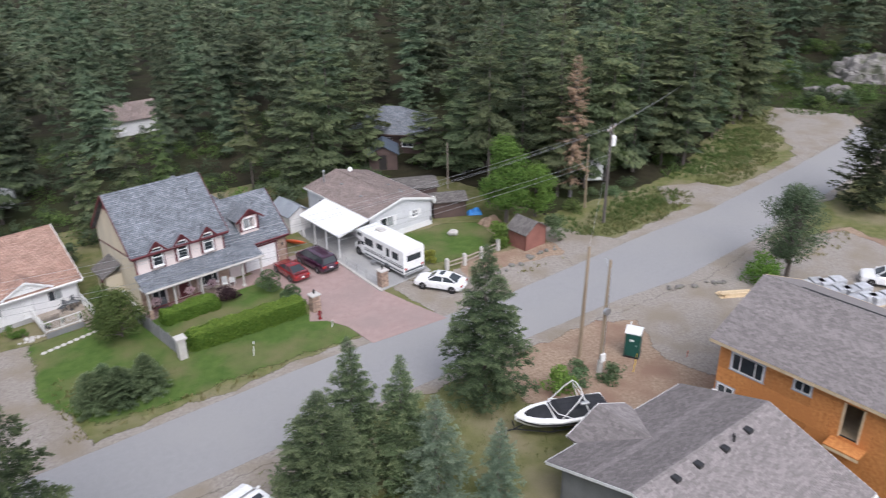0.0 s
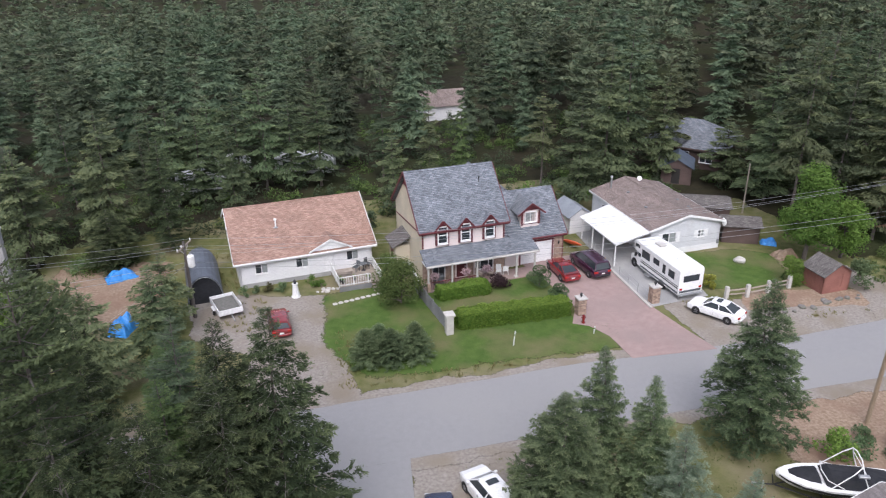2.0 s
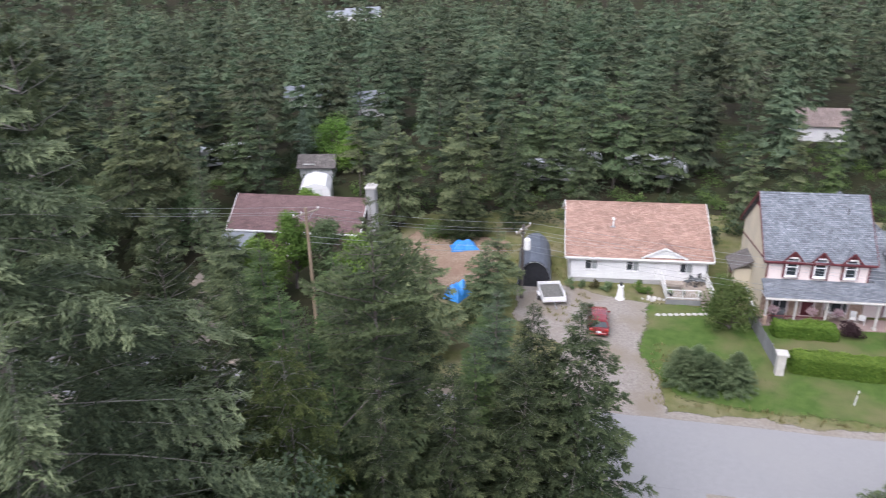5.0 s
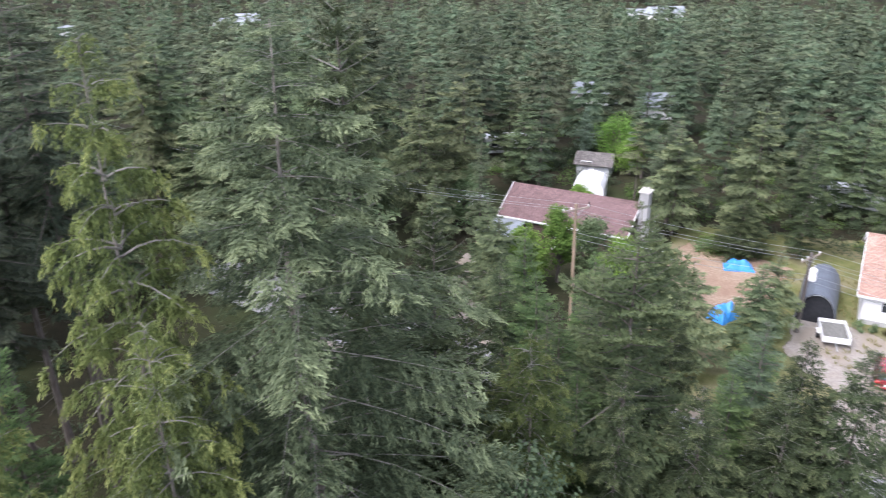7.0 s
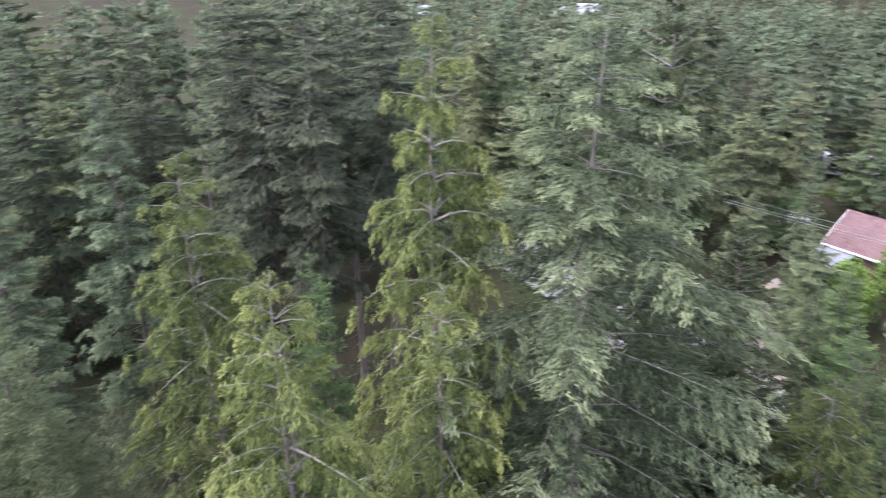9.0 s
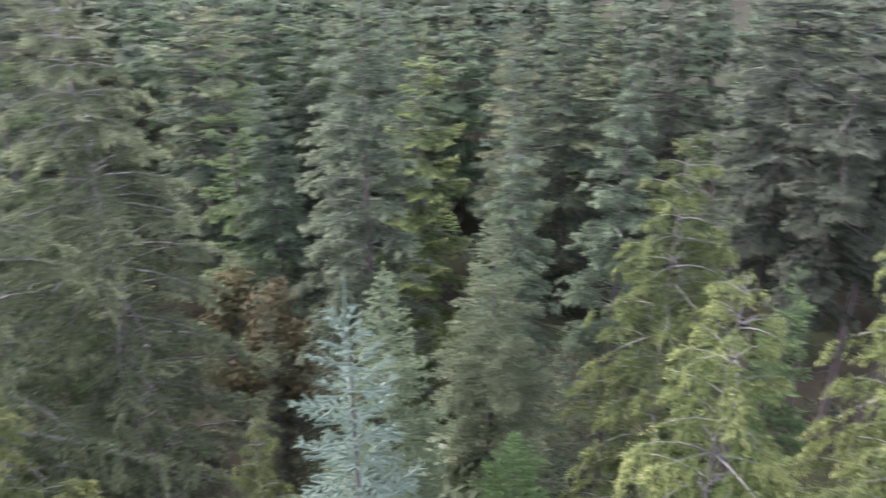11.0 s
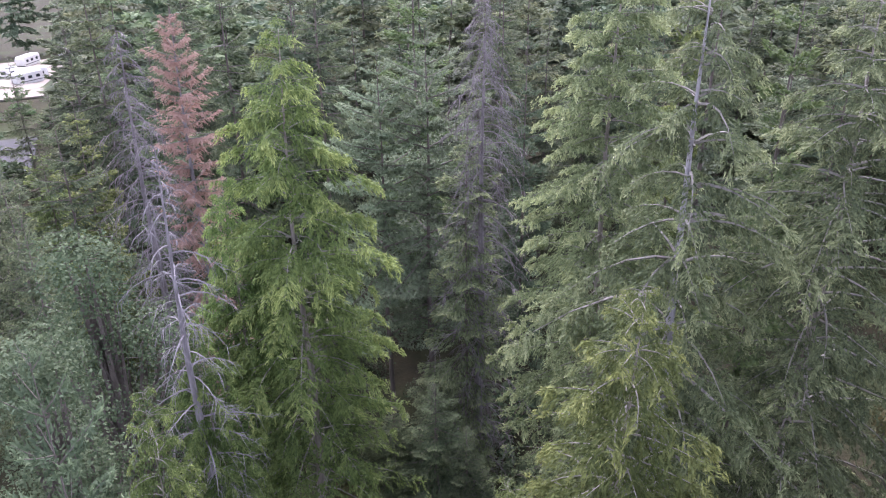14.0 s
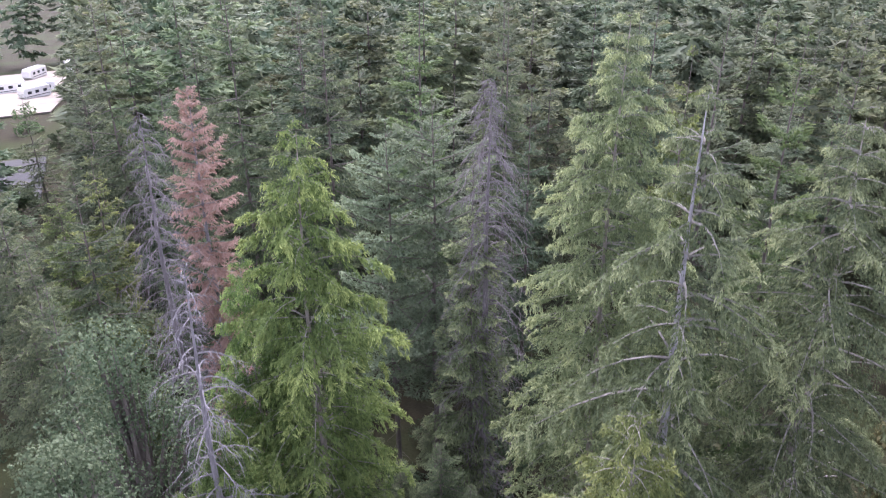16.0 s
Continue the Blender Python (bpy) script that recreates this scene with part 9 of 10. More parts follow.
def rock_bluff(x, y, L, W, H, rot, seed):
    """A craggy outcrop: ledges and cracks broken into a mound of rock."""
    bm = bmesh.new()
    bmesh.ops.create_icosphere(bm, subdivisions=5, radius=1.0)
    for v in bm.verts:
        p = v.co.copy()
        q = Vector((p.x * L / 2, p.y * W / 2, p.z * H))
        crag = abs(noise.noise(q * 0.22 + Vector((seed, 0, 0)))) * 1.6 + abs(noise.noise(q * 0.6 + Vector((0, seed, 0)))) * 0.8 + 0.3 * noise.noise(q * 1.7)
        step = math.floor(q.z / 1.3 + 1.5 * noise.noise(q * 0.18)) * 1.3
        q.z = 0.45 * q.z + 0.55 * step
        v.co = q + p * (1.1 - crag * 1.3)
    bmesh.ops.delete(bm, geom=[f for f in bm.faces if max(v.co.z for v in f.verts) < -1.5], context="FACES")
    me = bpy.data.meshes.new("rock_outcrop")
    bm.to_mesh(me)
    bm.free()
    me.materials.append(M_ROCK)
    ob = new("rock_outcrop", me)
    ob.matrix_basis = pose(x, y, land(x, y) - 0.4, 0, 0, rot)
    tagged(ob, "craggy brown-grey rock outcrop above the turnout", "rock")


rock_bluff(138.0, 68.5, 15, 8, 4.2, 118, 3)
for i in range(9):
    rock(float(g0.uniform(122, 129)), float(g0.uniform(64, 74)), float(g0.uniform(0.4, 1.2)), "reddish-grey boulder at the foot of the outcrop", M_ROCK, 120 + i)


def chair(m, mat, label):
    e = thing("patio_chair", m, label, "chair", "patio chairs")
    part("seat", Geo().box(-0.25, -0.25, 0.40, 0.25, 0.25, 0.46, 0.02), mat, e)
    part("backrest", Geo().box(-0.25, 0.22, 0.46, 0.25, 0.28, 1.0, 0.02, Matrix.Rotation(-0.12, 4, "X")), mat, e)
    for x in (-0.23, 0.23):
        for y in (-0.22, 0.22):
            part("leg", Geo().box(x - 0.02, y - 0.02, 0, x + 0.02, y + 0.02, 0.41), mat, e)
        part("armrest", Geo().box(x - 0.03, -0.25, 0.62, x + 0.03, 0.25, 0.66, 0.01), mat, e)
    return e


HA, HB = pose(10.28, 61.1, 0, 0, 0, 7), pose(-6.1, 63.56, 0, 0, 0, 8)
for x, y, r in ((10.9, -0.6, -60), (12.2, -0.3, 40)):
    chair(HB @ pose(x, y, 0.54, 0, 0, r), M_CARGREY, "dark grey patio chair on the deck")
tb = thing("patio_table", HB @ pose(11.6, -0.7, 0.54), "small round dark patio table on the deck", "table")
part("tabletop", Geo().tube([(0, 0, 0.68), (0, 0, 0.72)], 0.4, 14), M_CARGREY, tb)
part("leg", Geo().tube([(0, 0, 0), (0, 0, 0.03), (0, 0, 0.05), (0, 0, 0.69)], [0.22, 0.2, 0.04, 0.04], 8), M_BLACK, tb)
wb = thing("workbench", HB @ pose(9.6, -1.6, 0.54), "weathered wooden bench with pots on the deck", "bench")
part("top", Geo().box(-0.8, -0.3, 0.66, 0.8, 0.3, 0.72, 0.01), M_WOOD, wb)
for x in (-0.7, 0.7):
    for y in (-0.22, 0.22):
        part("leg", Geo().box(x - 0.04, y - 0.04, 0, x + 0.04, y + 0.04, 0.66), M_WOOD, wb)
for i, x in enumerate((9.2, 10.3, 11.6, 8.95)):
    pt = thing("plant_pot", HB @ pose(x, -2.7 + 0.3 * (i % 2), 0.54), "dark plant pot with a small plant on the deck", "plant pot", "deck pots")
    part("pot", Geo().tube([(0, 0, 0), (0, 0, 0.28)], [0.12, 0.17], 10), M_BLACK, pt)
    gg = np.random.default_rng(300 + i)
    n = 70
    ps = np.array([0, 0, 0.38]) + gg.normal(0, 0.1, (n, 3))
    part("plant", raw_mesh("plant", np.stack([ps, ps + gg.normal(0, 0.06, (n, 3)), ps + gg.normal(0, 0.06, (n, 3))], 1).reshape(-1, 3), np.arange(3 * n).reshape(-1, 3), M_LEAF, np.zeros(3 * n)), M_LEAF, pt)
for x, r in ((6.6, 10), (7.5, -20), (8.2, 160), (5.6, 30)):
    chair(HA @ pose(x, -0.55, 0.14, 0, 0, r), M_TRIM if x > 6.6 else M_WOOD, "pale cushioned chair on the porch" if x > 6.6 else "wooden chair on the porch")
bq = thing("barbecue", HA @ pose(1.6, -0.55, 0.14), "covered grey barbecue on the porch", "barbecue")
part("cover", Geo().box(-0.5, -0.3, 0, 0.5, 0.3, 1.05, 0.12), M_CARGREY, bq)
for x in (0.9, 3.9, 5.9):
    fb = thing("hanging_basket", HA @ pose(x, -1.50, 1.35), "hanging basket of pale pink flowers under the porch edge", "flower basket", "hanging baskets")
    part("pot", Geo().tube([(0, 0, 0), (0, 0, 0.22)], [0.12, 0.2], 10), M_BROWNWALL, fb)
    part("chain", Geo().tube([(0, 0, 0.2), (0, 0, 1.05)], 0.012, 4), M_BLACK, fb)
    gg = np.random.default_rng(int(x * 10))
    n = 420
    d = unit(gg.normal(0, 1, (n, 3)))
    ps = np.array([0, 0, 0.2]) + d * gg.uniform(0.22, 0.42, (n, 1)) * np.array([1, 1, 0.8])
    part("blossom", raw_mesh("blossom", np.stack([ps, ps + gg.normal(0, 0.07, (n, 3)), ps + gg.normal(0, 0.07, (n, 3))], 1).reshape(-1, 3), np.arange(3 * n).reshape(-1, 3), M_FLOWER, np.zeros(3 * n)), M_FLOWER, fb)
lean = part("leaning_board", Geo().box(-0.05, -1.3, 0, 0.05, 1.3, 0.5, 0.02), M_TRIM)
tagged(lean, "white board leaning on the house wall", "board").matrix_basis = HA @ pose(-0.25, 1.2, 0.9, 18, -15, 0)
kk = part("kayak", Geo().loft([[(x, w * math.cos(a), 0.18 + w * 0.55 * math.sin(a)) for a in [2 * math.pi * i / 8 for i in range(8)]] for x, w in ((-1.7, 0.03), (-1.2, 0.22), (-0.4, 0.36), (0.4, 0.36), (1.2, 0.22), (1.7, 0.03))]), M_ORANGE)
tagged(kk, "bright orange kayak propped beside the garage", "kayak").matrix_basis = pose(26.7, 66.2, 0.35, 35, 12, 105)


# ---- sheds, huts, site things ----
def hut(name, m, w, d, eave, ridge, wmat, rmat, label, category="shed", door=None, over=0.25, along="y", kind=""):
    """A small gabled building: four walls, gables, two roof slopes, a door."""
    e = thing(name, m, label, category, kind=kind)
    for a, L, t in (((0, 0, 0), w, 0), ((w, 0, 0), d, 90), ((w, d, 0), w, 180), ((0, d, 0), d, -90)):
        holes = [(w * 0.35, 0.05, min(1.0, w * 0.35), min(1.95, eave - 0.2))] if door and t == 0 else []
        wall(e, L, eave, a, t, wmat, holes, th=0.1)
    if along == "y":
        for y in (0, d - 0.1):
            part("gable_wall", Geo().prism([(0, eave), (w, eave), (w / 2, ridge)], y, y + 0.1, "y"), wmat, e)
        for s in (0, 1):
            xe = -over if s == 0 else w + over
            ze = eave - (ridge - eave) * over / (w / 2)
            part("roof_slope", Geo().slab([(xe, -over, ze + 0.08), (xe, d + over, ze + 0.08), (w / 2, d + over, ridge + 0.08), (w / 2, -over, ridge + 0.08)], 0.08), rmat, e)
    else:
        for x in (0, w - 0.1):
            gable_wall(e, x, 0, d / 2, d, eave, ridge, wmat, 0.1)
        for s in (0, 1):
            ye = -over if s == 0 else d + over
            ze = eave - (ridge - eave) * over / (d / 2)
            part("roof_slope", Geo().slab([(-over, ye, ze + 0.08), (w + over, ye, ze + 0.08), (w + over, d / 2, ridge + 0.08), (-over, d / 2, ridge + 0.08)], 0.08), rmat, e)
    if door:
        part("door", Geo().box(w * 0.35 + 0.02, 0.03, 0.06, w * 0.35 + min(1.0, w * 0.35) - 0.02, 0.07, min(2.0, eave - 0.16), 0.005), door, e)
    return e


hut("garden_shed", pose(44.6, 51.6, 0, 0, 0, 6), 2.9, 2.4, 1.9, 2.8, M_REDWOOD, M_SHS, "small red-stained wooden shed with dark shingle roof", "shed", M_REDWOOD, along="y")
hut("shed", pose(42.0, 63.9, 0, 0, 0, -22), 3.6, 2.8, 1.9, 2.4, M_BROWNWALL, M_SHS, "dark brown board shed behind the grey home", "shed", None, along="x")
hut("shed", pose(40.6, 69.2, 0, 0, 0, -22), 4.6, 3.6, 2.1, 2.6, M_BROWNWALL, M_SHS, "dark weathered shed among the trees", "shed", None, along="x")
hut("garden_shed", pose(27.6, 69.3, 0, 0, 0, 8), 2.6, 3.6, 2.0, 2.8, M_SIDING, M_TIN, "small white shed with pale roof behind the carport", "shed", M_VINYL)
tl = thing("portable_toilet", pose(39.3, 32.7, 0.03, 0, 0, -58), "dark green portable toilet with pale domed roof", "toilet")
part("cabin", Geo().box(-0.55, -0.55, 0.12, 0.55, 0.55, 2.08, 0.04), M_TOILET, tl)
part("skid", Geo().box(-0.6, -0.58, 0, 0.6, 0.58, 0.13, 0.02), M_BLACK, tl)
part("roof", Geo().loft([[(x, -0.6, 2.06), (x, -0.58, 2.16), (x, -0.3, 2.36), (x, 0.3, 2.36), (x, 0.58, 2.16), (x, 0.6, 2.06)] for x in (-0.6, 0.6)]), M_PALE, tl, "pale translucent domed roof")
dr = part("door", Geo().box(-0.42, -0.585, 0.2, 0.42, -0.553, 1.98, 0.02), M_TOILET, tl)
part("handle", Geo().box(0.28, -0.61, 1.05, 0.36, -0.586, 1.2, 0.01), M_STEEL, dr)
part("sign", Geo().box(-0.2, -0.596, 1.45, 0.12, -0.587, 1.62), M_TRIM, dr)
for i in range(3):
    part("vent_slot", Geo().box(0.552, -0.35, 1.6 + 0.1 * i, 0.562, 0.35, 1.65 + 0.1 * i), M_BLACK, tl)
part("vent_pipe", Geo().tube([(-0.35, 0.45, 2.1), (-0.35, 0.45, 2.55)], 0.05, 8), M_PALE, tl)
pc = thing("picnic_table", pose(44.8, 64.0, 0.02, 0, 0, -25), "weathered wooden picnic table with benches", "table")
for i in range(5):
    part("plank", Geo().box(-0.95, -0.37 + 0.15 * i, 0.72, 0.95, -0.235 + 0.15 * i, 0.76), M_WOOD, pc)
for s in (-1, 1):
    part("bench", Geo().box(-0.95, s * 0.62, 0.42, 0.95, s * 0.9, 0.46), M_WOOD, pc)
    part("frame", Geo().box(s * 0.7 - 0.04, -0.85, 0.34, s * 0.7 + 0.04, 0.85, 0.42), M_WOOD, pc)
    for t in (-1, 1):
        bar(pc, "leg", (s * 0.7, t * 0.75, 0), (s * 0.7, t * 0.25, 0.72), 0.05, 0.09, M_WOOD)


def drape(name, m, L, W, H, mat, label, seed, category="tarpaulin"):
    """A tarpaulin lying over a heap, creased."""
    n = 14
    v, fcs = [], []
    for i in range(n + 1):
        for j in range(n + 1):
            a, b = 2 * i / n - 1, 2 * j / n - 1
            r = max(abs(a), abs(b))
            z = H * max(0, 1 - r ** 3) * (0.75 + 0.45 * noise.noise((a * 1.6 + seed, b * 1.6, 0))) + 0.06 * noise.noise((a * 6, b * 6, seed)) + 0.05
            v.append((a * L / 2 * (1 + 0.12 * noise.noise((b * 2, seed, 1))), b * W / 2 * (1 + 0.12 * noise.noise((a * 2, seed, 2))), max(0.01, z)))
    for i in range(n):
        for j in range(n):
            k = i * (n + 1) + j
            fcs.append((k, k + 1, k + n + 2, k + n + 1))
    o = len(v)
    v += [(x, y, z - 0.012) for x, y, z in v]
    fcs += [tuple(q + o for q in q4[::-1]) for q4 in fcs]
    g = Geo().add(v, fcs)
    ob = part(name, g, mat)
    ob.matrix_basis = m
    tagged(ob, label, category)


drape("tarpaulin", pose(-16.9, 68.9, 0, 0, 0, 25), 2.7, 1.6, 1.0, M_TARP, "crumpled bright blue tarpaulin over a heap", 3)
drape("tarpaulin", pose(-15.0, 58.6, 0, 0, 0, 70), 2.3, 1.7, 1.6, M_TARP, "bright blue tarpaulin over a tall heap", 8)
drape("tarpaulin", pose(46.4, 62.4, 0, 0, 0, -30), 1.6, 1.0, 0.7, M_TARP, "small blue tarpaulin in the yard", 5)
drape("soil_heap", pose(46.2, 59.4, 0, 0, 0, 10), 2.2, 1.6, 0.9, M_DIRT, "low brown heap of soil and firewood in the yard", 9, "soil heap")
q = thing("fabric_shelter", pose(-8.6, 61.8, 0, 0, 0, 8), "blue-grey arched fabric shelter with dark open front", "shelter")
arc = [(1.55 * math.cos(a), 2.75 * math.sin(a) ** 0.8) for a in [math.pi * i / 12 for i in range(13)]]
arc = [(x, max(0, z)) for x, z in arc]
inner = [(x * 0.97, z * 0.98) for x, z in arc]
part("skin", Geo().prism(arc + inner[::-1], 0, 6.5, "y"), M_SLATE, q)
# added black sheet: paints the shade inside the open front
part("end_panel", Geo().prism(inner, 0.25, 0.32, "y"), M_COVER, q, "black sheet standing for the shade inside the open front")
for y in (0.05, 2.2, 4.4, 6.4):
    part("hoop", Geo().tube([(x * 0.955, y, z * 0.955) for x, z in arc], 0.025, 5), M_STEEL, q)
for i in range(6):
    x, y = 59.0 + 1.7 * (i % 2) + 0.5 * (i // 2), 31.0 - 2.0 * (i // 2) - 0.9 * (i % 2)
    for dx, dy in ((0, 0), (1.35, -0.3)):
        p = thing("paver_pallet", pose(x + dx, y + dy, 0.03, 0, 0, -28 + 3 * i), "pallet of grey pavers in clear wrapping", "pallet", "wrapped paver pallets")
        for s in (-0.45, 0, 0.45):
            part("bearer", Geo().box(-0.55, s - 0.05, 0, 0.55, s + 0.05, 0.12), M_LUMBER, p)
        for k in range(3):
            part("paver_layer", Geo().box(-0.56, -0.54, 0.12 + 0.26 * k, 0.56, 0.54, 0.37 + 0.26 * k, 0.03), M_BRICKBLK, p)
lb = thing("lumber_stack", pose(53.6, 34.2, 0.03, 0, 0, -28), "loose stack of new pale lumber", "lumber")
g0 = random.Random(4)
for k in range(4):
    for j in range(6 - k):
        part("board", Geo().box(-1.3 + g0.uniform(-0.3, 0.3), -0.6 + 0.2 * j + g0.uniform(-0.03, 0.03), 0.1 * k, 1.3 + g0.uniform(-0.3, 0.3), -0.43 + 0.2 * j, 0.1 * k + 0.09), M_LUMBER, lb)

# ---- the brown house among the trees ----
bh = thing("house", pose(-39.4, 61.5, 0, 0, 0, 7.2), "low dark brown house with plum-brown shingle roof and grey chimney", "house")
wall(bh, 13.0, 3.0, (0.3, 0.35, 0), 0, M_BROWNWALL, [(1.5, 1.0, 1.3, 1.1), (5.5, 0.1, 0.95, 2.05), (8.2, 1.0, 1.8, 1.2)])
wall(bh, 7.2, 3.0, (0.3, 7.55, 0), -90, M_BROWNWALL)
wall(bh, 7.2, 3.0, (13.3, 0.35, 0), 90, M_BROWNWALL)
wall(bh, 13.0, 3.0, (13.3, 7.55, 0), 180, M_BROWNWALL)
for x in (0.3, 13.12):
    gable_wall(bh, x, 0.35, 3.95, 7.55, 3.0, 5.0, M_BROWNWALL)
gable_roof(bh, 0, 13.6, 0, 3.95, 7.9, 3.0, 5.3, 3.0, M_SHD, M_TRIM)
window(bh, (1.8, 0.35, 1.0), 0, 1.3, 1.1)
window(bh, (8.5, 0.35, 1.0), 0, 1.8, 1.2, bars="3")
part("door", Geo().box(5.82, 0.40, 0.1, 6.73, 0.45, 2.13, 0.01), M_TRIM, bh)
part("vent_pipe", Geo().tube([(8.8, 2.6, 4.4), (8.8, 2.6, 5.0)], 0.06, 8), M_BLACK, bh)
ch = part("chimney", Geo().box(13.65, 3.0, 0, 14.55, 4.1, 6.6, 0.02), M_CONCRETE, bh, "grey block chimney")
part("chimney_cap", Geo().box(13.55, 2.9, 6.6, 14.65, 4.2, 6.75, 0.02), M_CAP, ch)
for x in (13.9, 14.3):
    part("flue", Geo().tube([(x, 3.55, 6.75), (x, 3.55, 7.05)], 0.13, 8), M_CAP, ch)
cp = thing("carport", pose(-39.6, 57.6, 0, 0, 0, 7), "low grey sheet-roofed carport in front of the brown house", "carport")
part("roof", Geo().slab([(0, 0, 2.35), (3.8, 0, 2.35), (3.8, 4.0, 2.75), (0, 4.0, 2.75)], 0.08), M_TIN, cp)
for x in (0.1, 3.7):
    for y in (0.1, 3.9):
        part("post", Geo().box(x - 0.06, y - 0.06, 0, x + 0.06, y + 0.06, 2.3), M_BROWNWALL, cp)
part("back_wall", Geo().box(0, 3.9, 0, 3.8, 4.0, 2.6), M_BROWNWALL, cp)
sheet("gravel_drive", [(-40, 57.5), (-35.5, 58), (-33, 46), (-38, 44)], 0.03, M_GRAVEL, "grey gravel drive to the brown house", "gravel", jag=0.5)
ft = thing("fabric_shelter", pose(-38.2, 75.6, 0, 0, 0, 20), "white fabric shelter with a rounded roof", "shelter")
part("skin", Geo().prism([(0, 0), (0, 1.9), (0.5, 2.55), (1.8, 2.9), (3.1, 2.55), (3.6, 1.9), (3.6, 0)], 0, 4.5, "y"), M_VINYL, ft)
part("door_flap", Geo().box(0.9, -0.02, 0.02, 2.7, -0.003, 2.2), M_PALE, ft)
part("lean_to", Geo().slab([(-46.6, 63.4, 2.2), (-43.6, 63.8, 2.2), (-43.8, 66.8, 2.5), (-46.8, 66.4, 2.5)], 0.08), M_TRIM)
tagged(bpy.data.objects["lean_to"], "flat pale shelter roof beside the trees", "roof")
for x, y in ((-46.5, 63.6), (-43.8, 63.95), (-43.95, 66.6), (-46.6, 66.2)):
    p = part("shelter_post", Geo().box(x - 0.06, y - 0.06, 0, x + 0.06, y + 0.06, 2.14), M_WOOD)
    p.parent = bpy.data.objects["lean_to"]

# ---- houses and campers farther off ----
def far_house(x, y, rot, w, d, eave, ridge, wmat, rmat, label, along="x"):
    e = hut("house", pose(x, y, land(x, y) - 0.2, 0, 0, rot), w, d, eave, ridge, wmat, rmat, label, "house", M_VINYL, 0.4, along)
    for i in range(max(1, int(w / 4))):
        window(e, (0.6 + i * (w - 2) / max(1, int(w / 4)), -0.012, 1.0), 0, 1.3, 1.1)
    return e


M_NAVYTIN = material("navy_sheet_roof", (0.05, 0.07, 0.10), (0.09, 0.115, 0.15), 1, 0.45, 0.2, fine=12)
dk = thing("house", pose(46.4, 90.6, 0, 0, 0, -44), "dark house with slate-grey hipped roof and white windows", "house")
for a, L, t in (((0, 0, 0), 9.6, 0), ((9.6, 0, 0), 8, 90), ((9.6, 8, 0), 9.6, 180), ((0, 8, 0), 8, -90)):
    wall(dk, L, 2.9, a, t, M_BROWNWALL, [(1.0, 1.0, 1.5, 1.1), (4.0, 1.0, 1.5, 1.1), (7.0, 1.0, 1.5, 1.1)] if t == 0 else [])
for x in (1.0, 4.0, 7.0):
    window(dk, (x, 0, 1.0), 0, 1.5, 1.1)
lo_, hi_ = [(-0.7, -0.7, 2.8), (10.3, -0.7, 2.8), (10.3, 8.7, 2.8), (-0.7, 8.7, 2.8)], [(3.6, 4.0, 5.5), (6.0, 4.0, 5.5)]
for q in ((lo_[0], lo_[1], hi_[1], hi_[0]), (lo_[1], lo_[2], hi_[1]), (lo_[2], lo_[3], hi_[0], hi_[1]), (lo_[3], lo_[0], hi_[0])):
    part("roof_slope", Geo().slab(list(q), 0.12), M_SHA, dk)
for k in range(4):
    bar(dk, "fascia", (lo_[k][0], lo_[k][1], 2.70), (lo_[(k + 1) % 4][0], lo_[(k + 1) % 4][1], 2.70), 0.04, 0.2, M_BROWNWALL)
bpy.context.view_layer.update()
hut("garage", pose(44.2, 82.0, 0, 0, 0, -30), 3.6, 4.2, 2.2, 3.2, M_BROWNWALL, M_NAVYTIN, "dark garage with a navy sheet roof", "garage", M_DARK)
far_house(22.0, 121.0, 5, 7, 6, 2.8, 4.6, M_SIDING, M_SHC, "white house with taupe roof down in the trees")
far_house(-42.6, 85.2, 15, 4.2, 3.4, 1.9, 2.9, M_GREYSIDE, M_SHS, "small grey house with weathered roof beyond the brown house")
far_house(-67, 131, 20, 8, 6, 2.8, 4.4, M_SIDING, M_TIN, "small white house among the trees")
far_house(-51, 124, 35, 7, 5, 2.6, 4.2, M_SIDING, M_TIN, "small white house among the trees")


def camper(x, y, rot, L, label):
    """A white travel trailer standing among the trees."""
    z = land(x, y)
    e = thing("camper_trailer", pose(x, y, z, 0, 0, rot), label, "camper trailer", "camper trailers")
    part("body", Geo().loft([[(xx, -1.15, zl), (xx, 1.15, zl), (xx, 1.15, zt - 0.2), (xx, 1.0, zt), (xx, -1.0, zt), (xx, -1.15, zt - 0.2)] for xx, zl, zt in ((-L / 2, 0.7, 2.6), (-L / 2 + 0.3, 0.5, 2.8), (L / 2 - 0.5, 0.5, 2.85), (L / 2, 0.9, 2.4))]), M_GEL, e)
    for s in (-1, 1):
        for xx in (-L * 0.3, 0.0, L * 0.28):
            part("window", Geo().box(xx - 0.45, s * 1.145, 1.5, xx + 0.45, s * 1.165, 2.1, 0.01), M_GLASS, e)
        part("stripe", Geo().box(-L / 2 + 0.3, s * 1.145, 0.95, L / 2 - 0.5, s * 1.158, 1.1), M_CARGREY, e)
        wheel(e, -0.3, s * 1.0, 0.34, 0.22)
    part("roof_vent", Geo().box(-0.3, -0.25, 2.84, 0.3, 0.25, 2.98, 0.03), M_GEL, e)
    part("hitch", Geo().tube([(L / 2 - 0.1, 0, 0.55), (L / 2 + 1.1, 0, 0.5)], 0.05, 6), M_BLACK, e)


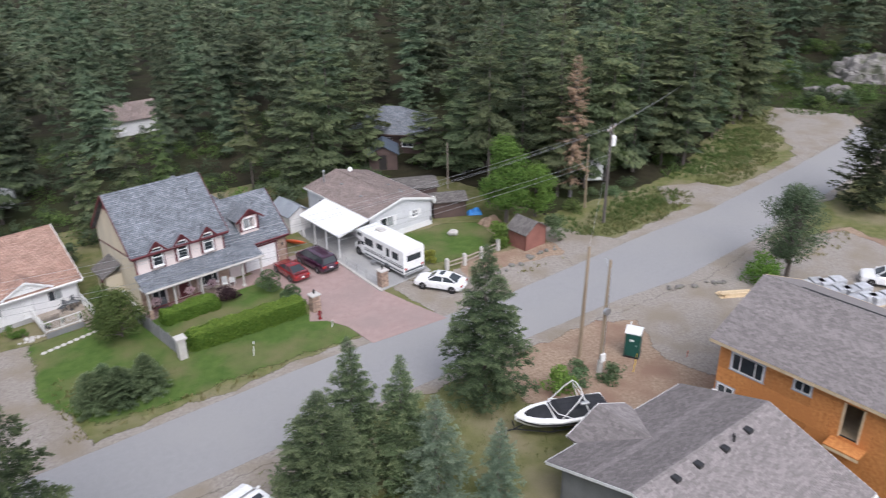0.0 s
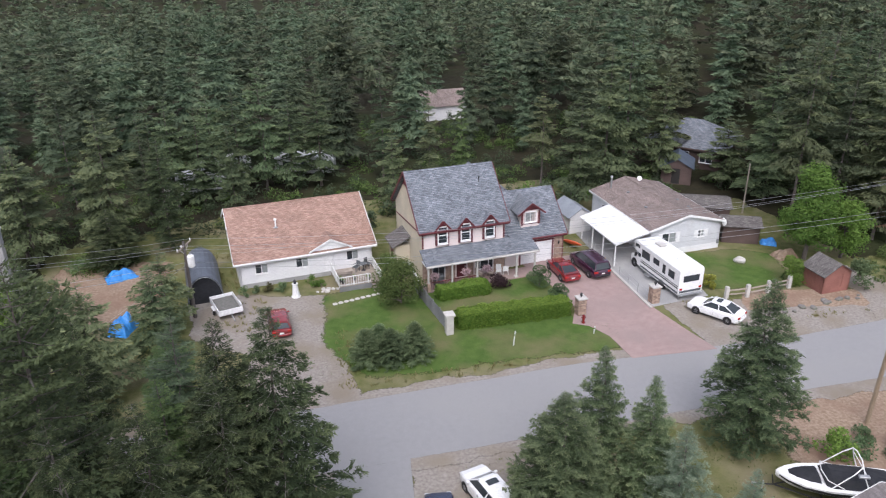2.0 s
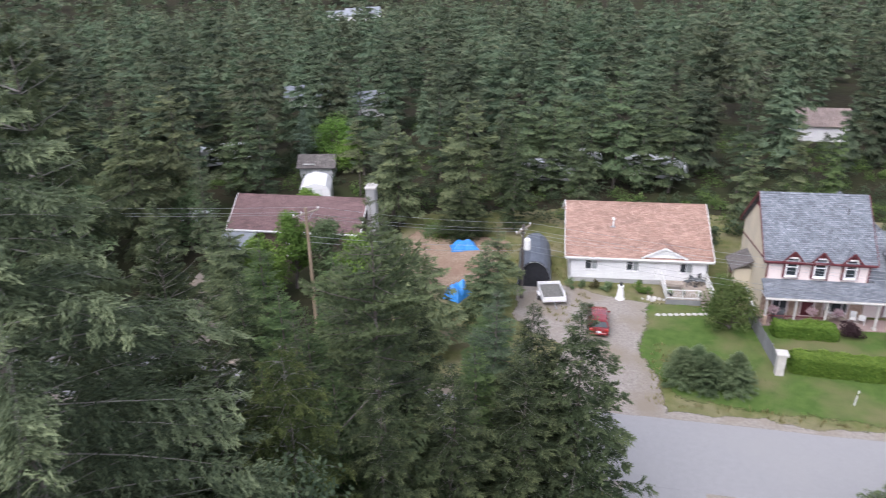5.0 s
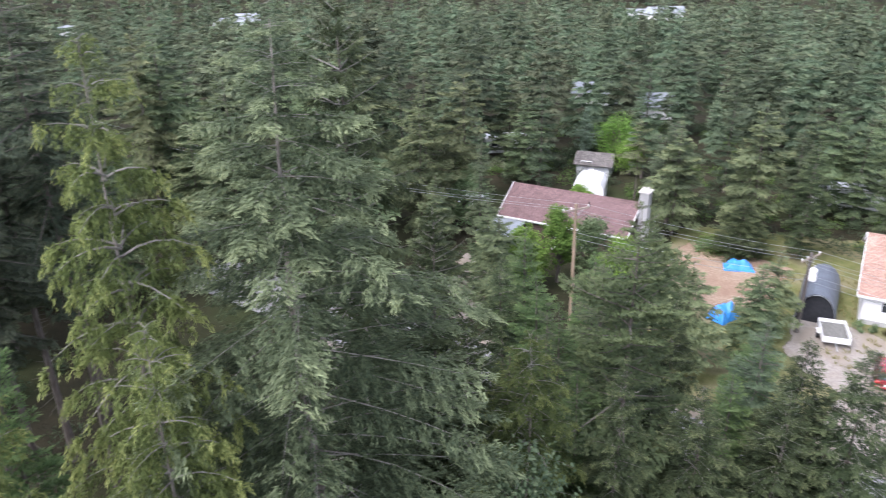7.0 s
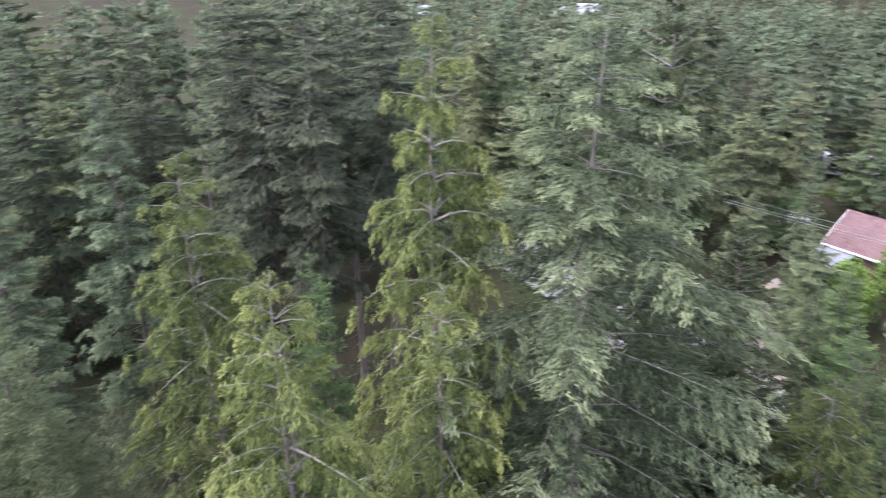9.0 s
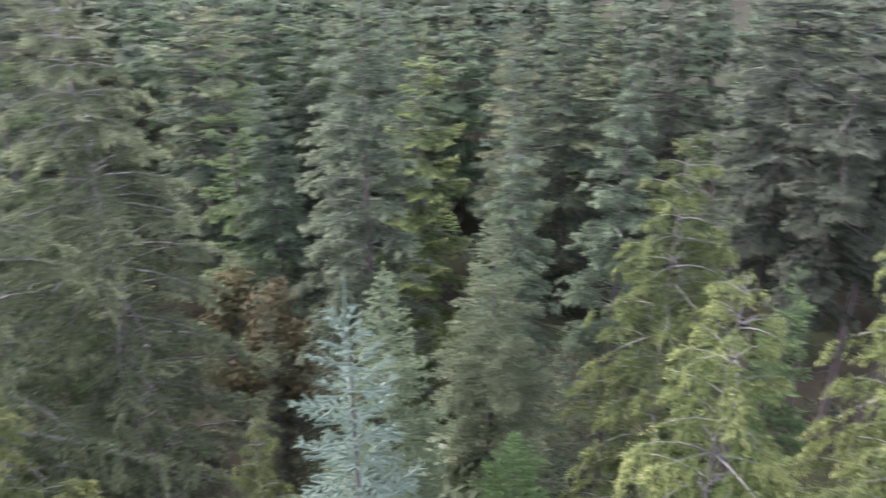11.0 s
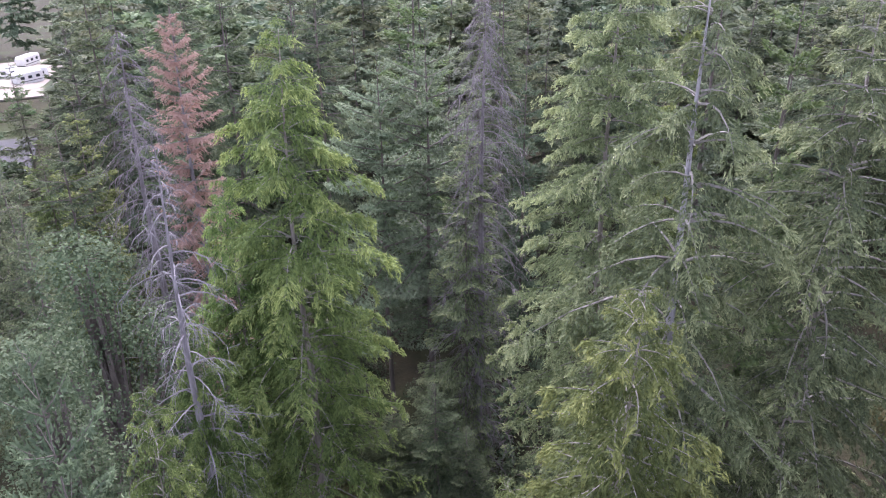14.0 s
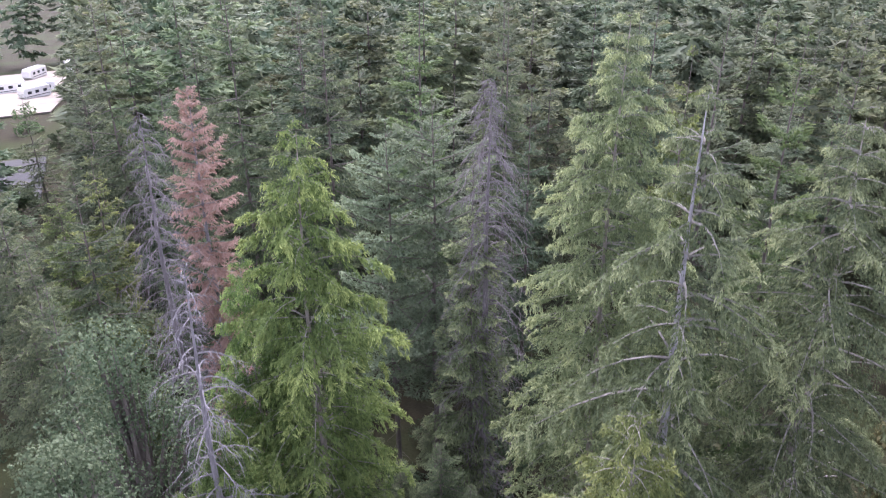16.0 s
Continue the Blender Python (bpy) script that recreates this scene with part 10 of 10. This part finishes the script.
for i, (x, y, r, L) in enumerate(((-12.0, 91.0, 10, 7.0), (-8.5, 96.0, 30, 6.0), (1.5, 95.5, -10, 7.5), (-55.5, 89.0, 40, 6.5), (64.6, 63.8, 60, 6.0),
                                 (17.5, -191.0, 15, 6.4), (13.2, -210.0, 60, 6.6), (12.3, -181.5, 35, 6.0), (11.6, -187.0, 5, 6.4), (21.5, -186.0, 80, 6.4), (4.8, -214.0, 100, 7.0))):
    camper(x, y, r, L, "white travel trailer glimpsed through the trees" if i < 5 else "white travel trailer in the gravel storage lot")
def lay(name, pts, mat, label, category, lift=0.06):
    """A covering draped on sloping ground."""
    v = [(x, y, land(x, y) + lift) for x, y in pts]
    g = Geo().slab(v, 0.3)
    tagged(part(name, g, mat), label, category, kind="structure")
lay("storage_lot", [(3, -218), (28, -218), (28, -161), (9, -161), (7, -176)], M_GRAVEL, "pale gravel lot beyond the trees", "gravel", 0.4)
lay("side_street", [(8.8, -124), (34, -126), (34, -101), (9.2, -102)], M_SHADETAR, "grey asphalt street beyond the trees", "road", 0.3)
# the town on the far bank
g0 = random.Random(12)
for i, (az, d) in enumerate(((113.6, 428), (112.4, 424), (111.6, 430), (141.5, 426), (143.0, 418), (153.0, 440))):
    x, y = d * math.cos(radians(az)), d * math.sin(radians(az))
    far_house(x, y, az - 90 + g0.uniform(-15, 15), g0.uniform(10, 16), 9, g0.uniform(3, 4.5), g0.uniform(5, 7), M_SIDING, M_TIN, "white building on the edge of the far town")


# ---- tall grass on the verges ----
def grass(name, label, spots, n, size, mat, seed):
    """Loose blades in clumps over some rounds of ground (x, y, half width, half depth)."""
    g0 = np.random.default_rng(seed)
    V, T = [], []
    for x, y, a, b in spots:
        k = int(n * a * b / 12)
        ang, rad = g0.uniform(0, 2 * np.pi, k), np.sqrt(g0.random(k))
        c = np.stack([x + rad * np.cos(ang) * a, y + rad * np.sin(ang) * b, np.full(k, 0.02)], 1)
        c[:, 2] += [max(0.0, land(p[0], p[1])) for p in c]
        c = np.repeat(c, 6, 0) + np.concatenate([g0.normal(0, 0.13, (k * 6, 2)), np.zeros((k * 6, 1))], 1)
        ln = size * g0.uniform(0.5, 1.4, (k * 6, 1))
        d = unit(np.concatenate([g0.normal(0, 0.45, (k * 6, 2)), np.ones((k * 6, 1))], 1)) * ln
        w = unit(np.concatenate([g0.normal(0, 1, (k * 6, 2)), np.zeros((k * 6, 1))], 1)) * ln * 0.16
        V.append(np.stack([c - w, c + w, c + d], 1).reshape(-1, 3))
        T.append(np.tile([0, 0, 0.7], k * 6))
    V = np.concatenate(V)
    tagged(new(name, raw_mesh(name, V, np.arange(len(V)).reshape(-1, 3), mat, np.concatenate(T))), label, "grass", kind="stuff")


M_STRAW = foliage("straw_grass", (0.12, 0.13, 0.045), (0.22, 0.20, 0.09), (0.32, 0.28, 0.15))
grass("tall_grass", "tall green grass and weeds on the verge", [(61, 53.4, 5, 2.6), (65, 54.5, 5, 2.6), (82, 57.5, 6, 3.0), (88, 60.5, 6, 3.0), (76, 58, 4, 2), (94, 64, 5, 2.5), (52.6, 53.6, 1.6, 3), (46, 55, 3, 1.6), (122, 72, 9, 6), (130, 76, 9, 7), (118, 66, 7, 4), (132, 66, 11, 7), (124, 60, 8, 5)], 150, 0.38, M_WEED, 61)
grass("dry_grass", "dry straw-coloured grass beside the road", [(61, 50.6, 6, 1.0), (84, 54.2, 6, 1.2), (10, 46.7, 9, 0.5), (2.6, 51, 1.0, 4), (68, 36, 6, 2), (34, 52.4, 3, 0.6),
                                                              (-8, 68, 5, 4), (-5, 59, 2, 3), (44, 48.4, 3, 0.7)], 90, 0.28, M_STRAW, 62)
grass("lawn_grass", "short uneven blades over the lawn", [(12, 50, 13, 4), (39, 58.5, 6, 4), (5, 56, 4, 5)], 120, 0.09, M_WEED, 63)
M_VERGE = foliage("verge_grass", (0.080, 0.105, 0.032), (0.170, 0.175, 0.070), (0.290, 0.270, 0.130))
grass("verge_grass", "rank green and straw-coloured grass on the verge", [(55.5, 51.6, 3.5, 2.6), (61, 52.0, 5, 2.8), (66.5, 53.0, 4, 2.4), (79, 54.0, 5, 2.4), (86, 56.4, 6, 2.8), (92, 59.6, 5, 3.0), (98, 63.0, 5, 3.0), (104, 68, 5, 3)], 230, 0.30, M_VERGE, 64)
grass("verge_grass", "thin dry grass under the young firs", [(24, 31, 5, 4), (19, 34.5, 6, 2.2), (13, 35.5, 5, 1.4), (27.5, 36.2, 4, 1.6)], 110, 0.16, M_VERGE, 65)
